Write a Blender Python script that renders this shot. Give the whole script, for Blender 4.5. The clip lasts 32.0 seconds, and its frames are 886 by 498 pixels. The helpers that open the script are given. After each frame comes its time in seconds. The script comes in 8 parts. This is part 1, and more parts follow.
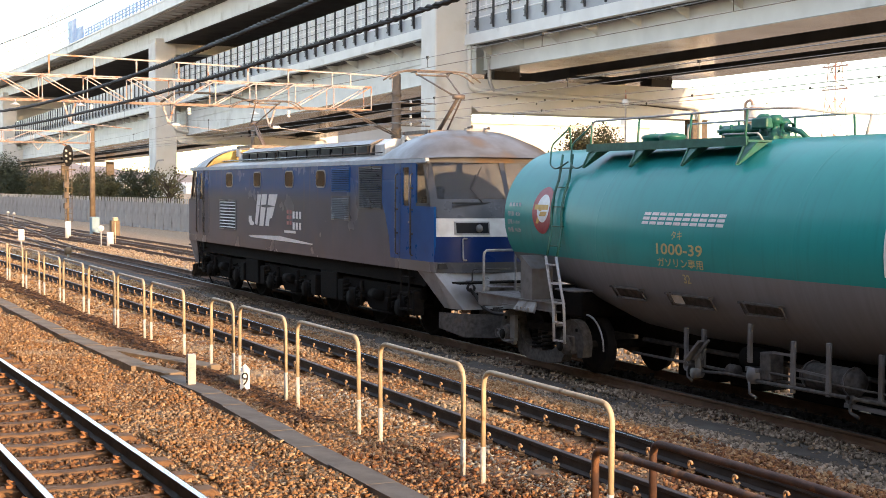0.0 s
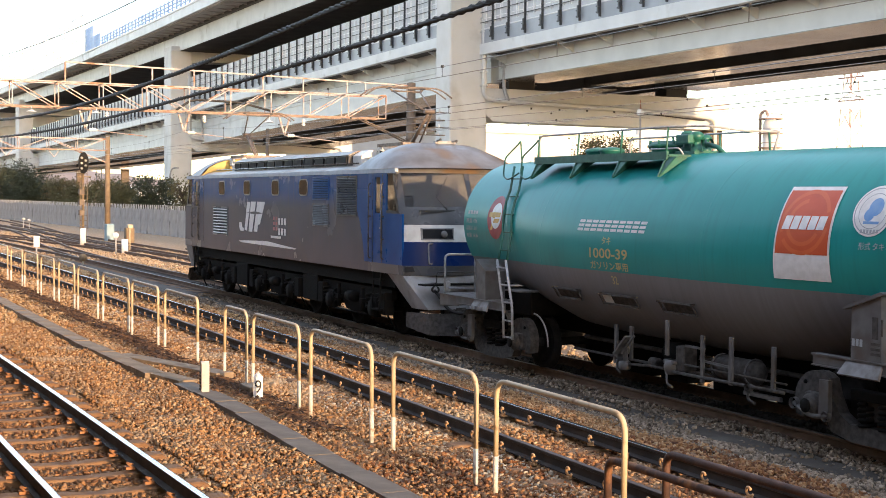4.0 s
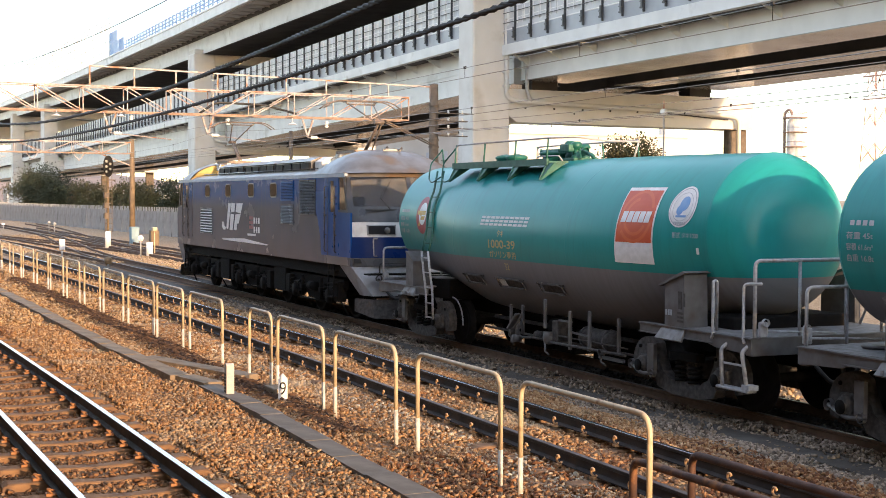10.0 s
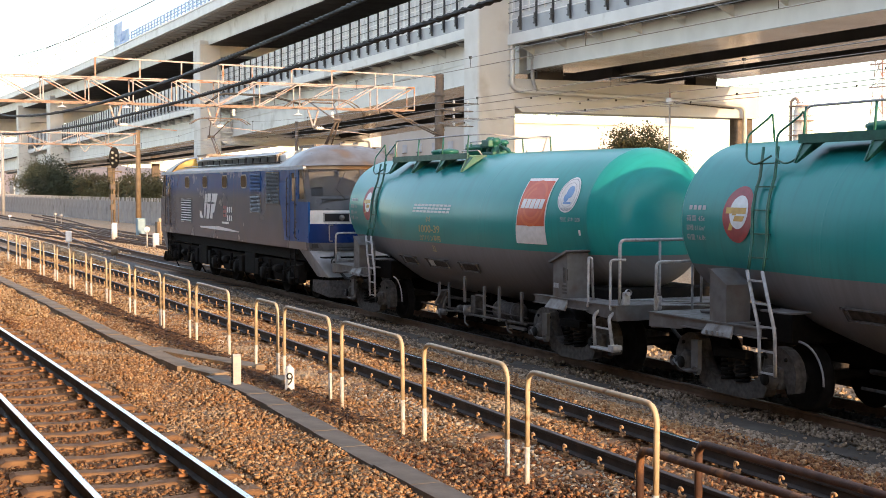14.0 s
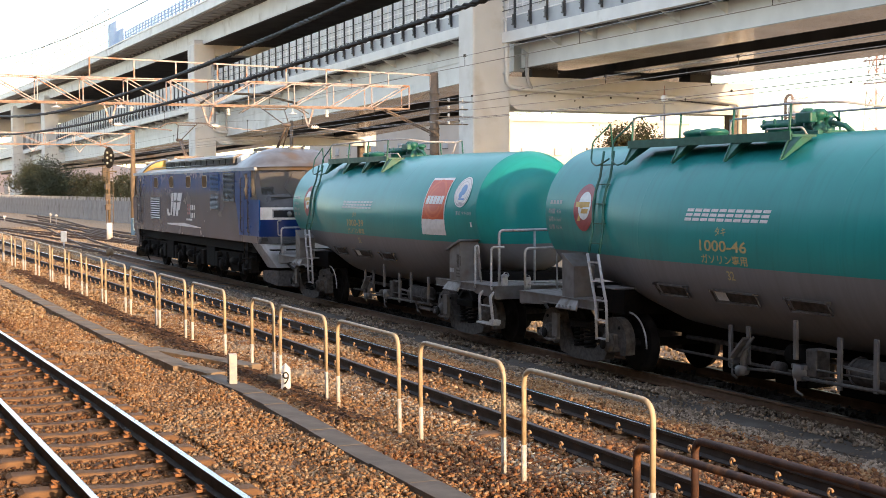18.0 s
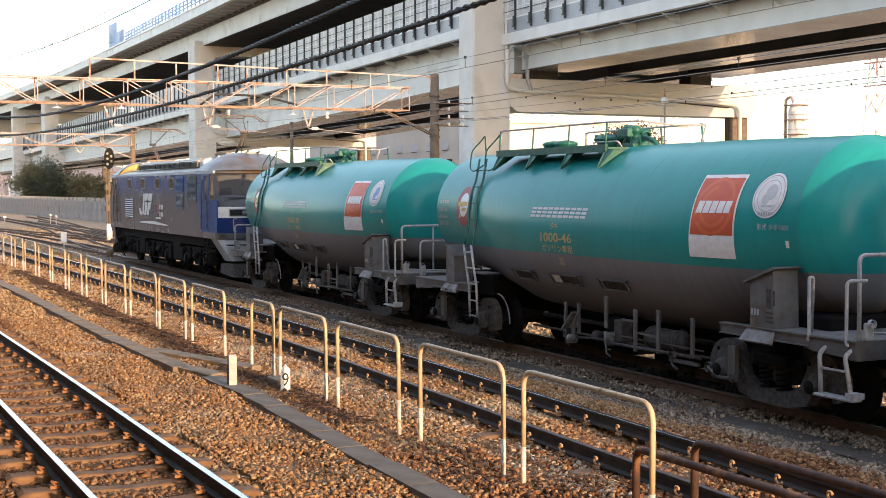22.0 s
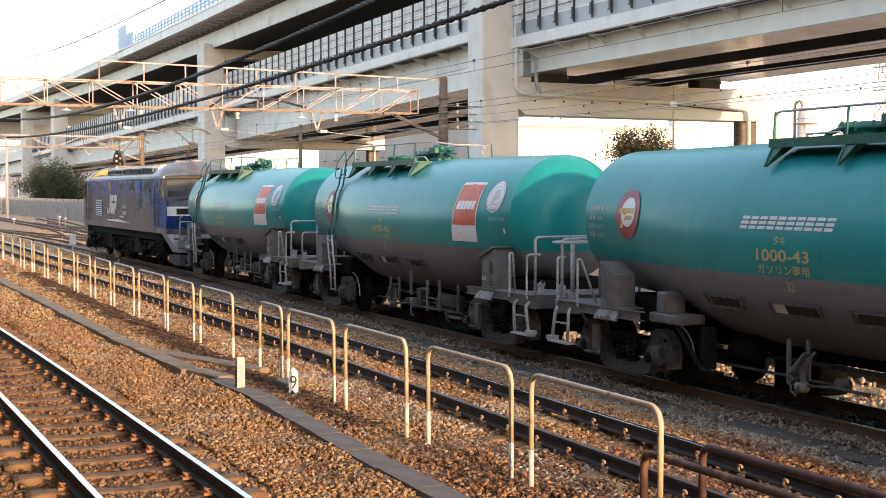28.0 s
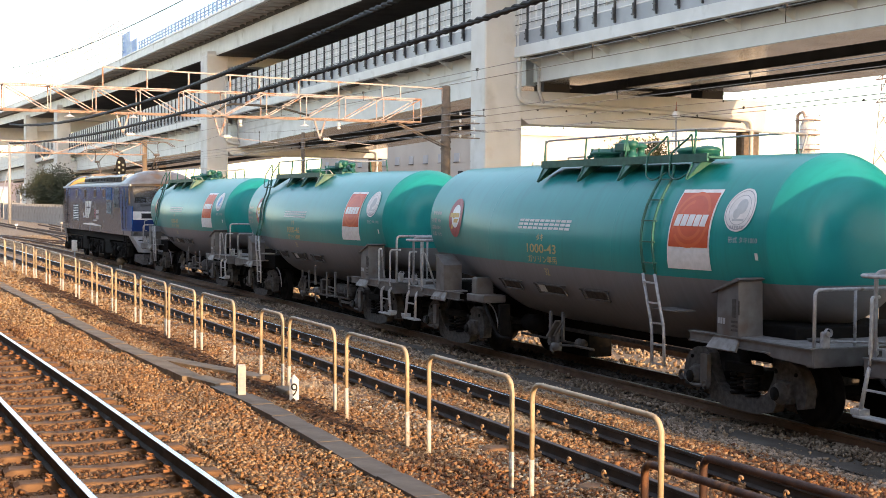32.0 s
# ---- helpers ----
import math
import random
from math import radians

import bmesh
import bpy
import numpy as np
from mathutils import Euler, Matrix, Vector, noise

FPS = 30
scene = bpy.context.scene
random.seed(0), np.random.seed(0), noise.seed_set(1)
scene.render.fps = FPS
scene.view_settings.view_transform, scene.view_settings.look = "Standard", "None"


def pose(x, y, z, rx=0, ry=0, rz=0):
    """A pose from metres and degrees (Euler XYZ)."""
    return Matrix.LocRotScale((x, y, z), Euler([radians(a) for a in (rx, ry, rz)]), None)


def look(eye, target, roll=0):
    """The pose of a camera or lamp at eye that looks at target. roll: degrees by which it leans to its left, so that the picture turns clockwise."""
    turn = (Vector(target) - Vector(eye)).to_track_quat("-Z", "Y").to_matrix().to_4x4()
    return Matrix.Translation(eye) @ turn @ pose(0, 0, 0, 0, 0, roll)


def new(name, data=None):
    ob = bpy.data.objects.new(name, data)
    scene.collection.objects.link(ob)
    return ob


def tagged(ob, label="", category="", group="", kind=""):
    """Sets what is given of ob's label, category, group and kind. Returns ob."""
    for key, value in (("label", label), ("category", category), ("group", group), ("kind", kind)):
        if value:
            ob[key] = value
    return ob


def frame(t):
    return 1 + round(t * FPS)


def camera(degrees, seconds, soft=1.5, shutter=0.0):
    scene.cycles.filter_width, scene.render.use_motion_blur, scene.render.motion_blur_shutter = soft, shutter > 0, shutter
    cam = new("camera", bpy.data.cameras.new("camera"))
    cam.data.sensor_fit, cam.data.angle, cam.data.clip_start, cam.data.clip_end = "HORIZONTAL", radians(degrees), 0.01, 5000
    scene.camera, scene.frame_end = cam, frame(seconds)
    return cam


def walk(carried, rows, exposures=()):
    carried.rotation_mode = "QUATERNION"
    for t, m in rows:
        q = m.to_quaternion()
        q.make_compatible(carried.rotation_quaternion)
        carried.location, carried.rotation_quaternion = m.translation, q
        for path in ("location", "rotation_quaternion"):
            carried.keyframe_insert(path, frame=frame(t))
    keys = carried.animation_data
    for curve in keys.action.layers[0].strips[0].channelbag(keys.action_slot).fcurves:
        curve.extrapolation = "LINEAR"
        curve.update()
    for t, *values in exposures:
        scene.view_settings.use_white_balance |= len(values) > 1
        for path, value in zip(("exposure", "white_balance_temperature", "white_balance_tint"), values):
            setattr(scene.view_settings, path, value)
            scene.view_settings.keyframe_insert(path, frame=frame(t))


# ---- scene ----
cam = camera(36.2, 32.0, soft=0.45)
EYE = (0.0, 0.0, 2.851)


def aim(yaw, pitch, roll):
    """Camera pose from the turn left of +y, the tilt and the lean."""
    a, b = radians(yaw), radians(pitch)
    way = Vector((-math.sin(a) * math.cos(b), math.cos(a) * math.cos(b), math.sin(b)))
    return look(EYE, Vector(EYE) + way, -roll)


# seconds, turn, tilt, lean
VIEW = (
    (0, 64.192, -2.566, -0.262),
    (0.5, 64.221, -2.550, -0.250),
    (1, 64.251, -2.546, -0.292),
    (1.5, 64.313, -2.544, -0.267),
    (2, 64.470, -2.499, -0.241),
    (2.5, 64.598, -2.407, -0.397),
    (3, 64.665, -2.359, -0.361),
    (3.5, 64.698, -2.270, -0.451),
    (5.5, 65.052, -2.067, -0.758),
    (6, 65.121, -2.051, -0.405),
    (6.5, 65.389, -2.039, -0.381),
    (7, 65.447, -2.032, -0.195),
    (7.5, 65.504, -2.048, -0.169),
    (8, 65.565, -2.047, -0.247),
    (8.5, 65.593, -2.054, -0.297),
    (9, 65.652, -2.078, -0.354),
    (9.5, 65.720, -2.108, -0.353),
    (10, 65.776, -2.146, -0.245),
    (10.5, 65.811, -2.197, -0.167),
    (11, 65.867, -2.247, -0.077),
    (11.5, 65.938, -2.282, -0.077),
    (12, 65.972, -2.336, -0.110),
    (12.5, 66.006, -2.384, -0.052),
    (13, 66.009, -2.423, -0.058),
    (13.5, 66.013, -2.469, -0.091),
    (14, 66.033, -2.564, -0.014),
    (14.5, 66.028, -2.620, 0.090),
    (16.5, 65.894, -2.645, 0.186),
    (17, 65.853, -2.612, 0.164),
    (17.5, 65.869, -2.617, 0.192),
    (18, 65.845, -2.637, 0.283),
    (18.5, 65.826, -2.629, 0.281),
    (19, 65.818, -2.613, 0.266),
    (19.5, 65.813, -2.625, 0.233),
    (20, 65.796, -2.651, 0.266),
    (20.5, 65.785, -2.654, 0.274),
    (21, 65.778, -2.653, 0.204),
    (21.5, 65.806, -2.631, 0.200),
    (22, 65.843, -2.568, 0.162),
    (22.5, 65.869, -2.529, 0.076),
    (23, 65.910, -2.531, 0.098),
    (23.5, 65.925, -2.541, 0.130),
    (24, 65.952, -2.535, 0.157),
    (24.5, 65.973, -2.524, 0.235),
    (25, 65.989, -2.497, 0.109),
    (25.5, 66.035, -2.471, 0.037),
    (27.5, 66.169, -2.465, 0.064),
    (28, 66.194, -2.438, 0.009),
    (28.5, 66.193, -2.419, -0.034),
    (29, 66.185, -2.395, -0.067),
    (29.5, 66.174, -2.345, -0.077),
    (30, 66.176, -2.228, -0.186),
    (30.5, 66.175, -2.147, -0.148),
    (31, 66.176, -2.100, -0.176),
    (31.5, 66.207, -2.061, -0.303),
    (32, 66.272, -2.073, -0.385),
)
EXPOSURES = ((0, 0.56), (6, 0.55), (11, 0.47), (16, 0.39), (24, 0.38), (32, 0.40))
walk(cam, [(t, aim(a, b, c)) for t, a, b, c in VIEW], EXPOSURES)

# seconds, place of the joint between locomotive and first wagon along the track
RUN = (
    (0, -20.95), (0.5, -21.17), (1, -21.37), (1.5, -21.61), (2, -21.88), (2.5, -22.17), (3, -22.45), (3.5, -22.73),
    (5.5, -23.95), (6, -24.28), (6.5, -24.62), (7, -24.96), (7.5, -25.31), (8, -25.66), (8.5, -26.03), (9, -26.42),
    (9.5, -26.81), (10, -27.20), (10.5, -27.60), (11, -28.01), (11.5, -28.42), (12, -28.84), (12.5, -29.28),
    (13, -29.71), (13.5, -30.13), (14, -30.59), (14.5, -31.06), (16.5, -32.94), (17, -33.43), (17.5, -33.93),
    (18, -34.45), (18.5, -34.95), (19, -35.49), (19.5, -36.05), (20, -36.60), (20.5, -37.15), (21, -37.72),
    (21.5, -38.30), (22, -38.90), (22.5, -39.51), (23, -40.15), (23.5, -40.76), (24, -41.40), (24.5, -42.06),
    (25, -42.72), (25.5, -43.42), (27.5, -46.24), (28, -46.98), (28.5, -47.73), (29, -48.51), (29.5, -49.28),
    (30, -50.07), (30.5, -50.87), (31, -51.67), (31.5, -52.48), (32, -53.31),
)
# ---- light ----
SUN_EL, SUN_AZ = 8.0, 5.0   # degrees above the horizon, and from +x towards +y
world = bpy.data.worlds.new("sky")
scene.world = world
world.use_nodes = True
wn = world.node_tree
sky = wn.nodes.new("ShaderNodeTexSky")
sky.sky_type = "NISHITA"
sky.sun_disc = False
sky.sun_elevation = radians(SUN_EL)
sky.sun_rotation = radians(90 - SUN_AZ)
sky.air_density, sky.dust_density, sky.ozone_density = 1.0, 0.6, 2.0
# thin bright haze over the clear sky
haze = wn.nodes.new("ShaderNodeMix")
haze.data_type = "RGBA"
haze.inputs[0].default_value = 0.12
haze.inputs[7].default_value = (6.7, 7.0, 7.7, 1)
wn.links.new(sky.outputs[0], haze.inputs[6])
wn.links.new(haze.outputs[2], wn.nodes["Background"].inputs[0])
wn.nodes["Background"].inputs[1].default_value = 0.46
sun = new("sun", bpy.data.lights.new("sun", "SUN"))
sun.data.energy, sun.data.angle, sun.data.color = 4.8, radians(0.6), (1.0, 0.715, 0.43)
_e, _a = radians(SUN_EL), radians(SUN_AZ)
TO_SUN = Vector((math.cos(_e) * math.cos(_a), math.cos(_e) * math.sin(_a), math.sin(_e)))
sun.matrix_world = look(TO_SUN * 50, (0, 0, 0))
scene.view_settings.use_white_balance = True
scene.view_settings.white_balance_temperature, scene.view_settings.white_balance_tint = 7150, 18

# ---- materials ----
def surf(name, c, c2=None, scale=8.0, rough=0.6, metal=0.0, bump=0.1, detail=6.0, stain=None, stain_scale=1.2,
         stain_at=0.55, coat=0.0, rvar=0.15, tiny=60.0, gloss=0.5):
    """A painted, stone or metal surface: two colours mixed by noise, stains at a larger scale, fine relief."""
    m = bpy.data.materials.new(name)
    m.use_nodes = True
    t = m.node_tree
    b = t.nodes["Principled BSDF"]
    co = t.nodes.new("ShaderNodeTexCoord").outputs["Object"]

    def tex(s, d=detail):
        n = t.nodes.new("ShaderNodeTexNoise")
        n.inputs["Scale"].default_value, n.inputs["Detail"].default_value = s, d
        t.links.new(co, n.inputs["Vector"])
        return n.outputs["Fac"]

    def ramp(f, a, z):
        n = t.nodes.new("ShaderNodeMapRange")
        n.inputs[1].default_value, n.inputs[2].default_value = a, z
        t.links.new(f, n.inputs[0])
        return n.outputs[0]

    def mix(f, a, z):
        n = t.nodes.new("ShaderNodeMix")
        n.data_type = "RGBA"
        t.links.new(f, n.inputs[0])
        for k, v in ((6, a), (7, z)):
            if isinstance(v, tuple):
                n.inputs[k].default_value = (*v, 1)
            else:
                t.links.new(v, n.inputs[k])
        return n.outputs[2]

    c2 = c2 or tuple(v * 0.8 for v in c)
    grain = tex(scale)
    col = mix(ramp(grain, 0.35, 0.65), c, c2)
    if stain:
        col = mix(ramp(tex(stain_scale, 8.0), stain_at, stain_at + 0.16), col, stain)
    t.links.new(col, b.inputs["Base Color"])
    r = t.nodes.new("ShaderNodeMapRange")
    r.inputs[3].default_value, r.inputs[4].default_value = max(0.02, rough - rvar), min(1, rough + rvar)
    t.links.new(grain, r.inputs[0])
    t.links.new(r.outputs[0], b.inputs["Roughness"])
    b.inputs["Metallic"].default_value = metal
    b.inputs["Specular IOR Level"].default_value = gloss
    b.inputs["Coat Weight"].default_value = coat
    b.inputs["Coat Roughness"].default_value = 0.08
    if bump:
        bp = t.nodes.new("ShaderNodeBump")
        bp.inputs["Strength"].default_value, bp.inputs["Distance"].default_value = bump, 0.01
        t.links.new(tex(tiny, 4.0), bp.inputs["Height"])
        t.links.new(bp.outputs[0], b.inputs["Normal"])
    return m


# ---- mesh tools ----
class Shape:
    """Vertices and faces of one mesh."""

    def __init__(self):
        self.v, self.f, self.s = [], [], []

    def add(self, verts, faces, smooth=False):
        k = len(self.v)
        self.v += [tuple(a) for a in verts]
        self.f += [tuple(i + k for i in q) for q in faces]
        self.s += [smooth] * len(faces)
        return self

    def box(self, x0, x1, y0, y1, z0, z1, bev=0.0):
        """A box; with bev its edges along the longest side are cut."""
        if not bev:
            v = [(x, y, z) for x in (x0, x1) for y in (y0, y1) for z in (z0, z1)]
            return self.add(v, [(0, 1, 3, 2), (4, 6, 7, 5), (0, 4, 5, 1), (2, 3, 7, 6), (0, 2, 6, 4), (1, 5, 7, 3)])
        b = min(bev, (x1 - x0) / 2.1, (y1 - y0) / 2.1, (z1 - z0) / 2.1)
        bm = bmesh.new()
        bmesh.ops.create_cube(bm, size=1)
        for q in bm.verts:
            q.co = Vector(((x0 + x1) / 2 + q.co.x * (x1 - x0), (y0 + y1) / 2 + q.co.y * (y1 - y0), (z0 + z1) / 2 + q.co.z * (z1 - z0)))
        bmesh.ops.bevel(bm, geom=bm.edges[:], offset=b, segments=2, affect="EDGES", profile=0.5)
        bm.verts.index_update()
        self.add([q.co for q in bm.verts], [[q.index for q in f.verts] for f in bm.faces])
        bm.free()
        return self

    def prism(self, poly, axis, a, b, smooth=False):
        """A closed outline in the plane across the axis, drawn out from a to b. Outline pairs: x: (y, z), y: (x, z), z: (x, y)."""
        n = len(poly)

        def at(q, w):
            return {"x": (w, q[0], q[1]), "y": (q[0], w, q[1]), "z": (q[0], q[1], w)}[axis]
        v = [at(q, a) for q in poly] + [at(q, b) for q in poly]
        self.add(v, [(i, (i + 1) % n, n + (i + 1) % n, n + i) for i in range(n)], smooth)
        k = len(self.v) - 2 * n
        self.f += [tuple(range(k + n - 1, k - 1, -1)), tuple(range(k + n, k + 2 * n))]
        self.s += [False, False]
        return self

    def tube(self, pts, r, n=8, closed=False, caps=True):
        """A round bar along the points; r one number or one for each point."""
        P = [Vector(q) for q in pts]
        m = len(P)
        rr = r if isinstance(r, (list, tuple)) else [r] * m
        up = None
        v, f = [], []
        for i, q in enumerate(P):
            if closed:
                d = (P[(i + 1) % m] - P[i - 1]).normalized()
            else:
                d = (P[min(i + 1, m - 1)] - P[max(i - 1, 0)]).normalized()
            if up is None:
                up = Vector((0, 0, 1)) if abs(d.z) < 0.9 else Vector((1, 0, 0))
            a = d.cross(up)
            if a.length < 1e-4:
                a = d.cross(Vector((0, 1, 0)))
            a.normalize()
            b = a.cross(d).normalized()
            up = b
            for k in range(n):
                w = 2 * math.pi * k / n
                v.append(q + (a * math.cos(w) + b * math.sin(w)) * rr[i])
        for i in range(m if closed else m - 1):
            j = (i + 1) % m
            f += [(i * n + k, i * n + (k + 1) % n, j * n + (k + 1) % n, j * n + k) for k in range(n)]
        self.add(v, f, True)
        if caps and not closed:
            k = len(self.v) - m * n
            self.f += [tuple(range(k + n - 1, k - 1, -1)), tuple(range(k + (m - 1) * n, k + m * n))]
            self.s += [False, False]
        return self

    def bar(self, a, b, w, h=None):
        """A square bar from a to b."""
        a, b = Vector(a), Vector(b)
        h = h or w
        d = (b - a).normalized()
        s = d.cross(Vector((0, 0, 1)))
        if s.length < 1e-3:
            s = Vector((0, 1, 0))
        s.normalize()
        u = s.cross(d).normalized()
        v = [q + s * i * w / 2 + u * j * h / 2 for q in (a, b) for i, j in ((-1, -1), (1, -1), (1, 1), (-1, 1))]
        return self.add(v, [(0, 1, 2, 3), (7, 6, 5, 4), (0, 4, 5, 1), (1, 5, 6, 2), (2, 6, 7, 3), (3, 7, 4, 0)])

    def spin(self, prof, axis, c, n=32, a0=0.0, a1=360.0, smooth=True, caps=False):
        """Turn a profile of (along, radius) round the axis through c."""
        full = abs(a1 - a0) >= 359.9
        m = n if full else n + 1
        v = []
        for s, r in prof:
            for k in range(m):
                w = radians(a0 + (a1 - a0) * k / n)
                p, q = r * math.cos(w), r * math.sin(w)
                v.append({"x": (c[0] + s, c[1] + p, c[2] + q), "y": (c[0] + p, c[1] + s, c[2] + q), "z": (c[0] + p, c[1] + q, c[2] + s)}[axis])
        f = []
        for i in range(len(prof) - 1):
            for k in range(m if full else n):
                j = (k + 1) % m
                f.append((i * m + k, i * m + j, (i + 1) * m + j, (i + 1) * m + k))
        self.add(v, f, smooth)
        return self

    def mesh(self, name):
        me = bpy.data.meshes.new(name)
        me.from_pydata(self.v, [], self.f)
        me.polygons.foreach_set("use_smooth", self.s)
        bm = bmesh.new()
        bm.from_mesh(me)
        bmesh.ops.recalc_face_normals(bm, faces=bm.faces)
        bm.to_mesh(me)
        bm.free()
        return me


def part(name, shape, material, parent=None, label=""):
    """Link a shape or mesh as one object, under a thing or a part."""
    me = shape.mesh(name) if isinstance(shape, Shape) else shape
    if material is not None and not me.materials:
        me.materials.append(material)
    ob = new(name, me)
    if parent is not None:
        ob.parent = parent
    if label:
        tagged(ob, label)
    return ob


def thing(name, label, category, group="", kind="", at=None):
    """An empty base for a thing in parts."""
    ob = new(name)
    ob.empty_display_size = 0.2
    tagged(ob, label, category, group, kind)
    if at is not None:
        ob.matrix_basis = at
    return ob


def single(name, shape, material, label, category="", group="", kind=""):
    return tagged(part(name, shape, material), label, category, group, kind)


def arc(cx, cy, r, a0, a1, n):
    return [(cx + r * math.cos(radians(a0 + (a1 - a0) * i / n)), cy + r * math.sin(radians(a0 + (a1 - a0) * i / n))) for i in range(n + 1)]


def bend(pts, r, n=5):
    """Round off the corners of a line of points."""
    P = [Vector(q) for q in pts]
    out = [P[0]]
    for i in range(1, len(P) - 1):
        a, b = (P[i - 1] - P[i]), (P[i + 1] - P[i])
        k = min(r, a.length / 2.05, b.length / 2.05)
        a, b = P[i] + a.normalized() * k, P[i] + b.normalized() * k
        for j in range(n + 1):
            w = j / n
            out.append((1 - w) ** 2 * a + 2 * w * (1 - w) * P[i] + w * w * b)
    out.append(P[-1])
    return out


TANK_SPLIT = 1.80


def tank_paint():
    """Green paint above, dull grey below a straight line along the tank; rain streaks and grime."""
    m = surf("tank_paint", (0.003, 0.285, 0.272), (0.003, 0.255, 0.243), scale=1.3, rough=0.3, bump=0.02, tiny=14, rvar=0.06, gloss=0.27)
    t = m.node_tree
    b = t.nodes["Principled BSDF"]
    base = b.inputs["Base Color"].links[0].from_socket
    co = t.nodes.new("ShaderNodeTexCoord")
    sep = t.nodes.new("ShaderNodeSeparateXYZ")
    t.links.new(co.outputs["Object"], sep.inputs[0])
    # streaks running down the flank
    mp = t.nodes.new("ShaderNodeMapping")
    mp.inputs["Scale"].default_value = (5.0, 0.6, 0.35)
    t.links.new(co.outputs["Object"], mp.inputs[0])
    n = t.nodes.new("ShaderNodeTexNoise")
    n.inputs["Scale"].default_value, n.inputs["Detail"].default_value = 2.5, 7
    t.links.new(mp.outputs[0], n.inputs["Vector"])
    r = t.nodes.new("ShaderNodeMapRange")
    r.inputs[1].default_value, r.inputs[2].default_value, r.inputs[4].default_value = 0.5, 0.8, 0.35
    t.links.new(n.outputs["Fac"], r.inputs[0])

    def mix(f, a, z):
        k = t.nodes.new("ShaderNodeMix")
        k.data_type = "RGBA"
        t.links.new(f, k.inputs[0])
        for i, v in ((6, a), (7, z)):
            if isinstance(v, tuple):
                k.inputs[i].default_value = (*v, 1)
            else:
                t.links.new(v, k.inputs[i])
        return k.outputs[2]
    green = mix(r.outputs[0], base, (0.008, 0.15, 0.135))
    grey = mix(n.outputs["Fac"], (0.235, 0.235, 0.25), (0.165, 0.16, 0.165))
    low = t.nodes.new("ShaderNodeMath")
    low.operation = "LESS_THAN"
    low.inputs[1].default_value = TANK_SPLIT
    t.links.new(sep.outputs["Z"], low.inputs[0])
    t.links.new(mix(low.outputs[0], green, grey), b.inputs["Base Color"])
    k = t.nodes.new("ShaderNodeMath")
    k.operation = "MULTIPLY_ADD"
    k.inputs[1].default_value, k.inputs[2].default_value = 0.18, 0.30
    t.links.new(low.outputs[0], k.inputs[0])
    t.links.new(k.outputs[0], b.inputs["Roughness"])
    return m


M_TANK = tank_paint()
M_GREEN = surf("green_steel", (0.014, 0.13, 0.095), (0.010, 0.095, 0.07), scale=9, rough=0.45, stain=(0.06, 0.1, 0.07), stain_at=0.6)
M_WGREY = surf("wagon_grey", (0.125, 0.122, 0.125), (0.09, 0.084, 0.083), scale=6, rough=0.55, stain=(0.085, 0.065, 0.055), stain_scale=2.5, stain_at=0.52)
M_DECK = surf("worn_deck_grey", (0.22, 0.215, 0.215), (0.16, 0.15, 0.145), scale=10, rough=0.65, stain=(0.09, 0.07, 0.055), stain_scale=4)
M_BOGIE = surf("bogie_dust", (0.082, 0.074, 0.069), (0.042, 0.036, 0.033), scale=14, rough=0.85, stain=(0.085, 0.058, 0.04), stain_scale=5, stain_at=0.6, bump=0.4)
M_WHEEL = surf("wheel_steel", (0.018, 0.015, 0.014), (0.011, 0.010, 0.009), scale=8, rough=0.85, metal=0.0, bump=0.2, gloss=0.15)
M_WHITE = surf("white_paint", (0.78, 0.78, 0.78), (0.68, 0.68, 0.67), scale=12, rough=0.4, stain=(0.5, 0.48, 0.45), stain_at=0.66, bump=0.02)
M_LETTER = surf("white_lettering", (0.74, 0.76, 0.76), (0.55, 0.6, 0.6), scale=30, rough=0.5, bump=0.0)
M_GOLD = surf("faded_gold_lettering", (0.58, 0.46, 0.2), (0.44, 0.38, 0.18), scale=35, rough=0.5, bump=0.0)
M_RED = surf("orange_red_sign", (0.62, 0.105, 0.035), (0.55, 0.085, 0.03), scale=3, rough=0.4, bump=0.02)
M_RED2 = surf("light_orange_sign", (0.68, 0.145, 0.045), (0.62, 0.12, 0.04), scale=3, rough=0.4, bump=0.0)
M_CRIMSON = surf("crimson_badge", (0.36, 0.03, 0.04), (0.28, 0.03, 0.04), scale=10, rough=0.45, bump=0.0)
M_YEL = surf("gold_badge", (0.62, 0.36, 0.05), (0.5, 0.27, 0.05), scale=10, rough=0.45, bump=0.0)
M_SKYBLUE = surf("pale_blue_badge", (0.12, 0.3, 0.6), (0.2, 0.36, 0.6), scale=10, rough=0.45, bump=0.0)
M_PALEGREY = surf("pale_grey_ink", (0.32, 0.35, 0.38), (0.4, 0.42, 0.44), scale=20, rough=0.5, bump=0.0)
M_PALEINK = surf("washed_grey_ink", (0.5, 0.54, 0.56), (0.44, 0.48, 0.5), scale=20, rough=0.5, bump=0.0)
M_BLACK = surf("black_rubber", (0.02, 0.02, 0.02), (0.03, 0.03, 0.03), rough=0.6, bump=0.2)
M_RAILING = surf("railing_grey", (0.42, 0.43, 0.45), (0.3, 0.3, 0.31), scale=15, rough=0.5, stain=(0.16, 0.13, 0.11), stain_scale=6, stain_at=0.6, bump=0.05)
M_LGREY = surf("loco_grey", (0.125, 0.132, 0.148), (0.108, 0.112, 0.122), scale=0.9, rough=0.28, gloss=0.35, stain=(0.115, 0.108, 0.106), stain_scale=1.0, stain_at=0.55, bump=0.02, rvar=0.08)
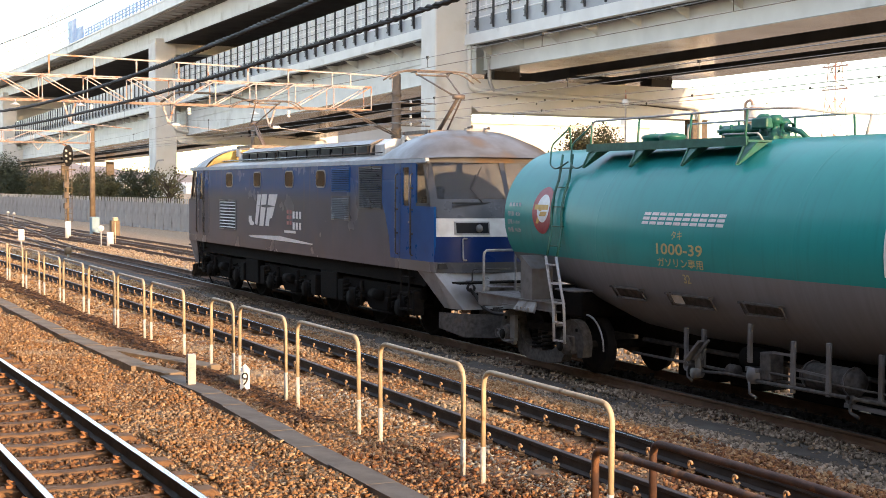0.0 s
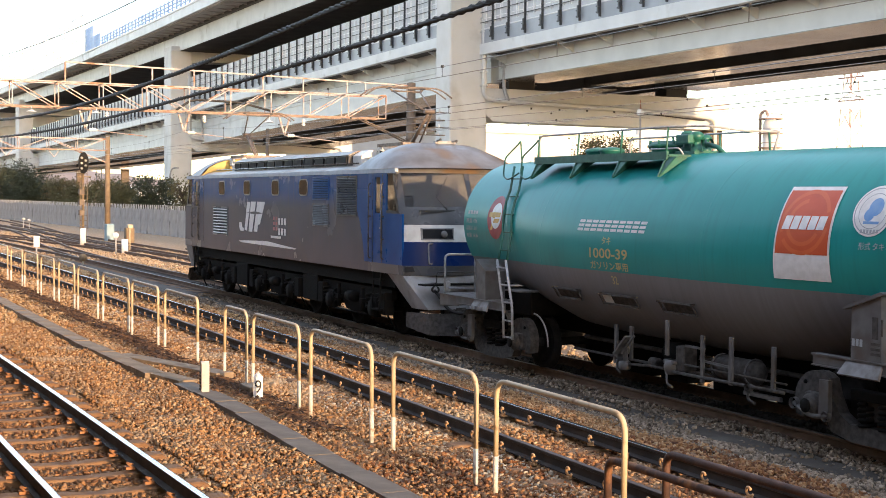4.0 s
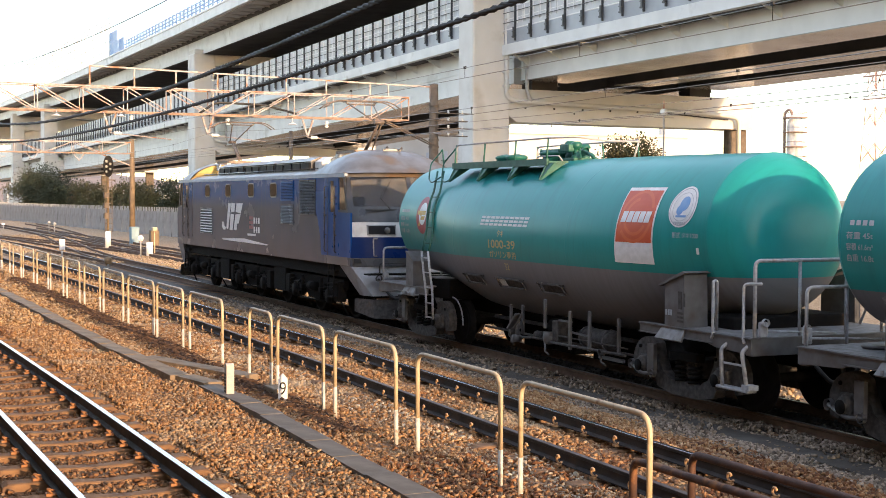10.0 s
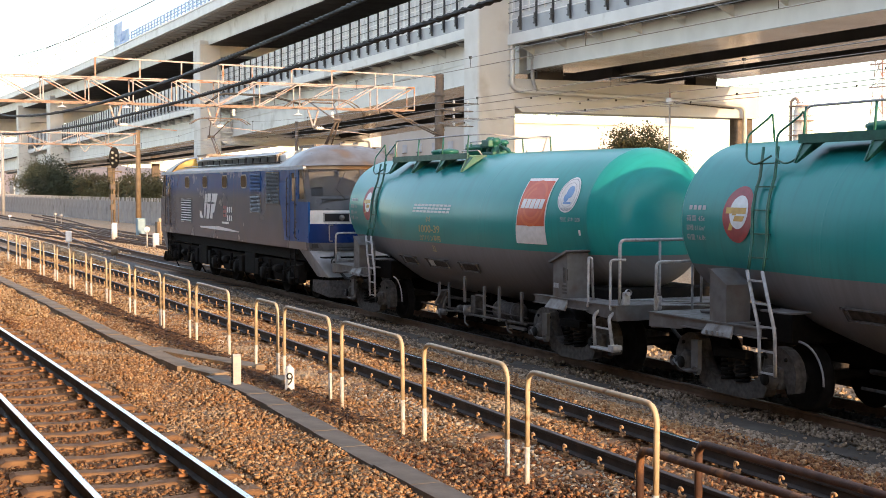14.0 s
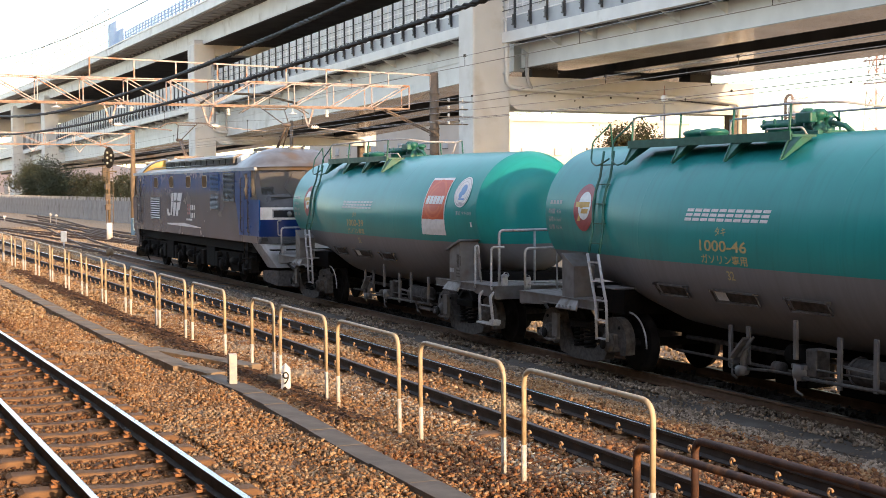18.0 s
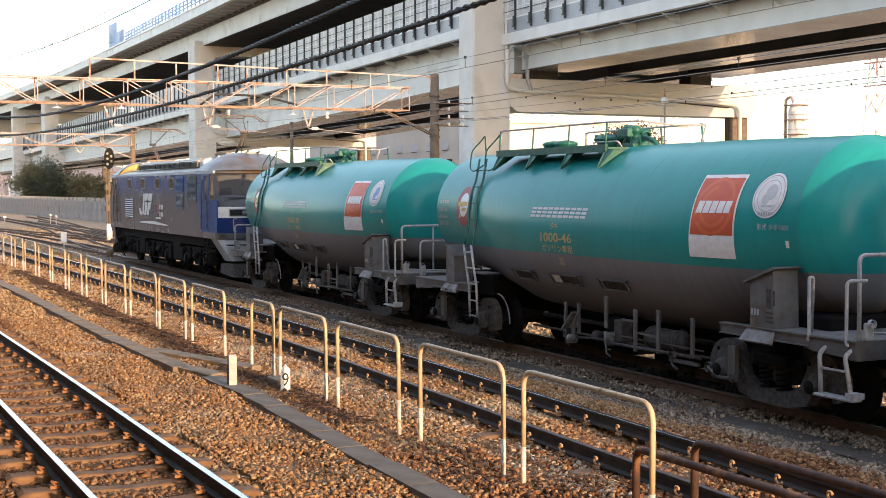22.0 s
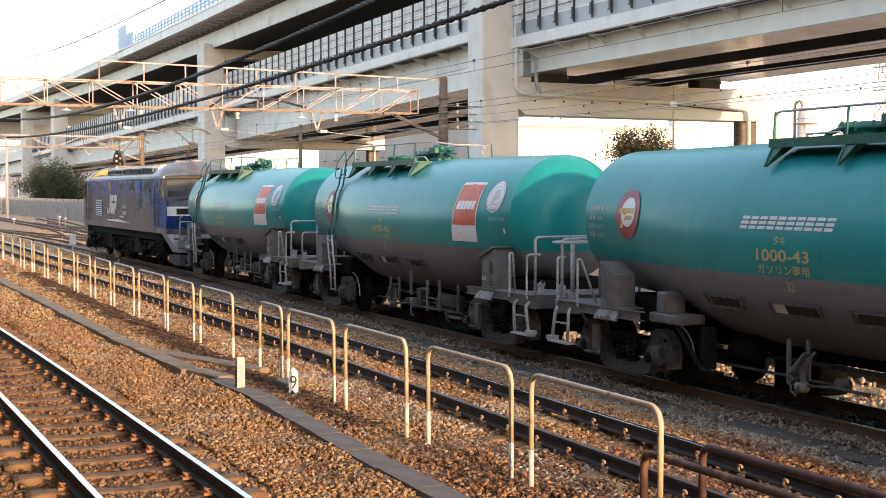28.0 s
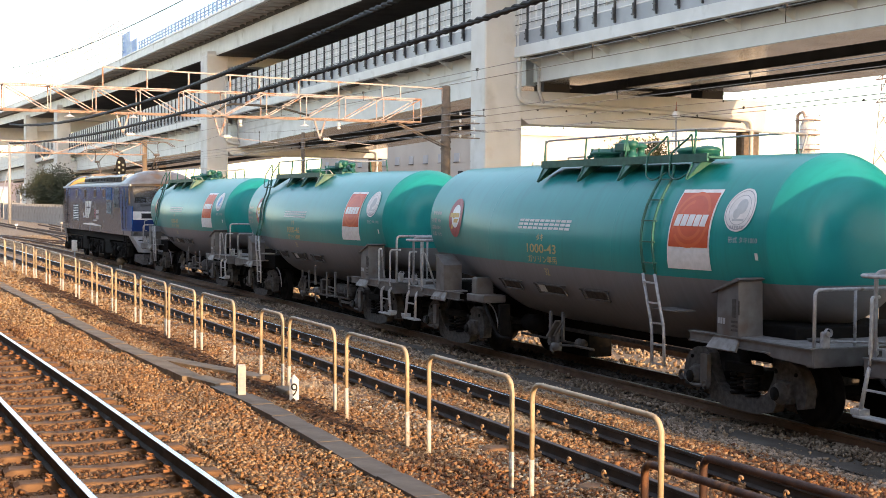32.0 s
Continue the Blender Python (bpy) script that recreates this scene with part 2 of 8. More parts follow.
M_LBLUE = surf("loco_blue", (0.002, 0.08, 0.27), (0.002, 0.066, 0.225), scale=3, rough=0.3, gloss=0.18, stain=(0.02, 0.05, 0.15), stain_scale=2, stain_at=0.66, bump=0.02, rvar=0.08)


def fading_side():
    """Loco side: grey paint that fades to blue towards the eaves, with runs of grime."""
    m = surf("loco_side", (0.096, 0.104, 0.132), (0.08, 0.087, 0.11), scale=0.9, rough=0.26, gloss=0.32, stain=(0.11, 0.107, 0.116), stain_scale=1.0, stain_at=0.55, bump=0.02, rvar=0.08)
    t = m.node_tree
    b = t.nodes["Principled BSDF"]
    base = b.inputs["Base Color"].links[0].from_socket
    co = t.nodes.new("ShaderNodeTexCoord")
    sep = t.nodes.new("ShaderNodeSeparateXYZ")
    t.links.new(co.outputs["Object"], sep.inputs[0])
    f = t.nodes.new("ShaderNodeMapRange")
    f.interpolation_type = "SMOOTHSTEP"
    f.inputs[1].default_value, f.inputs[2].default_value = 2.5, 3.02
    t.links.new(sep.outputs["Z"], f.inputs[0])
    k = t.nodes.new("ShaderNodeMix")
    k.data_type = "RGBA"
    k.inputs[7].default_value = (0.003, 0.07, 0.24, 1)
    t.links.new(f.outputs[0], k.inputs[0])
    t.links.new(base, k.inputs[6])
    mp = t.nodes.new("ShaderNodeMapping")
    mp.inputs["Scale"].default_value = (6.0, 1.0, 0.4)
    t.links.new(co.outputs["Object"], mp.inputs[0])
    n = t.nodes.new("ShaderNodeTexNoise")
    n.inputs["Scale"].default_value, n.inputs["Detail"].default_value = 1.6, 6
    t.links.new(mp.outputs[0], n.inputs["Vector"])
    r = t.nodes.new("ShaderNodeMapRange")
    r.inputs[1].default_value, r.inputs[2].default_value, r.inputs[4].default_value = 0.55, 0.75, 0.5
    t.links.new(n.outputs["Fac"], r.inputs[0])
    g = t.nodes.new("ShaderNodeMix")
    g.data_type = "RGBA"
    g.inputs[7].default_value = (0.118, 0.113, 0.12, 1)
    t.links.new(r.outputs[0], g.inputs[0])
    t.links.new(k.outputs[2], g.inputs[6])
    t.links.new(g.outputs[2], b.inputs["Base Color"])
    return m


M_LSIDE = fading_side()
M_LNAVY = surf("loco_navy", (0.006, 0.028, 0.13), (0.005, 0.023, 0.105), scale=3, rough=0.3, gloss=0.15, bump=0.02, rvar=0.08)
M_LWHITE = surf("loco_white", (0.72, 0.71, 0.68), (0.6, 0.58, 0.55), scale=6, rough=0.35, stain=(0.45, 0.4, 0.35), stain_at=0.64, bump=0.02)
M_LDARK = surf("loco_dark_panel", (0.045, 0.045, 0.05), (0.035, 0.035, 0.038), scale=4, rough=0.3, bump=0.02)
M_LSILVER = surf("loco_silver_skirt", (0.33, 0.33, 0.34), (0.26, 0.255, 0.25), scale=4, rough=0.45, stain=(0.17, 0.14, 0.12), stain_scale=2.5, stain_at=0.56, bump=0.05)
M_LROOF = surf("loco_roof", (0.19, 0.18, 0.17), (0.13, 0.112, 0.098), scale=2.5, rough=0.35, stain=(0.19, 0.115, 0.06), stain_scale=1.3, stain_at=0.5, bump=0.05, metal=0.45)
M_LLINE = surf("loco_pale_line", (0.42, 0.5, 0.58), (0.34, 0.4, 0.48), scale=5, rough=0.4, bump=0.02)
M_LOUVRE = surf("louvre_black", (0.008, 0.008, 0.010), (0.012, 0.012, 0.014), rough=0.6, bump=0.0, gloss=0.2)
M_UNDER = surf("underframe_black", (0.008, 0.008, 0.008), (0.014, 0.012, 0.011), scale=9, rough=0.8, stain=(0.035, 0.027, 0.022), stain_scale=4, stain_at=0.7, bump=0.3, gloss=0.06)
M_PINK = surf("pink_mark", (0.45, 0.12, 0.14), (0.35, 0.12, 0.13), rough=0.4, bump=0.0)
M_LOGO = surf("silver_white_mark", (0.82, 0.82, 0.82), (0.72, 0.72, 0.72), scale=8, rough=0.35, bump=0.0)
M_PANTO = surf("pantograph_steel", (0.2, 0.16, 0.13), (0.13, 0.1, 0.085), scale=12, rough=0.5, metal=0.3, bump=0.1)
# cream pushed to gold, so the low sun sits in the colour
M_SUNGOLD = surf("sunlit_gold_bulkhead", (0.6, 0.38, 0.09), (0.5, 0.31, 0.08), scale=4, rough=0.5, bump=0.02)
M_HEADB = surf("signal_black", (0.008, 0.008, 0.008), (0.012, 0.011, 0.010), rough=0.9, bump=0.0)
M_INSIDE = surf("cab_lining", (0.09, 0.09, 0.092), (0.065, 0.065, 0.066), rough=0.7, bump=0.02)
M_PORCELAIN = surf("porcelain", (0.7, 0.7, 0.68), (0.6, 0.6, 0.58), rough=0.2, bump=0.0)


def glass(name, tint=(0.9, 0.93, 0.92)):
    m = bpy.data.materials.new(name)
    m.use_nodes = True
    b = m.node_tree.nodes["Principled BSDF"]
    b.inputs["Base Color"].default_value = (*tint, 1)
    b.inputs["Transmission Weight"].default_value = 1.0
    b.inputs["Roughness"].default_value = 0.02
    b.inputs["IOR"].default_value = 1.45
    return m


M_GLASS = glass("cab_glass")
# opaque dark pane; its amber tone stands in for sunlight seen through
M_AMBERLIT = surf("dark_amber_lit_glass", (0.03, 0.02, 0.014), (0.16, 0.09, 0.035), scale=3, rough=0.06, bump=0.0, rvar=0.02)
M_LENS = surf("lamp_lens", (0.12, 0.12, 0.115), (0.2, 0.2, 0.19), rough=0.1, bump=0.0)
M_CONC = surf("column_pale_paint", (0.6, 0.6, 0.59), (0.55, 0.55, 0.535), scale=0.8, rough=0.6, stain=(0.42, 0.4, 0.37), stain_scale=0.35, stain_at=0.58, bump=0.03, tiny=5)
M_GIRDER = surf("girder_pale_grey", (0.64, 0.66, 0.67), (0.57, 0.59, 0.6), scale=0.7, rough=0.5, stain=(0.38, 0.38, 0.37), stain_scale=0.5, stain_at=0.6, bump=0.03, tiny=4)
# girder paint darkened: shade under the decks is in the colour; also dark fittings
M_SOFFITSHADE = surf("soffit_shade_grey", (0.04, 0.036, 0.034), (0.028, 0.025, 0.023), scale=0.6, rough=0.7, stain=(0.04, 0.034, 0.03), stain_scale=0.4, stain_at=0.56, bump=0.05, tiny=5)
# girder paint darkened for the underside, kept pale for reflected light; glossier
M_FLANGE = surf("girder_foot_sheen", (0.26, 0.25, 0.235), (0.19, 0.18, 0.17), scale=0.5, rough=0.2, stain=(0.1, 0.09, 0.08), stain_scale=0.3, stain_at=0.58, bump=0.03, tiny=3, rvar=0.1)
M_PANEL = surf("barrier_panel", (0.52, 0.54, 0.57), (0.46, 0.48, 0.51), scale=0.9, rough=0.45, bump=0.02)
M_DECKSIDE = surf("road_slab_grey", (0.34, 0.325, 0.31), (0.28, 0.265, 0.25), scale=0.6, rough=0.7, stain=(0.2, 0.18, 0.16), stain_scale=0.4, stain_at=0.56, bump=0.05, tiny=5)
M_SKIRT = surf("barrier_skirt", (0.34, 0.37, 0.42), (0.29, 0.32, 0.36), scale=0.9, rough=0.45, bump=0.02)
M_POST = surf("barrier_post_dark", (0.055, 0.06, 0.07), (0.04, 0.045, 0.05), scale=3, rough=0.5, bump=0.02)
M_FRAME = surf("barrier_frame_white", (0.78, 0.79, 0.8), (0.7, 0.71, 0.72), scale=3, rough=0.45, bump=0.02)
M_BLUEBAR = surf("pale_blue_barrier", (0.08, 0.22, 0.46), (0.12, 0.26, 0.5), scale=1.0, rough=0.4, bump=0.02)
M_PALEBAR = surf("pale_barrier_frame", (0.66, 0.66, 0.66), (0.58, 0.58, 0.58), scale=2, rough=0.5, bump=0.02)
M_RUSTPIPE = surf("rusty_pipe", (0.1, 0.045, 0.027), (0.05, 0.026, 0.02), scale=7, rough=0.75, stain=(0.38, 0.16, 0.05), stain_scale=4, stain_at=0.56, bump=0.35)
M_HOOPW = surf("hoop_white_foot", (0.62, 0.6, 0.55), (0.5, 0.47, 0.42), scale=14, rough=0.55, stain=(0.3, 0.19, 0.11), stain_scale=9, stain_at=0.6, bump=0.1)
M_HOOPY = surf("hoop_faded_yellow", (0.58, 0.46, 0.3), (0.5, 0.39, 0.26), scale=12, rough=0.55, stain=(0.24, 0.12, 0.06), stain_scale=8, stain_at=0.6, bump=0.1)
M_RAILSIDE = surf("rail_brown_web", (0.035, 0.025, 0.021), (0.024, 0.018, 0.016), scale=5, rough=0.75, stain=(0.06, 0.036, 0.025), stain_scale=3, bump=0.2)
M_RAILTOP = surf("rail_polished_top", (0.62, 0.63, 0.68), (0.52, 0.53, 0.58), scale=2, rough=0.2, metal=1.0, bump=0.02, rvar=0.06)
M_RAILDULL = surf("rail_rusty_top", (0.1, 0.068, 0.054), (0.07, 0.048, 0.04), scale=4, rough=0.5, metal=0.4, bump=0.1)
M_RAILRUST = surf("rail_rust", (0.15, 0.08, 0.045), (0.1, 0.055, 0.032), scale=5, rough=0.8, bump=0.2)
# running surface dulled: the train's shade on it is in the colour
M_RAILSHADE = surf("rail_shaded_top", (0.1, 0.09, 0.085), (0.07, 0.062, 0.058), scale=4, rough=0.4, metal=0.6, bump=0.05)
M_SLEEPER = surf("sleeper_rusty_concrete", (0.25, 0.135, 0.062), (0.18, 0.092, 0.042), scale=6, rough=0.85, stain=(0.13, 0.075, 0.045), stain_scale=4, stain_at=0.55, bump=0.4, tiny=30)
M_CLIP = surf("rusty_clip", (0.36, 0.16, 0.06), (0.26, 0.11, 0.045), scale=20, rough=0.75, bump=0.2)
M_CLIPB = surf("pale_rust_clip", (0.52, 0.31, 0.16), (0.4, 0.22, 0.1), scale=20, rough=0.7, bump=0.2)
M_LIDGREY = surf("trough_lid_grey", (0.19, 0.16, 0.128), (0.145, 0.12, 0.096), scale=5, rough=0.9, stain=(0.2, 0.15, 0.1), stain_scale=2.0, stain_at=0.58, bump=0.3, tiny=30)
M_LIDTAN = surf("trough_lid_tan", (0.3, 0.22, 0.145), (0.23, 0.165, 0.105), scale=5, rough=0.9, stain=(0.16, 0.11, 0.07), stain_scale=2.0, stain_at=0.56, bump=0.3, tiny=30)
M_TROUGH = surf("trough_concrete", (0.2, 0.15, 0.105), (0.155, 0.115, 0.08), scale=4, rough=0.85, stain=(0.11, 0.08, 0.06), stain_scale=2.5, stain_at=0.55, bump=0.3, tiny=25)
M_LITTER = surf("dead_stalks", (0.1, 0.05, 0.025), (0.06, 0.03, 0.016), scale=9, rough=0.9, bump=0.2, stain=(0.12, 0.06, 0.03), stain_scale=5)
M_TAR = surf("grey_path", (0.085, 0.072, 0.06), (0.06, 0.05, 0.042), scale=3, rough=0.9, stain=(0.1, 0.09, 0.08), stain_scale=1.2, bump=0.4, tiny=40)
M_TRUSS = surf("truss_flaking_white", (0.42, 0.38, 0.37), (0.35, 0.3, 0.28), scale=6, rough=0.6, stain=(0.3, 0.13, 0.06), stain_scale=2.2, stain_at=0.5, bump=0.1)
M_TRUSSR = surf("truss_rusty", (0.33, 0.23, 0.17), (0.25, 0.15, 0.1), scale=5, rough=0.7, stain=(0.5, 0.42, 0.34), stain_scale=2, stain_at=0.6, bump=0.1)
M_CABINET = surf("cabinet_pale_blue", (0.2, 0.32, 0.38), (0.16, 0.27, 0.33), scale=3, rough=0.5, bump=0.02)
M_MAST = surf("mast_brown", (0.16, 0.12, 0.09), (0.11, 0.085, 0.065), scale=4, rough=0.75, bump=0.2)
M_MASTY = surf("mast_ochre", (0.21, 0.145, 0.085), (0.16, 0.11, 0.065), scale=4, rough=0.7, bump=0.2)
M_WIRE = surf("wire_dark", (0.016, 0.015, 0.014), (0.024, 0.022, 0.02), rough=0.7, bump=0.0)
M_WIREG = surf("wire_grey", (0.3, 0.29, 0.28), (0.22, 0.2, 0.19), rough=0.4, metal=0.6, bump=0.0)
M_FENCE = surf("fence_grey_concrete", (0.42, 0.395, 0.37), (0.33, 0.31, 0.29), scale=1.2, rough=0.75, stain=(0.14, 0.125, 0.11), stain_scale=0.7, stain_at=0.54, bump=0.1)
M_PICKET = surf("fence_picket_pale", (0.5, 0.47, 0.43), (0.4, 0.37, 0.34), scale=3, rough=0.6, bump=0.05)
M_BARK = surf("bark", (0.09, 0.065, 0.045), (0.06, 0.045, 0.032), scale=8, rough=0.9, bump=0.4)
M_LEAF = surf("leaf_dark", (0.028, 0.04, 0.018), (0.045, 0.05, 0.022), scale=1.5, rough=0.7, stain=(0.06, 0.05, 0.022), stain_scale=0.5, stain_at=0.55, bump=0.0)
# olive raised towards the tone of leaves in sun
M_LEAF2 = surf("leaf_olive", (0.085, 0.085, 0.03), (0.125, 0.105, 0.045), scale=1.5, rough=0.7, stain=(0.13, 0.08, 0.035), stain_scale=0.6, stain_at=0.52, bump=0.0)
M_BUILD = surf("factory_cream", (0.62, 0.58, 0.52), (0.56, 0.52, 0.46), scale=0.2, rough=0.7, bump=0.0)
M_FAR = surf("far_pale_wall", (0.6, 0.58, 0.56), (0.5, 0.48, 0.46), scale=0.05, rough=0.8, bump=0.0)
M_HILL = surf("far_hill", (0.33, 0.235, 0.19), (0.24, 0.18, 0.15), scale=0.02, rough=0.9, bump=0.0)
M_REDWHITE = surf("pylon_red", (0.36, 0.2, 0.16), (0.31, 0.17, 0.14), scale=1, rough=0.6, bump=0.0)
M_STEEL = surf("galvanised", (0.4, 0.4, 0.4), (0.32, 0.32, 0.32), scale=5, rough=0.5, bump=0.05)


def stone_material(name, cols, pale):
    """Loose stones, each with its own shade, and pale patches where fresh ballast lies."""
    m = bpy.data.materials.new(name)
    m.use_nodes = True
    t = m.node_tree
    b = t.nodes["Principled BSDF"]
    g = t.nodes.new("ShaderNodeNewGeometry")
    r = t.nodes.new("ShaderNodeValToRGB")
    r.color_ramp.elements[0].color = (*cols[0], 1)
    r.color_ramp.elements[1].color = (*cols[-1], 1)
    for i, c in enumerate(cols[1:-1]):
        e = r.color_ramp.elements.new((i + 1) / (len(cols) - 1))
        e.color = (*c, 1)
    t.links.new(g.outputs["Random Per Island"], r.inputs[0])
    co = t.nodes.new("ShaderNodeTexCoord")
    n = t.nodes.new("ShaderNodeTexNoise")
    n.inputs["Scale"].default_value, n.inputs["Detail"].default_value = 0.55, 3
    t.links.new(co.outputs["Object"], n.inputs["Vector"])
    k = t.nodes.new("ShaderNodeMapRange")
    k.inputs[1].default_value, k.inputs[2].default_value, k.inputs[4].default_value = 0.58, 0.72, 0.75
    t.links.new(n.outputs["Fac"], k.inputs[0])
    x = t.nodes.new("ShaderNodeMix")
    x.data_type = "RGBA"
    x.inputs[7].default_value = (*pale, 1)
    t.links.new(k.outputs[0], x.inputs[0])
    t.links.new(r.outputs[0], x.inputs[6])
    n2 = t.nodes.new("ShaderNodeTexNoise")
    n2.inputs["Scale"].default_value = 45
    t.links.new(co.outputs["Object"], n2.inputs["Vector"])
    y = t.nodes.new("ShaderNodeMix")
    y.data_type, y.blend_type = "RGBA", "MULTIPLY"
    y.inputs[0].default_value = 0.5
    t.links.new(x.outputs[2], y.inputs[6])
    t.links.new(n2.outputs["Color"], y.inputs[7])
    t.links.new(x.outputs[2], b.inputs["Base Color"])
    b.inputs["Roughness"].default_value = 0.85
    bp = t.nodes.new("ShaderNodeBump")
    bp.inputs["Strength"].default_value, bp.inputs["Distance"].default_value = 0.35, 0.01
    t.links.new(n2.outputs["Fac"], bp.inputs["Height"])
    t.links.new(bp.outputs[0], b.inputs["Normal"])
    return m


M_STONE = stone_material("ballast_brown", [(0.19, 0.085, 0.034), (0.28, 0.133, 0.051), (0.35, 0.183, 0.076), (0.42, 0.245, 0.115), (0.5, 0.345, 0.2)], (0.5, 0.38, 0.24))
M_STONED = stone_material("ballast_red", [(0.11, 0.045, 0.018), (0.19, 0.08, 0.029), (0.25, 0.115, 0.044), (0.3, 0.15, 0.063), (0.37, 0.22, 0.11)], (0.3, 0.19, 0.1))
M_STONER = stone_material("ballast_brown_red", [(0.075, 0.026, 0.009), (0.18, 0.068, 0.023), (0.27, 0.113, 0.04), (0.34, 0.168, 0.068), (0.42, 0.27, 0.145)], (0.4, 0.29, 0.17))
# straw tone lightened for the far view, where shaded gaps are hidden
M_STONEP = stone_material("ballast_straw", [(0.16, 0.075, 0.03), (0.32, 0.17, 0.07), (0.4, 0.235, 0.11), (0.48, 0.31, 0.16), (0.52, 0.38, 0.22)], (0.5, 0.38, 0.24))
# near-black stones, coloured for the shade beneath the train
M_STONESHADE = stone_material("ballast_shaded", [(0.012, 0.010, 0.009), (0.022, 0.018, 0.015), (0.035, 0.028, 0.023), (0.055, 0.043, 0.035)], (0.04, 0.032, 0.026))
M_STONEW = stone_material("ballast_pale", [(0.18, 0.11, 0.065), (0.33, 0.24, 0.15), (0.45, 0.36, 0.25), (0.55, 0.47, 0.36)], (0.46, 0.33, 0.2))
M_STONEY = stone_material("ballast_yard_tan", [(0.27, 0.17, 0.098), (0.40, 0.275, 0.165), (0.49, 0.35, 0.22), (0.57, 0.43, 0.28)], (0.52, 0.39, 0.25))
M_STONEG = stone_material("ballast_grey", [(0.1, 0.072, 0.05), (0.19, 0.142, 0.102), (0.28, 0.212, 0.155), (0.4, 0.315, 0.24)], (0.2, 0.155, 0.115))


def ground_material():
    """Packed ballast and earth: stone-sized cells with dark joints, brown by the near tracks, grey and tan further off."""
    m = bpy.data.materials.new("ground")
    m.use_nodes = True
    t = m.node_tree
    b = t.nodes["Principled BSDF"]
    co = t.nodes.new("ShaderNodeTexCoord")
    v = t.nodes.new("ShaderNodeTexVoronoi")
    v.inputs["Scale"].default_value = 17
    t.links.new(co.outputs["Object"], v.inputs["Vector"])
    r = t.nodes.new("ShaderNodeValToRGB")
    for e, c in zip((r.color_ramp.elements[0], r.color_ramp.elements[1]), ((0.13, 0.062, 0.027), (0.33, 0.18, 0.085))):
        e.color = (*c, 1)
    r2 = t.nodes.new("ShaderNodeValToRGB")
    for e, c in zip((r2.color_ramp.elements[0], r2.color_ramp.elements[1]), ((0.05, 0.042, 0.036), (0.15, 0.125, 0.105))):
        e.color = (*c, 1)
    r3 = t.nodes.new("ShaderNodeValToRGB")
    for e, c in zip((r3.color_ramp.elements[0], r3.color_ramp.elements[1]), ((0.3, 0.19, 0.11), (0.5, 0.36, 0.23))):
        e.color = (*c, 1)
    s = t.nodes.new("ShaderNodeSeparateColor")
    t.links.new(v.outputs["Color"], s.inputs[0])
    for q in (r, r2, r3):
        t.links.new(s.outputs[0], q.inputs[0])
    n = t.nodes.new("ShaderNodeTexNoise")
    n.inputs["Scale"].default_value, n.inputs["Detail"].default_value = 1.2, 5
    t.links.new(co.outputs["Object"], n.inputs["Vector"])
    p = t.nodes.new("ShaderNodeSeparateXYZ")
    t.links.new(co.outputs["Object"], p.inputs[0])
    w = t.nodes.new("ShaderNodeMath")
    w.operation = "MULTIPLY_ADD"
    w.inputs[1].default_value = 1.6
    t.links.new(n.outputs["Fac"], w.inputs[0])
    t.links.new(p.outputs["Y"], w.inputs[2])

    def zone(a, z, c1, c2):
        k = t.nodes.new("ShaderNodeMapRange")
        k.inputs[1].default_value, k.inputs[2].default_value = a, z
        t.links.new(w.outputs[0], k.inputs[0])
        x = t.nodes.new("ShaderNodeMix")
        x.data_type = "RGBA"
        t.links.new(k.outputs[0], x.inputs[0])
        t.links.new(c1, x.inputs[6])
        t.links.new(c2, x.inputs[7])
        return x.outputs[2]
    c = zone(9.7, 10.4, r.outputs[0], r2.outputs[0])
    # near-black strip that paints the train's shade onto the ground
    train_shade = t.nodes.new("ShaderNodeValToRGB")
    for e, q in zip((train_shade.color_ramp.elements[0], train_shade.color_ramp.elements[1]), ((0.012, 0.010, 0.009), (0.045, 0.036, 0.03))):
        e.color = (*q, 1)
    t.links.new(s.outputs[0], train_shade.inputs[0])
    c = zone(11.5, 12.0, c, train_shade.outputs[0])
    c = zone(13.7, 14.1, c, r3.outputs[0])
    k = t.nodes.new("ShaderNodeMapRange")
    k.inputs[1].default_value, k.inputs[2].default_value = -56, -72
    t.links.new(p.outputs["X"], k.inputs[0])
    far = t.nodes.new("ShaderNodeMix")
    far.data_type = "RGBA"
    t.links.new(k.outputs[0], far.inputs[0])
    t.links.new(c, far.inputs[6])
    t.links.new(r3.outputs[0], far.inputs[7])
    c = far.outputs[2]
    t.links.new(c, b.inputs["Base Color"])
    b.inputs["Roughness"].default_value = 0.9
    bp = t.nodes.new("ShaderNodeBump")
    bp.inputs["Strength"].default_value, bp.inputs["Distance"].default_value = 0.9, 0.03
    bp.invert = True
    t.links.new(v.outputs["Distance"], bp.inputs["Height"])
    t.links.new(bp.outputs[0], b.inputs["Normal"])
    return m


M_GROUND = ground_material()
# ---- tank wagons ----
TRK = 11.8586          # centre of the train's track


def train_y(x):
    """Side of the train's track: straight by the eye, bending away further on."""
    return TRK - 0.0004 * max(0.0, min(-x, 150.0) - 38.0) ** 2 - 0.09 * max(0.0, -x - 150.0)


PITCH = 13.57          # from coupling to coupling
# along, top, bottom of the tank barrel
BARREL = ((1.05, 3.495, 1.30), (2.10, 3.500, 1.235), (3.0, 3.505, 1.06), (4.3, 3.52, 0.80), (5.4, 3.525, 0.75), (8.6, 3.53, 0.75), (9.9, 3.525, 0.80), (11.2, 3.512, 1.06), (12.02, 3.505, 1.24))


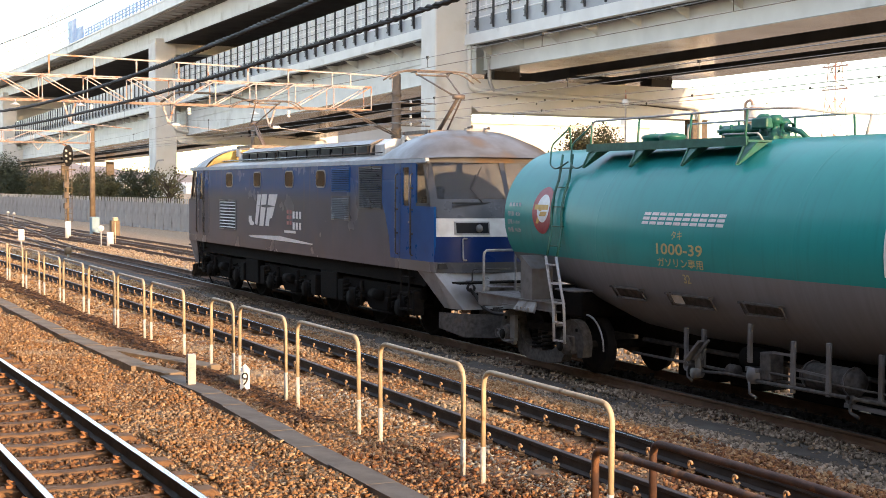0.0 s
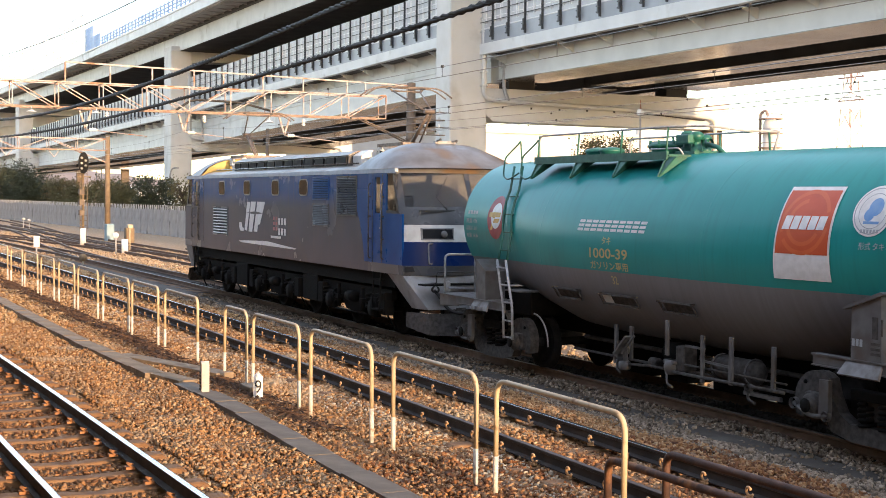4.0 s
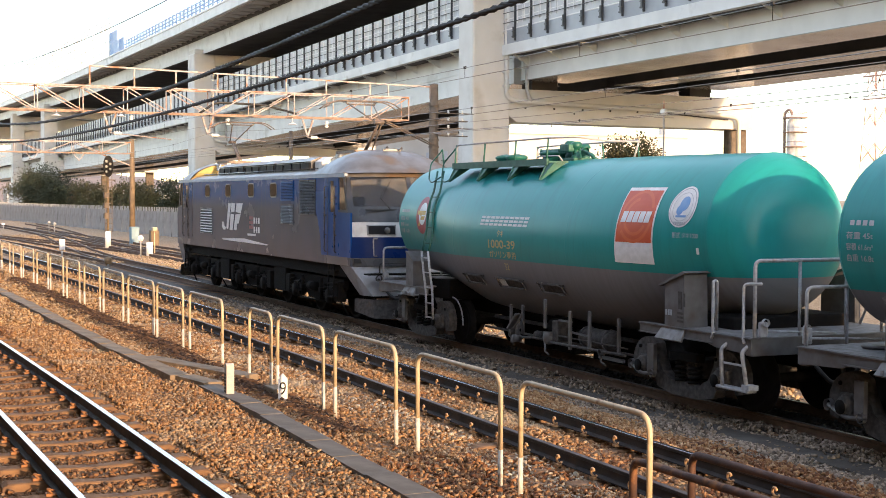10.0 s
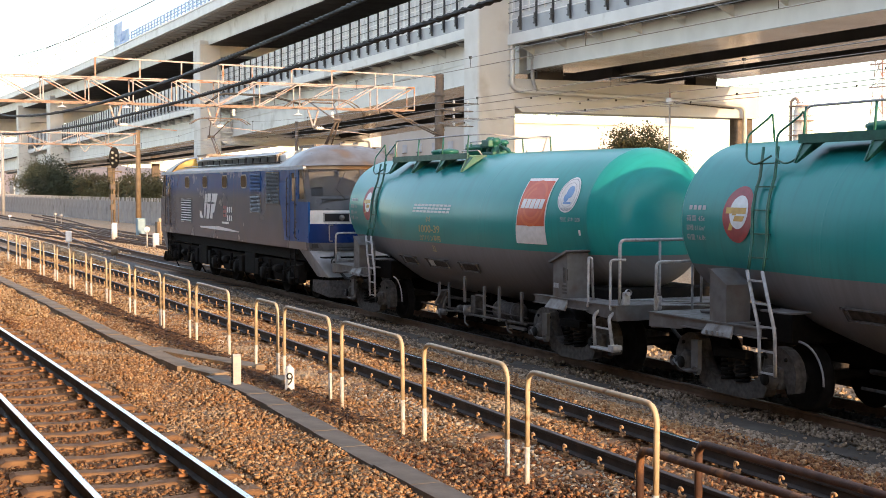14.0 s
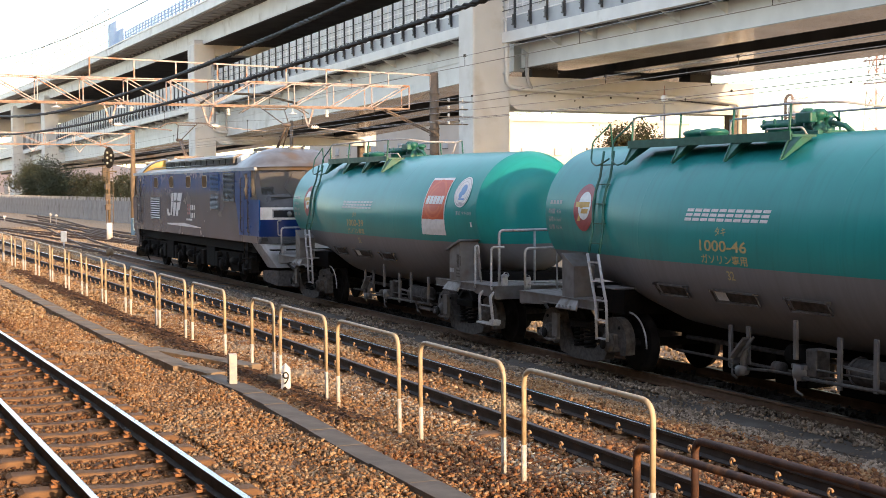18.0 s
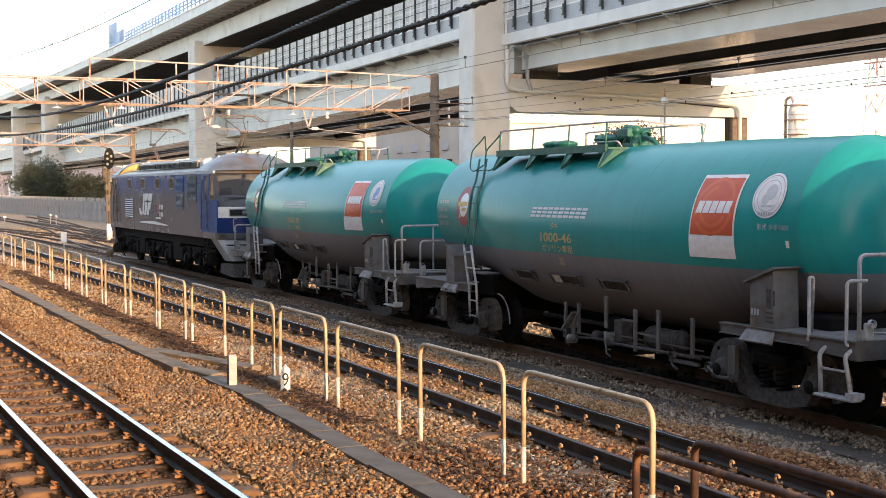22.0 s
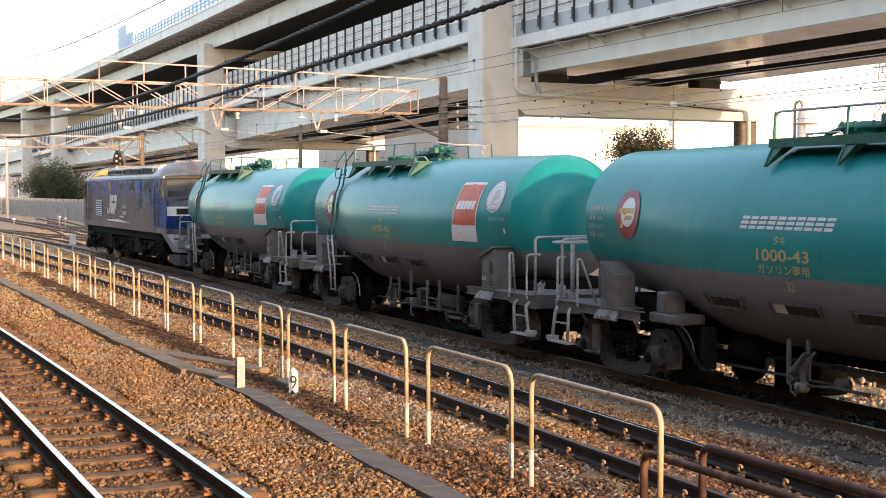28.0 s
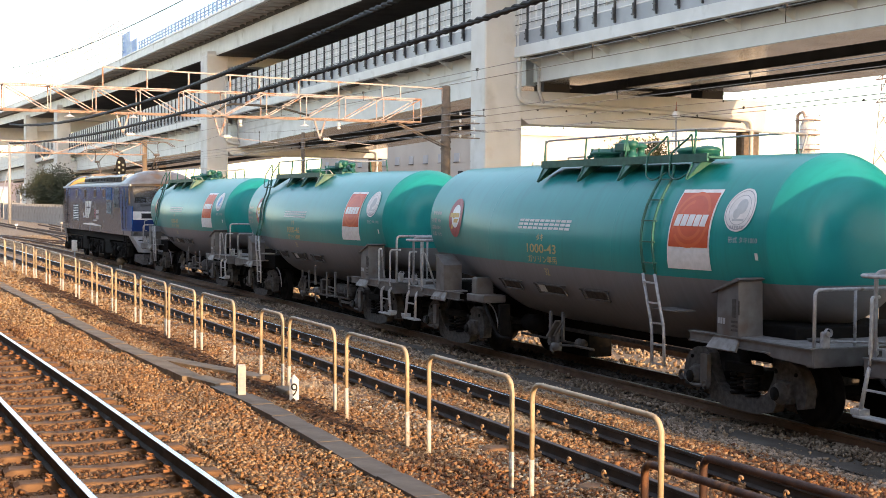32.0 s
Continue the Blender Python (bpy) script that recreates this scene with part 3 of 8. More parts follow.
def barrel(x):
    """Middle height and radius of the tank at x."""
    xs = [b[0] for b in BARREL]
    top, low = np.interp(x, xs, [b[1] for b in BARREL]), np.interp(x, xs, [b[2] for b in BARREL])
    return float(top + low) / 2, float(top - low) / 2


def on_tank(x, z, off=0.006):
    """Place on the near flank of the tank."""
    c, r = barrel(x)
    return (x, -math.sqrt(max(0.0, r * r - (z - c) ** 2)) - off, z)


def tank_shape():
    """Tapered barrel with dished ends that meet it in a crease."""
    s = Shape()
    n = 72

    def dish(x, out, m=9):
        r = []
        for k in range(m):
            a = radians(90 * k / (m - 1))
            u = math.cos(a)
            r.append((x + out * u, math.sin(a) ** 0.56 * (1 - 0.13 * u) if k else 0.0, x))
        return r

    def rings(rows):
        v, f = [], []
        for x, q, at in rows:
            c, r = barrel(at)
            for k in range(n):
                a = 2 * math.pi * k / n
                v.append((x, q * r * math.cos(a), c + q * r * math.sin(a)))
        for i in range(len(rows) - 1):
            f += [(i * n + k, i * n + (k + 1) % n, (i + 1) * n + (k + 1) % n, (i + 1) * n + k) for k in range(n)]
        s.add(v, f, True)

    rings(dish(1.05, -0.38))
    rings([(b[0], 1.0, b[0]) for b in BARREL])
    rings(dish(12.02, 0.58)[::-1])
    return s


def band(x, w=0.05, off=0.0012):
    """A weld seam round the tank."""
    s = Shape()
    v, n = [], 64
    for dx, o in ((-w / 2, 0.0), (-w / 4, off), (w / 4, off), (w / 2, 0.0)):
        c, r = barrel(x + dx)
        v += [(x + dx, (r + o) * math.cos(2 * math.pi * k / n), c + (r + o) * math.sin(2 * math.pi * k / n)) for k in range(n)]
    f = [(i * n + k, i * n + (k + 1) % n, (i + 1) * n + (k + 1) % n, (i + 1) * n + k) for i in range(3) for k in range(n)]
    return s.add(v, f, True)


def decal(x0, x1, z0, z1, off=0.006, nx=4, nz=10, lean=0.0):
    """A sheet that follows the flank."""
    s = Shape()
    v = []
    for j in range(nz + 1):
        z = z0 + (z1 - z0) * j / nz
        for i in range(nx + 1):
            v.append(on_tank(x0 + (x1 - x0) * i / nx, z, off))
    f = [(j * (nx + 1) + i, j * (nx + 1) + i + 1, (j + 1) * (nx + 1) + i + 1, (j + 1) * (nx + 1) + i) for j in range(nz) for i in range(nx)]
    return s.add(v, f)


def disc(x, z, r, off, r_in=0.0, a0=0, a1=360, n=36):
    """A round badge, ring or part of one on the flank."""
    s = Shape()
    v = []
    m = 5
    for q in range(m + 1):
        rr = r_in + (r - r_in) * q / m
        for k in range(n + 1):
            a = radians(a0 + (a1 - a0) * k / n)
            v.append(on_tank(x + rr * math.cos(a), z + rr * math.sin(a), off))
    f = [(q * (n + 1) + k, q * (n + 1) + k + 1, (q + 1) * (n + 1) + k + 1, (q + 1) * (n + 1) + k) for q in range(m) for k in range(n)]
    return s.add(v, f)


def words(body, x0, z0, height, width=None, off=0.007, place=on_tank, lean=0.0, bold=0.0):
    """Painted words in the built-in font, laid on a surface."""
    c = bpy.data.curves.new("words", "FONT")
    c.body = body
    c.resolution_u, c.offset = 3, bold
    ob = bpy.data.objects.new("words", c)
    scene.collection.objects.link(ob)
    me = bpy.data.meshes.new_from_object(ob.evaluated_get(bpy.context.evaluated_depsgraph_get()))
    bpy.data.objects.remove(ob)
    co = [v.co.copy() for v in me.vertices]
    lo = [min(q[i] for q in co) for i in (0, 1)]
    hi = [max(q[i] for q in co) for i in (0, 1)]
    k = height / (hi[1] - lo[1])
    kx = width / (hi[0] - lo[0]) if width else k
    for v in me.vertices:
        x, z = (v.co.x - lo[0]) * kx, (v.co.y - lo[1]) * k
        v.co = place(x0 + x + lean * z, z0 + z, off)
    return me


def bars(x0, x1, z0, z1, n, gap=0.25, rows=1, place=on_tank, off=0.006, lean=0.0):
    """Plain bars in place of writing."""
    s = Shape()
    w = (x1 - x0) / n
    for i in range(n):
        for j in range(rows):
            a, b = x0 + w * (i + gap / 2), x0 + w * (i + 1 - gap / 2)
            h = (z1 - z0) / rows
            c, d = z0 + h * (j + 0.12 * (rows > 1)), z0 + h * (j + 1 - 0.22 * (rows > 1))
            v = [place(q, z, off) for z in (c, (c + d) / 2, d) for q in (a + lean * (z - z0), b + lean * (z - z0))]
            s.add(v, [(0, 1, 3, 2), (2, 3, 5, 4)])
    return s


def bogie(parent, xc):
    """Two-axle bogie: cast side frames, axle boxes, springs, wheelsets, brake rods."""
    b = part("bogie", Shape().box(xc - 0.2, xc + 0.2, -1.0, 1.0, 0.36, 0.62, 0.04).box(xc - 0.35, xc + 0.35, -0.3, 0.3, 0.5, 0.88, 0.03), M_BOGIE, parent, "dust-brown cast steel bogie")
    for sy in (-1, 1):
        y0, y1 = sy * 1.06, sy * 0.90
        s = Shape()
        poly = ([(xc - 1.30, 0.30)] + [(xc - 0.95 + q[0], 0.47 + q[1]) for q in arc(0, 0, 0.38, 178, 55, 8)] + [(xc - 0.66, 0.58), (xc - 0.55, 0.40), (xc - 0.36, 0.30), (xc + 0.36, 0.30), (xc + 0.55, 0.40), (xc + 0.66, 0.58)]
                + [(xc + 0.95 + q[0], 0.47 + q[1]) for q in arc(0, 0, 0.38, 125, 2, 8)] + [(xc + 1.30, 0.30), (xc + 1.16, 0.27), (xc + 1.12, 0.40), (xc + 0.82, 0.40), (xc + 0.68, 0.17), (xc + 0.34, 0.10), (xc - 0.34, 0.10), (xc - 0.68, 0.17), (xc - 0.82, 0.40), (xc - 1.12, 0.40), (xc - 1.16, 0.27)])
        s.prism(poly, "y", min(y0, y1), max(y0, y1))
        side = part("side_frame", s, M_BOGIE, b)
        for k in (-1, 1):
            a = Shape()
            x = xc + 0.93 * k
            a.box(x - 0.15, x + 0.15, min(sy * 1.0, sy * 1.13), max(sy * 1.0, sy * 1.13), 0.32, 0.60, 0.03)
            a.spin([(0.0, 0.145), (sy * 0.06, 0.14), (sy * 0.09, 0.11), (sy * 0.09, 0.05), (sy * 0.12, 0.045), (sy * 0.12, 0.0)], "y", (x, sy * 1.11, 0.45), 20)
            part("axle_box", a, M_BOGIE, side)
            # dark disc that paints a shaded recess onto the axle box
            part("recess_disc", Shape().spin([(0.0, 0.0), (0.0, 0.085), (sy * 0.012, 0.085), (sy * 0.012, 0.0)], "y", (x, sy * 1.232, 0.45), 14), M_UNDER, side)
            for q in (-0.2, 0.2):
                part("frame_bolt", Shape().spin([(0.0, 0.028), (sy * 0.02, 0.024), (sy * 0.02, 0.0)], "y", (x + q, sy * 1.06, 0.70), 8), M_UNDER, side)
        for dx in (-0.16, 0.16):
            c = Shape()
            pts = [(xc + dx + 0.10 * math.cos(w * 0.9), sy * 1.0 + 0.085 * math.sin(w * 0.9), 0.27 + 0.30 * w / 34) for w in range(35)]
            c.tube(pts, 0.022, 5)
            part("coil_spring", c, M_UNDER, side)
        part("bolster_end", Shape().box(xc - 0.34, xc + 0.34, min(sy * 0.95, sy * 1.1), max(sy * 0.95, sy * 1.1), 0.60, 0.72, 0.02), M_UNDER, side)
        r = Shape()
        r.tube(bend([(xc - 1.22, sy * 1.16, 0.44), (xc - 0.88, sy * 1.2, 0.33), (xc - 0.62, sy * 1.18, 0.36)], 0.1), 0.028, 8)
        r.spin([(-0.03, 0.06), (0.03, 0.06)], "y", (xc - 0.62, sy * 1.19, 0.36), 12).box(xc - 0.74, xc - 0.58, sy * 1.17 - 0.03, sy * 1.17 + 0.03, 0.36, 0.78).spin([(-0.03, 0.07), (0.03, 0.07)], "y", (xc - 1.2, sy * 1.17, 0.44), 12)
        part("brake_rod", r, M_WGREY, side)
    out = []
    for k in (-1, 1):
        w = new("wheelset")
        w.parent = b
        w.location = (xc + 0.93 * k, 0, 0.43)
        for sy in (-1, 1):
            part("wheel", Shape().spin([(sy * 0.47, 0.09), (sy * 0.49, 0.16), (sy * 0.52, 0.33), (sy * 0.50, 0.36), (sy * 0.50, 0.458), (sy * 0.53, 0.458), (sy * 0.545, 0.432), (sy * 0.625, 0.428), (sy * 0.625, 0.36), (sy * 0.585, 0.34), (sy * 0.57, 0.16), (sy * 0.60, 0.12), (sy * 0.60, 0.0)], "y", (0, 0, 0), 36), M_WHEEL, w)
        part("axle", Shape().spin([(-1.0, 0.07), (1.0, 0.07)], "y", (0, 0, 0), 12), M_WHEEL, w)
        out.append(w)
    return out


def ladder(parent, x, xl, lean):
    """Bent ladder on the flank: an upper part that hugs the tank and a lower part that hangs free."""
    up = Shape()
    L = []
    for k in range(9):
        z = 3.38 - (3.38 - 1.82) * k / 8
        L.append((x + lean * (3.38 - z), min(on_tank(x + 0.2, z, 0.05)[1], -0.94 - 0.29 * (3.38 - z)), z))
    for d in (0.0, 0.30):
        up.tube([(q[0] + d, q[1], q[2]) for q in L], 0.022, 6)
    o = part("upper_ladder", up, M_GREEN, parent, "green painted upper ladder")
    for k in range(5):
        z = 3.17 - 0.298 * k
        i = (3.38 - z) / 1.56 * 8
        a, b = L[min(8, int(i))], L[min(8, int(i) + 1)]
        w = i - int(i)
        q = [a[j] + (b[j] - a[j]) * w for j in range(3)]
        part("rung", Shape().bar((q[0] - 0.03, q[1], z), (q[0] + 0.36, q[1], z), 0.02), M_GREEN, o)
    lo = Shape()
    A = [(xl, -1.42, 1.82), (xl + 0.22, -1.46, 1.34), (xl + 0.31, -1.46, 1.10), (xl + 0.32, -1.45, 0.54)]
    for d in (0.0, 0.31):
        lo.tube(bend([(q[0] + d, q[1], q[2]) for q in A], 0.1, 3), 0.024, 6)
    o = part("lower_ladder", lo, M_RAILING, parent, "bent grey steel lower ladder")
    for z in (1.70, 1.42, 1.14, 0.84, 0.57):
        dx = np.interp(z, [0.54, 1.12, 1.30, 1.82], [0.33, 0.32, 0.24, 0.0])
        part("rung", Shape().bar((xl + dx, -1.45, z), (xl + dx + 0.31, -1.45, z), 0.024), M_RAILING, o)
    part("step_plate", Shape().box(xl + 0.3, xl + 0.86, -1.44, -1.10, 1.325, 1.35, 0.008), M_WGREY, parent)


def loops(parent, x):
    """Grab hoops at the ladder's head."""
    for dx in (0.0, 0.62):
        s = Shape()
        s.tube(bend([(x + dx + 0.18, -0.95, 3.27), (x + dx, -1.06, 3.15), (x + dx - 0.26, -1.02, 3.22), (x + dx - 0.36, -0.93, 3.54), (x + dx + 0.06, -0.90, 3.76), (x + dx + 0.10, -0.88, 3.82), (x + dx + 0.12, -0.86, 3.45)], 0.09), 0.014, 6)
        part("grab_hoop", s, M_GREEN, parent)


def wagon_end(parent, x, d, kind):
    """One end of the wagon. x: the end beam, d: +1 towards the middle. kind: plain or brake."""
    def X(a):
        return x + d * a

    def xs(a, b):
        return (min(X(a), X(b)), max(X(a), X(b)))
    deck = Shape()
    deck.box(*xs(0.02, 1.95), -1.36, 1.36, 1.085, 1.115)
    part("end_platform", deck, M_DECK, parent, "worn grey tread-plate platform")
    beam = Shape().box(*xs(0.0, 0.14), -1.38, 1.38, 0.88, 1.11, 0.01).box(*xs(0.14, 0.9), -0.22, -0.12, 0.80, 1.08).box(*xs(0.14, 0.9), 0.12, 0.22, 0.80, 1.08)
    part("end_beam", beam, M_WGREY, parent)
    for sy in (-1, 1):
        sill = Shape()
        c = [(X(0.0), 0.90), (X(0.75), 0.93), (X(1.0), 0.985), (X(2.55), 0.985), (X(2.55), 1.10), (X(0.0), 1.10)]
        a = sorted((sy * 1.40, sy * 1.385))
        sill.prism(c, "y", *a)
        a = sorted((sy * 1.43, sy * 1.30))
        sill.box(*xs(0.0, 2.55), *a, 1.095, 1.112).box(*xs(0.8, 2.55), *a, 0.972, 0.988)
        part("side_sill", sill, M_WGREY, parent)
        a = sorted((sy * 1.40, sy * (1.02 if sy < 0 else 1.30)))
        sh = Shape()
        if d > 0:
            u = 1.46 if sy < 0 else 1.2
            sh.prism([(X(u), 1.11), (X(1.82), 1.11), (X(1.82), 1.60), (X(u), 1.79), (X(u - 0.06), 1.79), (X(u), 1.72)], "y", *a)
        else:
            u = 1.46 if sy < 0 else 1.2
            sh.prism([(X(u), 1.11), (X(1.93), 1.11), (X(1.93), 1.69), (X(u + 0.02), 1.84)], "y", *a)
            sh.prism([(X(1.42), 1.85), (X(2.02), 1.65), (X(2.02), 1.68), (X(1.46), 1.88), (X(1.40), 1.86)], "y", *((-1.44, -1.0) if sy < 0 else (1.29, 1.44)))
        o = part("saddle_bracket", sh, M_WGREY, parent, "grey welded saddle bracket")
        if d < 0 and sy < 0:
            t = Shape()
            t.box(*xs(1.52, 1.60), -1.408, -1.40, 1.36, 1.60).box(*xs(1.44, 1.47), -1.408, -1.40, 1.40, 1.58)
            part("card_holder", t, M_BOGIE, o)
            part("stencil", bars(X(1.92), X(1.74), 1.26, 1.34, 3, place=lambda a, z, off: (a, -1.404, z)), M_PALEGREY, o)
            t = Shape()
            for k in range(3):
                t.box(*xs(1.48, 1.62), -1.406, -1.40, 1.18 + 0.055 * k, 1.21 + 0.055 * k)
            part("notice_plate", t, M_BOGIE, o)
        a = [(X(1.44), 1.10), (X(1.40), 0.93), (X(2.02), 0.93), (X(1.98), 1.10)]
        pl = Shape()
        y0, y1 = sy * 1.405, sy * 1.50
        pl.add([(X(1.44), y0, 1.10), (X(1.98), y0, 1.10), (X(2.04), y1, 0.94), (X(1.40), y1, 0.94), (X(1.44), y0 - sy * 0.02, 1.08), (X(1.98), y0 - sy * 0.02, 1.08), (X(2.04), y1 - sy * 0.03, 0.92), (X(1.40), y1 - sy * 0.03, 0.92)],
               [(0, 1, 2, 3), (4, 7, 6, 5), (0, 4, 5, 1), (1, 5, 6, 2), (2, 6, 7, 3), (3, 7, 4, 0)])
        if d > 0:
            for k in range(4):
                pl.box(*xs(1.52 + 0.12 * k, 1.56 + 0.12 * k), min(y1, y1 + sy * 0.015), max(y1, y1 + sy * 0.015), 0.95, 1.0)
        part("splash_plate", pl, M_DECK, parent)
    # coupler
    cp = Shape().box(*xs(-0.16, 0.5), -0.07, 0.07, 0.80, 0.96, 0.02).box(*xs(-0.33, -0.08), -0.16, 0.05, 0.74, 1.0, 0.04).box(*xs(-0.30, -0.1), 0.03, 0.15, 0.76, 0.98, 0.03)
    part("coupler", cp, M_BOGIE, parent, "rusty automatic coupler")
    h = Shape().tube(bend([(X(0.05), -0.45, 0.88), (X(-0.12), -0.45, 0.70), (X(-0.25), -0.3, 0.50), (X(-0.29), -0.15, 0.62)], 0.12), 0.028, 8)
    part("brake_hose", h, M_BLACK, parent)
    lv = Shape().tube([(X(0.02), -1.25, 1.20), (X(-0.04), -0.1, 1.14)], 0.016, 6).box(*xs(-0.06, 0.0), -1.30, -1.18, 1.12, 1.32, 0.02).spin([(0.0, 0.05), (0.05, 0.05)], "x", (X(-0.06), -1.24, 1.31), 12)
    part("uncoupling_lever", lv, M_RAILING, parent)
    if kind == "plain":
        r = Shape()
        r.tube(bend([(X(0.06), -1.33, 1.11), (X(0.06), -1.33, 1.81), (X(0.06), 1.33, 1.81), (X(0.06), 1.33, 1.11)], 0.09), 0.022, 8)
        o = part("end_railing", r, M_RAILING, parent)
        for y in (-0.72, 0.0, 0.72):
            part("post", Shape().tube([(X(0.06), y, 1.11), (X(0.06), y, 1.81)], 0.02, 6), M_RAILING, o)
        part("drain_dish", Shape().spin([(0, 0.0), (0, 0.17), (0.03, 0.19), (0.03, 0.0)], "z", (X(0.62), -0.75, 1.12), 20), M_WGREY, parent)
    else:
        r = Shape()
        r.tube(bend([(X(0.06), -1.30, 1.11), (X(0.06), -1.30, 2.08), (X(0.06), 1.30, 2.08), (X(0.06), 1.30, 1.11)], 0.09), 0.025, 8)
        o = part("end_railing", r, M_RAILING, parent)
        for y in (-0.6, 0.15, 0.75):
            part("post", Shape().tube([(X(0.06), y, 1.11), (X(0.06), y, 2.08)], 0.022, 6), M_RAILING, o)
        for sy in (-1, 1):
            for a in (0.13, 0.78):
                g = Shape().tube(bend([(X(a + 0.05 * (a > 0.5) - 0.02), sy * 1.42, 1.04), (X(a), sy * 1.42, 1.09), (X(a), sy * 1.42, 1.79), (X(a - 0.1 * (a < 0.5)), sy * (1.30 if a < 0.5 else 1.36), 1.79), (X(a + 0.22 * (a > 0.5) - 0.1 * (a < 0.5)), sy * (1.22 if a < 0.5 else 1.2), 1.79 if a < 0.5 else 1.1)], 0.07), 0.02, 8)
                part("side_grab_rail", g, M_RAILING, parent)
            o = part("entry_step", Shape().bar((X(0.53), sy * 1.45, 0.76), (X(0.05), sy * 1.45, 0.76), 0.025), M_RAILING, parent, "bent steel entry step with two treads")
            for a, b in ((0.55, 0.52), (0.12, 0.0)):
                st = Shape().tube(bend([(X(a - 0.06), sy * 1.36, 1.02), (X(a), sy * 1.45, 0.94), (X(b), sy * 1.45, 0.46)], 0.09, 4), 0.027, 8)
                part("stringer", st, M_RAILING, o)
            y = sorted((sy * 1.35, sy * 1.50))
            part("tread", Shape().box(*xs(-0.07, 0.60), *y, 0.43, 0.465, 0.012).box(*xs(-0.10, 0.05), *y, 0.465, 0.53), M_RAILING, o)
        if d > 0:
            w = Shape().tube([(X(0.12), -1.14, 1.11), (X(0.12), -1.14, 2.02)], 0.035, 10).box(*xs(0.06, 0.18), -1.2, -1.08, 1.11, 1.2)
            o = part("hand_brake", w, M_RAILING, parent, "upright hand brake column")
            k = Shape().tube([(X(0.12) + 0.31 * math.cos(a * math.pi / 12), -1.14 + 0.31 * math.sin(a * math.pi / 12), 2.03) for a in range(24)], 0.022, 8, closed=True)
            for a in range(5):
                k.bar((X(0.12), -1.14, 2.03), (X(0.12) + 0.31 * math.cos(a * 1.2566), -1.14 + 0.31 * math.sin(a * 1.2566), 2.03), 0.025)
            part("hand_wheel", k, M_RAILING, o)


def tank_wagon(number, blue, flip, label):
    w = thing("tank_wagon", label, "wagon", "tank wagons of the train")
    tank = part("tank", tank_shape(), M_TANK, w, "green over grey tapered tank barrel")
    for x in (4.3, 8.6, 11.99):
        part("weld_seam", band(x), M_TANK, tank)
    # lettering: bars for the operator's name, numbers and class as painted
    part("operator_name", bars(5.46, 7.28, 2.37, 2.555, 10, 0.16, 3, lean=0.25), M_LETTER, tank, "white bars of painted writing")
    part("class_letters", words("タキ", 6.2, 2.19, 0.115, bold=0.012), M_GOLD, tank, "gold painted class letters")
    part("wagon_number", words(number, 5.86, 1.985, 0.15, 1.02, bold=0.018), M_GOLD, tank, "gold painted wagon number")
    part("cargo_words", words("ガソリン専用", 5.87, 1.82, 0.125, 1.0, bold=0.012), M_GOLD, tank, "gold painted cargo words")
    part("hazard_number", words("32", 6.38, 1.62, 0.12, bold=0.012), M_GOLD, tank, "faded small number on grey")
    k = 0.05 if flip else 0.0
    sign = part("advert_panel", decal(10.015 + k, 10.895 + k, 1.92, 3.02, 0.010), M_WHITE, tank, "white bordered square company sign")
    part("red_field", decal(10.045 + k, 10.865 + k, 2.225, 2.975, 0.014), M_RED, sign, "orange red field")
    for r, a0, a1 in ((0.385, 20, 200), (0.385, 215, 350), (0.28, 100, 330)):
        part("swirl", disc(10.455 + k, 2.60, r, 0.017, r - 0.05, a0, a1), M_RED2, sign, "lighter orange swirl")
    for i in range(5):
        part("name_bar", bars(10.10 + k + 0.137 * i, 10.237 + k + 0.137 * i, 2.515, 2.675, 1, 0.13, 1, off=0.020, lean=0.2), M_WHITE, sign, "white bar in place of a letter")
    bd = part("round_badge", disc(11.44, 2.745, 0.285, 0.010), M_WHITE, tank, "round white badge with a faint drawing")
    part("ring", disc(11.44, 2.745, 0.262, 0.013, 0.25), M_PALEGREY, bd)
    part("ring", disc(11.44, 2.745, 0.2, 0.013, 0.192), M_PALEGREY, bd)
    ink = M_SKYBLUE if blue else M_PALEINK
    part("pale_patch", disc(11.47, 2.79, 0.10, 0.013), ink, bd)
    part("pale_patch", disc(11.40, 2.70, 0.07, 0.014), ink, bd)
    part("pale_patch", decal(11.34, 11.56, 2.60, 2.63, 0.014, 2, 3), ink, bd)
    part("lower_writing", bars(11.31, 11.58, 2.50, 2.54, 6, 0.3, off=0.013), M_PALEGREY, bd)
    part("class_line", words("形式 タキ1000", 11.31, 2.31, 0.085, 0.54, bold=0.01), M_PALEGREY, tank, "small painted class line")
    part("small_tag", decal(11.80, 11.855, 2.10, 2.19, 0.012, 1, 2), M_WHITE, tank, "small white tag")
    lg = part("round_logo", disc(2.42, 2.51, 0.37, 0.012), M_CRIMSON, tank, "round crimson and white badge")
    part("white_field", disc(2.44, 2.54, 0.22, 0.015), M_WHITE, lg)
    part("gold_mark", bars(2.13, 2.62, 2.52, 2.60, 1, 0.0, off=0.018).add([on_tank(*q, 0.018) for q in ((2.2, 2.30), (2.3, 2.30), (2.40, 2.53), (2.30, 2.53))], [(0, 1, 2, 3)]).add([on_tank(*q, 0.018) for q in ((2.33, 2.42), (2.56, 2.42), (2.60, 2.49), (2.36, 2.49))], [(0, 1, 2, 3)]), M_YEL, lg)
    part("capacity_lines", bars(1.2, 1.64, 2.56, 2.62, 4, 0.3, 1), M_PALEINK, tank)
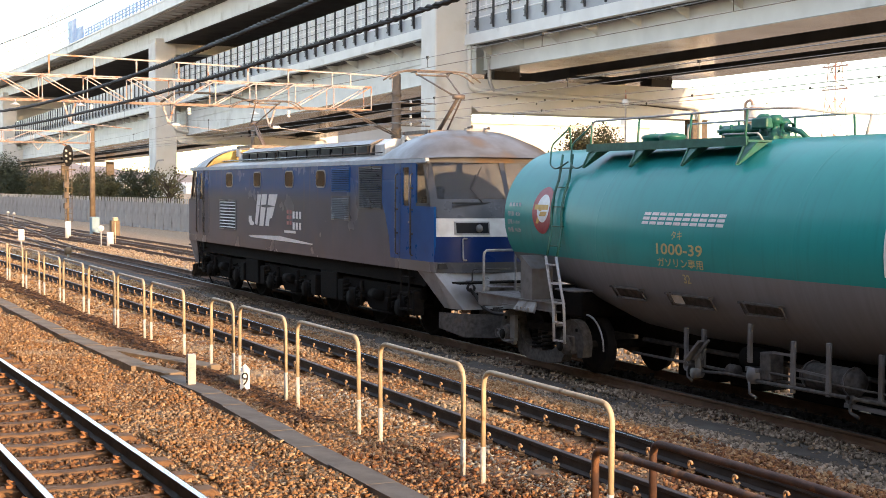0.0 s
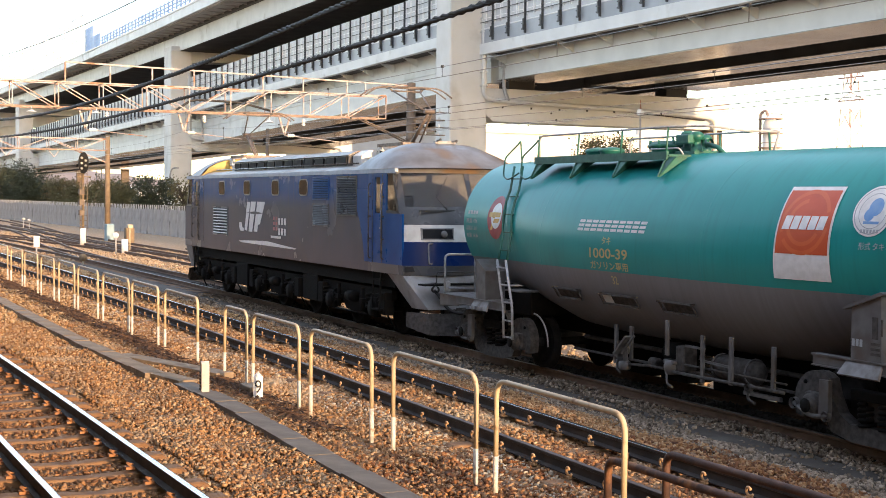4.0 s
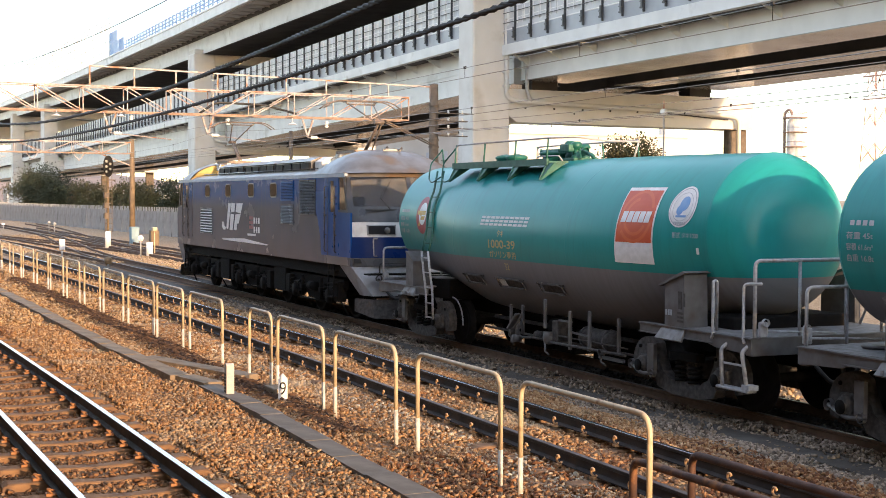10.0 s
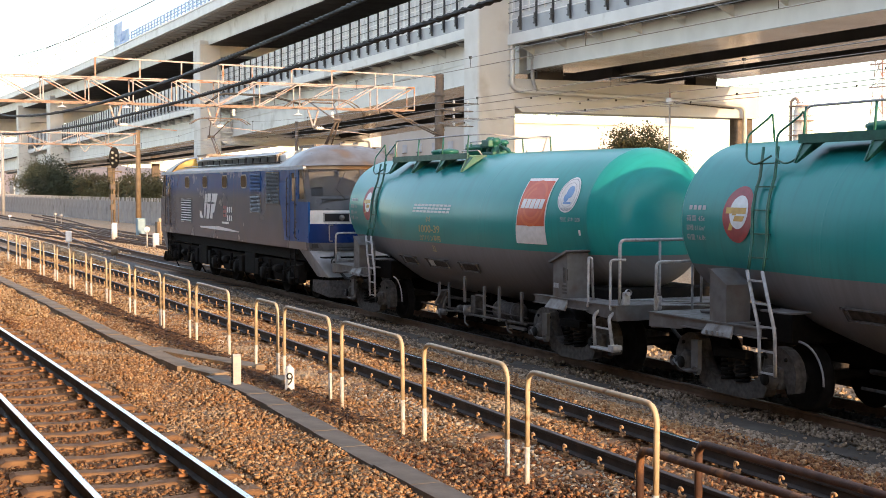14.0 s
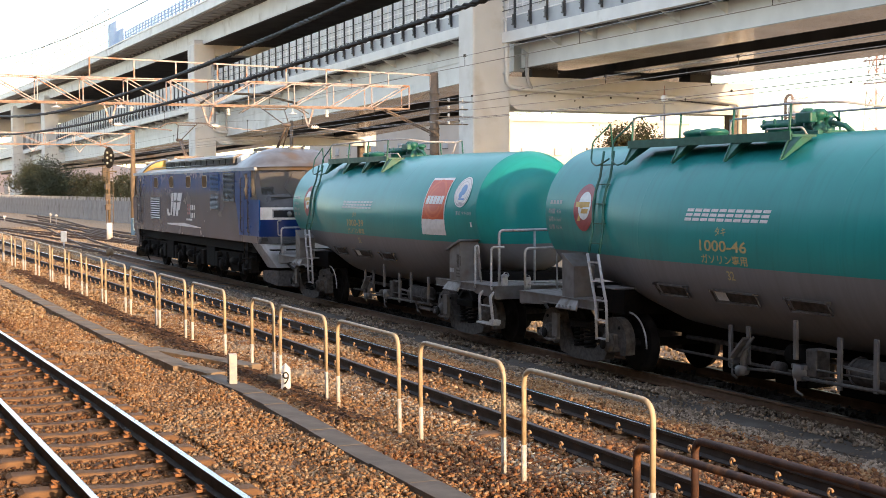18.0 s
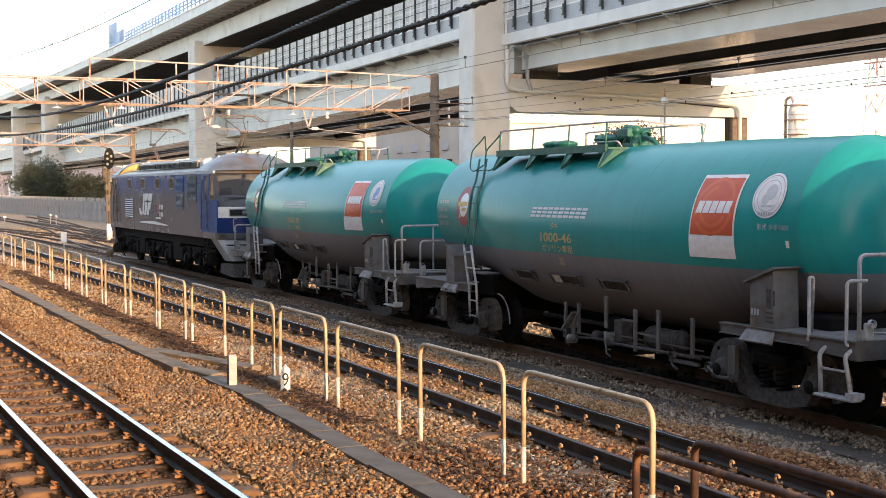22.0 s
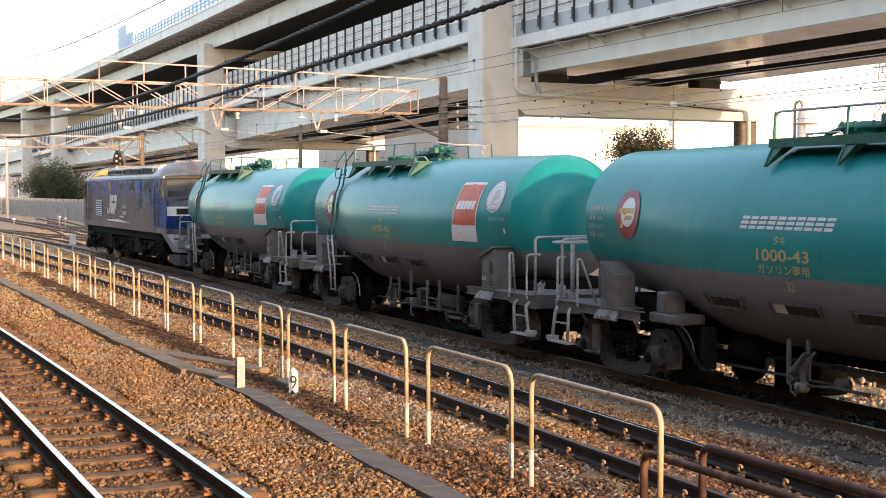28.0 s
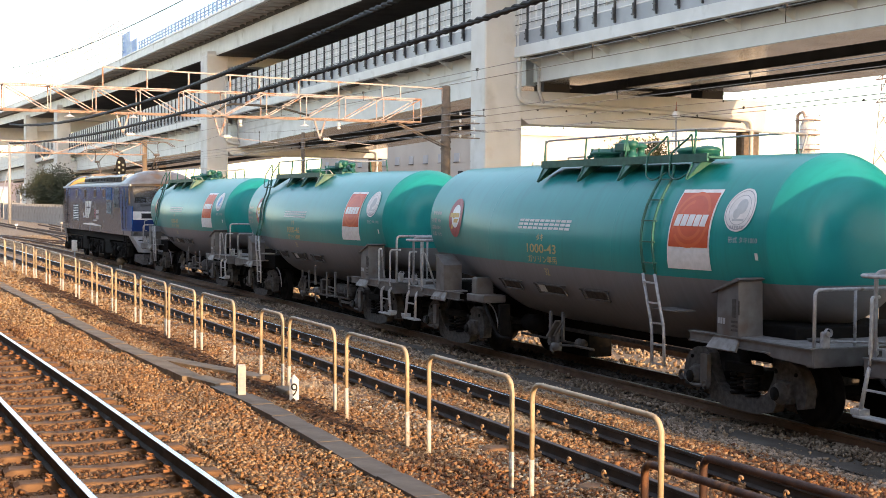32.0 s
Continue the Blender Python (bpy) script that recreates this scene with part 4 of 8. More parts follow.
    for k, line in enumerate(("荷重 45t", "容積 61.6m³", "自重 16.8t")):
        part("capacity_words", words(line, 1.17, 2.40 - 0.13 * k, 0.085, 0.46, bold=0.01), M_PALEGREY, tank)
    # placard hooks on the grey flank
    for k, (a, b) in enumerate(((4.55, 5.32), (5.95, 6.88), (7.50, 8.25))):
        s = Shape()
        for z, dz in ((1.46, 0.0), (1.31, 0.0)):
            s.bar(on_tank(a, z, 0.06), on_tank(b, z, 0.06), 0.022)
        for x in (a, b):
            s.bar(on_tank(x, 1.47, 0.06), on_tank(x, 1.30, 0.06), 0.022).bar(on_tank(x, 1.46, 0.0), on_tank(x, 1.46, 0.09), 0.03)
        o = part("placard_holder", s, M_BOGIE, tank)
        part("backplate", decal(a + 0.03, b - 0.03, 1.325, 1.445, 0.022, 2, 3), M_BOGIE, o)
        if k == 1:
            part("placard", decal(a + 0.06, a + 0.3, 1.33, 1.455, 0.05, 1, 2), M_WHITE, o, "small white hazard placard")
    # platform on top
    c0, c1 = (3.35, 7.15) if not flip else (5.50, 10.40)
    cat = part("roof_walkway", Shape().box(c0, c1, -0.92, -0.52, 3.455, 3.485).box(c0, c1, -0.94, -0.90, 3.41, 3.525).box(c0, c1, 0.52, 0.92, 3.455, 3.485).box(c0, c1, 0.90, 0.94, 3.41, 3.525), M_GREEN, w, "green steel roof walkway")
    xs_ = (3.42, 4.68, 5.92, 7.10) if not flip else (5.56, 6.95, 8.2, 10.05)
    for x in xs_:
        for sy in (-1, 1):
            s = Shape().prism([(sy * 0.55, 3.45), (sy * 0.92, 3.45), (sy * 1.06, 3.17), (sy * 1.02, 3.16)], "x", x - 0.012, x + 0.012)
            s.add([(x, sy * 0.9, 3.45), (x + 0.22, sy * 0.9, 3.45), (x + 0.02, sy * 1.04, 3.18), (x, sy * 0.9, 3.44), (x + 0.22, sy * 0.89, 3.44), (x + 0.02, sy * 1.03, 3.17)], [(0, 1, 2), (5, 4, 3), (0, 3, 4, 1), (1, 4, 5, 2), (2, 5, 3, 0)])
            part("bracket", s, M_GREEN, cat)
            part("rail_post", Shape().tube([(x, sy * 0.92, 3.40), (x, sy * 0.88, 3.87)], 0.017, 6), M_GREEN, cat)
    s = Shape().tube(bend([(xs_[0], -0.88, 3.5), (xs_[0], -0.88, 3.87), (xs_[-1], -0.88, 3.87), (xs_[-1] + 0.7, -0.70, 3.86), (xs_[-1] + 0.9, -0.3, 3.80), (xs_[-1] + 0.95, 0.3, 3.80)], 0.12, 4), 0.017, 6)
    part("handrail", s, M_RAILING, cat, "slim grey handrail")
    s = Shape().tube(bend([(xs_[0], 0.88, 3.5), (xs_[0], 0.88, 3.87), (xs_[-1], 0.88, 3.87), (xs_[-1] + 0.95, 0.3, 3.80), (xs_[-1] + 0.95, 0.2, 3.5)], 0.12, 4), 0.017, 6)
    part("handrail", s, M_RAILING, cat)
    m = (lambda q: q) if not flip else (lambda q: 12.85 - q)
    man, val = (5.98, 6.60) if not flip else (6.33, 7.0)
    for x in (3.80, 4.24):
        s = Shape().spin([(3.44, 0.19), (3.60, 0.19), (3.61, 0.21), (3.645, 0.21), (3.67, 0.17), (3.70, 0.0)], "z", (m(x), 0, 0), 24)
        part("relief_dome", s, M_GREEN, w, "green round relief valve cover")
    s = Shape().spin([(3.46, 0.34), (3.63, 0.34), (3.63, 0.40), (3.67, 0.40), (3.67, 0.38), (3.72, 0.33), (3.74, 0.0)], "z", (man, 0, 0), 28)
    o = part("manhole", s, M_GREEN, w, "bolted green manhole cover")
    for k in range(10):
        a = k * math.pi / 5
        part("bolt", Shape().tube([(man + 0.37 * math.cos(a), 0.37 * math.sin(a), 3.60), (man + 0.37 * math.cos(a), 0.37 * math.sin(a), 3.73)], 0.022, 6), M_GREEN, o)
    o = part("valve_plate", Shape().box(val - 0.25, val + 0.25, -0.25, 0.25, 3.5, 3.56, 0.01), M_GREEN, w)
    for dx, dy, zt in ((-0.14, -0.1, 3.86), (0.12, -0.12, 3.84), (0.0, 0.12, 3.80)):
        s = Shape().spin([(3.56, 0.09), (3.62, 0.09), (3.63, 0.06), (3.72, 0.06), (3.73, 0.10), (zt - 0.04, 0.10), (zt, 0.06), (zt, 0.0)], "z", (val + dx, dy, 0), 14)
        part("loading_valve", s, M_GREEN, o)
    part("valve_guard", Shape().box(val - 0.16, val + 0.16, -0.30, -0.18, 3.66, 3.80, 0.02), M_GREEN, o)
    s = Shape().spin([(0, 0.07), (0.06, 0.07)], "x", (m(6.95), -0.1, 3.66), 14).tube([(m(6.9), -0.1, 3.66), (m(7.2), -0.1, 3.60), (m(7.35), -0.1, 3.5)], 0.035, 8)
    part("vent_pipe", s, M_GREEN, w)
    s = Shape().tube(bend([(m(7.0), -0.55, 3.49), (m(7.0), -0.62, 3.58), (m(6.3), -0.66, 3.58), (m(6.3), -0.6, 3.49)], 0.04, 3), 0.014, 6)
    part("kick_rail", s, M_RAILING, w)
    if not flip:
        ladder(w, 2.66, 2.98, 0.20)
        loops(w, 2.66)
    else:
        ladder(w, 9.30, 9.55, 0.16)
        loops(w, 9.22)
    # ends
    wagon_end(w, 0.60 if flip else 0.70, 1, "plain" if not flip else "brake")
    wagon_end(w, 13.28 if flip else 13.36, -1, "brake" if not flip else "plain")
    wheels = bogie(w, 2.19) + bogie(w, 11.43)
    # gear under the tank
    for x, z0, z1, y in ((7.62, 0.72, 1.20, -1.2), (8.36, 0.44, 1.06, -1.15), (8.97, 0.48, 1.10, -1.15), (9.75, 0.5, 1.05, -1.1), (6.10, 0.5, 1.0, -1.05), (6.35, 0.5, 1.0, -0.95)):
        if flip and x > 7:
            continue
        part("hanger_bar", Shape().box(x - 0.032, x + 0.032, y - 0.02, y + 0.02, z0, z1, 0.006), M_WGREY, w)
    if not flip:
        s = Shape().tube([(7.6, -1.16, 0.50), (10.0, -1.14, 0.52)], 0.024, 8).tube([(7.6, -1.1, 0.62), (10.0, -1.1, 0.62)], 0.014, 6)
        part("brake_pipe", s, M_BOGIE, w)
        s = Shape().spin([(-0.48, 0.0), (-0.46, 0.12), (-0.40, 0.16), (0.40, 0.16), (0.46, 0.12), (0.48, 0.0)], "x", (8.6, -0.75, 0.62), 18)
        part("air_reservoir", s, M_BOGIE, w)
        part("valve_box", Shape().box(7.7, 7.9, -1.12, -0.9, 0.52, 0.86, 0.02), M_BOGIE, w)
        part("valve_body", Shape().spin([(-0.1, 0.0), (-0.1, 0.09), (0.0, 0.11), (0.1, 0.09), (0.1, 0.0)], "z", (7.62, -1.12, 0.56), 12).box(7.5, 7.74, -1.18, -1.06, 0.60, 0.66, 0.01).tube([(7.62, -1.2, 0.5), (7.62, -1.2, 0.34), (7.75, -1.2, 0.30)], 0.018, 6), M_WGREY, w)
        for x in (8.25, 8.95):
            part("tank_strap", Shape().tube([(x, -0.75 + 0.175 * math.cos(radians(a)), 0.62 + 0.175 * math.sin(radians(a))) for a in range(0, 360, 30)], 0.012, 5, closed=True), M_WGREY, w)
        part("frame_bar", Shape().bar((7.95, -1.12, 0.88), (8.36, -1.12, 0.88), 0.03).bar((8.36, -1.12, 0.72), (8.97, -1.12, 0.70), 0.03).bar((9.2, -1.1, 0.42), (9.9, -1.1, 0.42), 0.05), M_WGREY, w)
        part("drain_cock", Shape().tube(bend([(9.35, -1.15, 0.52), (9.35, -1.18, 0.36), (9.5, -1.18, 0.32)], 0.05), 0.02, 6).spin([(-0.04, 0.05), (0.04, 0.05)], "y", (9.35, -1.16, 0.50), 10), M_BOGIE, w)
    s = Shape().bar((6.60, -1.18, 0.88), (6.32, -1.2, 0.60), 0.10, 0.03).bar((6.72, -1.15, 0.90), (6.45, -1.17, 0.62), 0.03)
    s.spin([(-0.07, 0.0), (-0.07, 0.07), (0.07, 0.07), (0.07, 0.0)], "y", (6.44, -1.12, 0.44), 14).tube([(6.42, -1.1, 0.72), (6.44, -1.1, 0.44)], 0.04, 8)
    s.box(6.30, 6.44, -1.14, -1.02, 0.60, 0.74, 0.02).box(6.14, 6.24, -1.12, -1.0, 0.50, 0.66, 0.02)
    s.spin([(-0.05, 0.06), (0.05, 0.06)], "y", (6.2, -1.08, 0.50), 10).tube([(6.2, -1.1, 0.5), (6.2, -1.1, 0.36), (6.3, -1.1, 0.32)], 0.018, 6)
    part("drain_valve", s, M_WGREY, w)
    s = Shape().tube([(6.44, -1.08, 0.46), (7.0, -1.08, 0.50), (7.6, -1.08, 0.50)], 0.02, 8)
    s.spin([(-0.08, 0.0), (-0.08, 0.08), (0.08, 0.08), (0.08, 0.0)], "x", (7.05, -1.0, 0.54), 12)
    part("drain_pipe", s, M_BOGIE, w)
    s = Shape().spin([(-0.25, 0.0), (-0.25, 0.14), (0.25, 0.16), (0.25, 0.0)], "x", (4.55 if flip else 7.0, -0.55, 0.66), 16)
    s.box((4.55 if flip else 7.0) - 0.3, (4.55 if flip else 7.0) + 0.35, -0.5, 0.5, 0.70, 0.90)
    part("brake_cylinder", s, M_UNDER, w)
    s = Shape().tube([(4.2, -0.62, 0.44), (6.5 if flip else 9.9, -0.62, 0.44)], 0.022, 6).tube([(4.0, -0.3, 0.60), (10.2, -0.3, 0.60)], 0.035, 8)
    part("brake_rigging", s, M_BOGIE, w)
    # dark boxes added in place of gear, to block bright ground beyond
    for xb, wb in ((4.6, 0.5),) if flip else ((4.6, 0.5), (5.7, 0.35), (7.3, 0.6), (8.7, 0.55), (9.7, 0.3)):
        part("gear_light_block", Shape().box(xb - wb, xb + wb, 0.25, 0.75, 0.05, 0.8, 0.03), M_UNDER, w)
    for xa, xb in ((1.75, 3.3), (10.9, 12.4)):
        part("saddle", Shape().box(xa, xb, -0.95, 0.95, 0.88, 1.28, 0.03), M_UNDER, w, "dark saddle under the tank")
    # added beam that stops light passing through under the tank
    part("light_block_beam", Shape().box(1.2, 12.8, -0.16, 0.16, 0.62, 0.9), M_UNDER, w)
    g = Shape().tube([(3.41 + 0.49 * math.cos(radians(a)), -0.95, 0.45 + 0.49 * math.sin(radians(a))) for a in range(88, -3, -10)], 0.014, 6)
    part("guard_hoop", g, M_RAILING, w)
    if flip:
        part("control_box", Shape().box(3.25, 4.0, -1.3, -0.85, 0.98, 1.12, 0.02).box(3.35, 3.6, -1.25, -0.9, 1.1, 1.42, 0.03), M_WGREY, w)
        part("side_pipe", Shape().tube(bend([(3.9, -1.25, 0.98), (4.5, -1.25, 0.42), (4.9, -1.2, 0.42)], 0.1), 0.03, 8).box(4.42, 4.50, -1.22, -1.0, 0.42, 1.0, 0.02), M_UNDER, w)
    return w, wheels


SPINNING = []       # wheelsets and their radius


WAGONS = []
for _n, (_num, _flip) in enumerate((("1000-39", False), ("1000-46", False), ("1000-43", True), ("1000", True))):
    _w, _ws = tank_wagon(_num, _n == 0, _flip, ("green and grey petrol tank wagon with ladder by its front end", "green and grey petrol tank wagon coupled as second", "petrol tank wagon with ladder beside its square sign", "green tank wagon with hand wheel, barely in view")[_n])
    WAGONS.append(_w)
    SPINNING += [(q, 0.43) for q in _ws]

# ---- locomotive ----
LF, LR, LM = -17.43, -1.06, -18.49      # front and rear eaves, twice the middle


def face_x(z):
    """Nose profile of a cab end, along, by height."""
    return float(np.interp(z, [1.33, 1.52, 1.98, 2.31, 2.63, 3.36, 3.42], [-0.70, -0.66, -0.70, -0.75, -0.84, -1.14, -1.18]))


def nose(y, z):
    return face_x(z) - 0.34 * (abs(y) / 1.42) ** 2.6


def face_strip(zs, y0, y1, off=0.0, mir=False, n=18):
    """A band of the cab's face between two heights."""
    s = Shape()
    v = []
    for z in zs:
        for i in range(n + 1):
            y = y0 + (y1 - y0) * i / n
            x = nose(y, z) + off
            v.append((LM - x if mir else x, y, z))
    f = [(j * (n + 1) + i, j * (n + 1) + i + 1, (j + 1) * (n + 1) + i + 1, (j + 1) * (n + 1) + i) for j in range(len(zs) - 1) for i in range(n)]
    return s.add(v, f, True)


def panel(x0, x1, z0, z1, y, t=0.012):
    a = sorted((y, y + t * (1 if y > 0 else -1)))
    return Shape().box(x0, x1, a[0], a[1], z0, z1)


def rounded(x0, x1, z0, z1, r, y, t):
    """A flat plate with round corners in the side's plane."""
    p = []
    for cx, cz, a in ((x1 - r, z0 + r, -90), (x1 - r, z1 - r, 0), (x0 + r, z1 - r, 90), (x0 + r, z0 + r, 180)):
        p += arc(cx, cz, r, a, a + 90, 4)
    a = sorted((y, y + t))
    return Shape().prism(p, "y", a[0], a[1])


def louvre(parent, x0, x1, z0, z1, n, mat, light=None):
    """A louvred grille: dark well, frame and slats."""
    g = part("grille", panel(x0, x1, z0, z1, -1.42, 0.004), M_LOUVRE, parent, "louvred side grille")
    fr = Shape()
    for a in ((x0 - 0.03, x1 + 0.03, z0 - 0.03, z0), (x0 - 0.03, x1 + 0.03, z1, z1 + 0.03), (x0 - 0.03, x0, z0, z1), (x1, x1 + 0.03, z0, z1)):
        fr.box(a[0], a[1], -1.438, -1.42, a[2], a[3])
    part("grille_frame", fr, mat, g)
    pitch = (z1 - z0) / n
    h = pitch * (0.5 if light else 1.0)
    for i in range(n):
        z = z0 + pitch * (i + 0.5)
        s = Shape().add([(x0, -1.424, z + h * 0.38), (x1, -1.424, z + h * 0.38), (x1, -1.446, z - h * 0.22), (x0, -1.446, z - h * 0.22), (x0, -1.424, z + h * 0.28), (x1, -1.424, z + h * 0.28), (x1, -1.440, z - h * 0.30), (x0, -1.440, z - h * 0.30)],
                        [(0, 1, 2, 3), (7, 6, 5, 4), (0, 4, 5, 1), (3, 2, 6, 7), (0, 3, 7, 4), (1, 5, 6, 2)])
        part("slat", s, light or mat, g)


def loco_bogie(parent, xc):
    b = part("bogie", Shape().box(xc - 1.9, xc + 1.9, -0.9, 0.9, 0.62, 0.86, 0.03), M_UNDER, parent, "black dusty three-pair bogie frame")
    for sy in (-1, 1):
        s = Shape()
        a = sorted((sy * 1.08, sy * 1.2))
        s.prism([(xc - 2.0, 0.78), (xc - 1.75, 0.60), (xc - 0.75, 0.62), (xc - 0.5, 0.42), (xc + 0.5, 0.42), (xc + 0.75, 0.62), (xc + 1.75, 0.60), (xc + 2.0, 0.78), (xc + 2.0, 0.98), (xc - 2.0, 0.98)], "y", *a)
        side = part("side_frame", s, M_UNDER, b)
        for k in (-1, 1):
            x = xc + 1.25 * k
            q = Shape().box(x - 0.2, x + 0.2, *sorted((sy * 1.18, sy * 1.3)), 0.38, 0.78, 0.03)
            q.spin([(0, 0.17), (sy * 0.06, 0.16), (sy * 0.06, 0.0)], "y", (x, sy * 1.30, 0.56), 18)
            part("axle_box", q, M_UNDER, side)
            for dx in (-0.34, 0.34):
                q = Shape().tube([(x + dx + 0.09 * math.cos(w), sy * 1.24 + 0.08 * math.sin(w), 0.50 + 0.34 * w / 26) for w in range(27)], 0.02, 5)
                part("coil_spring", q, M_UNDER, side)
            q = Shape().box(x + k * 0.55 - 0.16, x + k * 0.55 + 0.16, *sorted((sy * 1.12, sy * 1.34)), 0.46, 0.92, 0.03).tube([(x + k * 0.55, sy * 1.22, 0.48), (x + k * 0.62, sy * 1.05, 0.14)], 0.02, 6)
            part("sand_box", q, M_UNDER, side)
            q = Shape().tube([(x - k * 0.55, sy * 1.3, 0.95), (x - k * 0.55, sy * 1.3, 0.45)], 0.045, 8).box(x - k * 0.55 - 0.08, x - k * 0.55 + 0.08, *sorted((sy * 1.22, sy * 1.36)), 0.62, 0.72, 0.01)
            part("damper", q, M_UNDER, side)
        q = Shape().spin([(-0.22, 0.0), (-0.22, 0.11), (0.22, 0.11), (0.22, 0.0)], "x", (xc, sy * 1.26, 0.72), 14).tube([(xc - 0.9, sy * 1.28, 0.40), (xc + 0.9, sy * 1.28, 0.40)], 0.02, 6)
        part("brake_cylinder", q, M_UNDER, side)
    out = []
    for k in (-1, 1):
        w = new("wheelset")
        w.parent = b
        w.location = (xc + 1.25 * k, 0, 0.56)
        for sy in (-1, 1):
            part("wheel", Shape().spin([(sy * 0.47, 0.12), (sy * 0.5, 0.45), (sy * 0.5, 0.59), (sy * 0.53, 0.59), (sy * 0.545, 0.562), (sy * 0.635, 0.558), (sy * 0.635, 0.48), (sy * 0.58, 0.45), (sy * 0.56, 0.2), (sy * 0.62, 0.16), (sy * 0.62, 0.0)], "y", (0, 0, 0), 36), M_WHEEL, w)
        part("axle", Shape().spin([(-1.1, 0.09), (1.1, 0.09)], "y", (0, 0, 0), 12), M_WHEEL, w)
        out.append(w)
    return out


def pantograph(parent, x, d):
    """Raised single-arm pantograph; its knee points along d."""
    b = Shape()
    for y in (-0.5, 0.5):
        b.bar((x - 0.7, y, 3.96), (x + 0.7, y, 3.96), 0.07)
    for dx in (-0.6, 0.6):
        b.bar((x + dx, -0.55, 3.96), (x + dx, 0.55, 3.96), 0.07)
    o = part("pantograph", b, M_PANTO, parent, "raised rusty brown pantograph")
    for dx in (-0.6, 0.6):
        for y in (-0.5, 0.5):
            part("insulator", Shape().spin([(3.70, 0.05), (3.74, 0.09), (3.77, 0.06), (3.80, 0.09), (3.83, 0.06), (3.86, 0.09), (3.90, 0.06), (3.93, 0.05)], "z", (x + dx, y, 0), 14), M_PORCELAIN, o)
    K = (x + d * 0.85, 0, 4.64)
    H = (x - d * 0.35, 0, 5.14)
    part("lower_arm", Shape().tube([(x - d * 0.1, 0, 3.97), K], [0.045, 0.032], 8).tube([(x + d * 0.05, 0.12, 3.97), (K[0], 0.08, K[2])], 0.02, 6), M_PANTO, o)
    s = Shape()
    for y in (-1, 1):
        s.tube([(K[0], y * 0.07, K[2]), (H[0], y * 0.32, H[2])], 0.018, 6)
    s.tube([(K[0], -0.12, K[2]), (K[0], 0.12, K[2])], 0.05, 8).tube([(H[0], -0.36, H[2]), (H[0], 0.36, H[2])], 0.02, 6)
    part("upper_arm", s, M_PANTO, o)
    s = Shape()
    for dx in (-0.16, 0.16):
        s.tube(bend([(H[0] + dx, -1.02, 5.02), (H[0] + dx, -0.72, 5.22), (H[0] + dx, 0.72, 5.22), (H[0] + dx, 1.02, 5.02)], 0.2, 4), 0.017, 6)
    for y in (-0.4, 0.4):
        s.bar((H[0] - 0.16, y, 5.20), (H[0] + 0.16, y, 5.20), 0.03).bar((H[0], y * 0.85, 5.14), (H[0], y, 5.2), 0.03)
    part("contact_strip", s, M_PANTO, o)


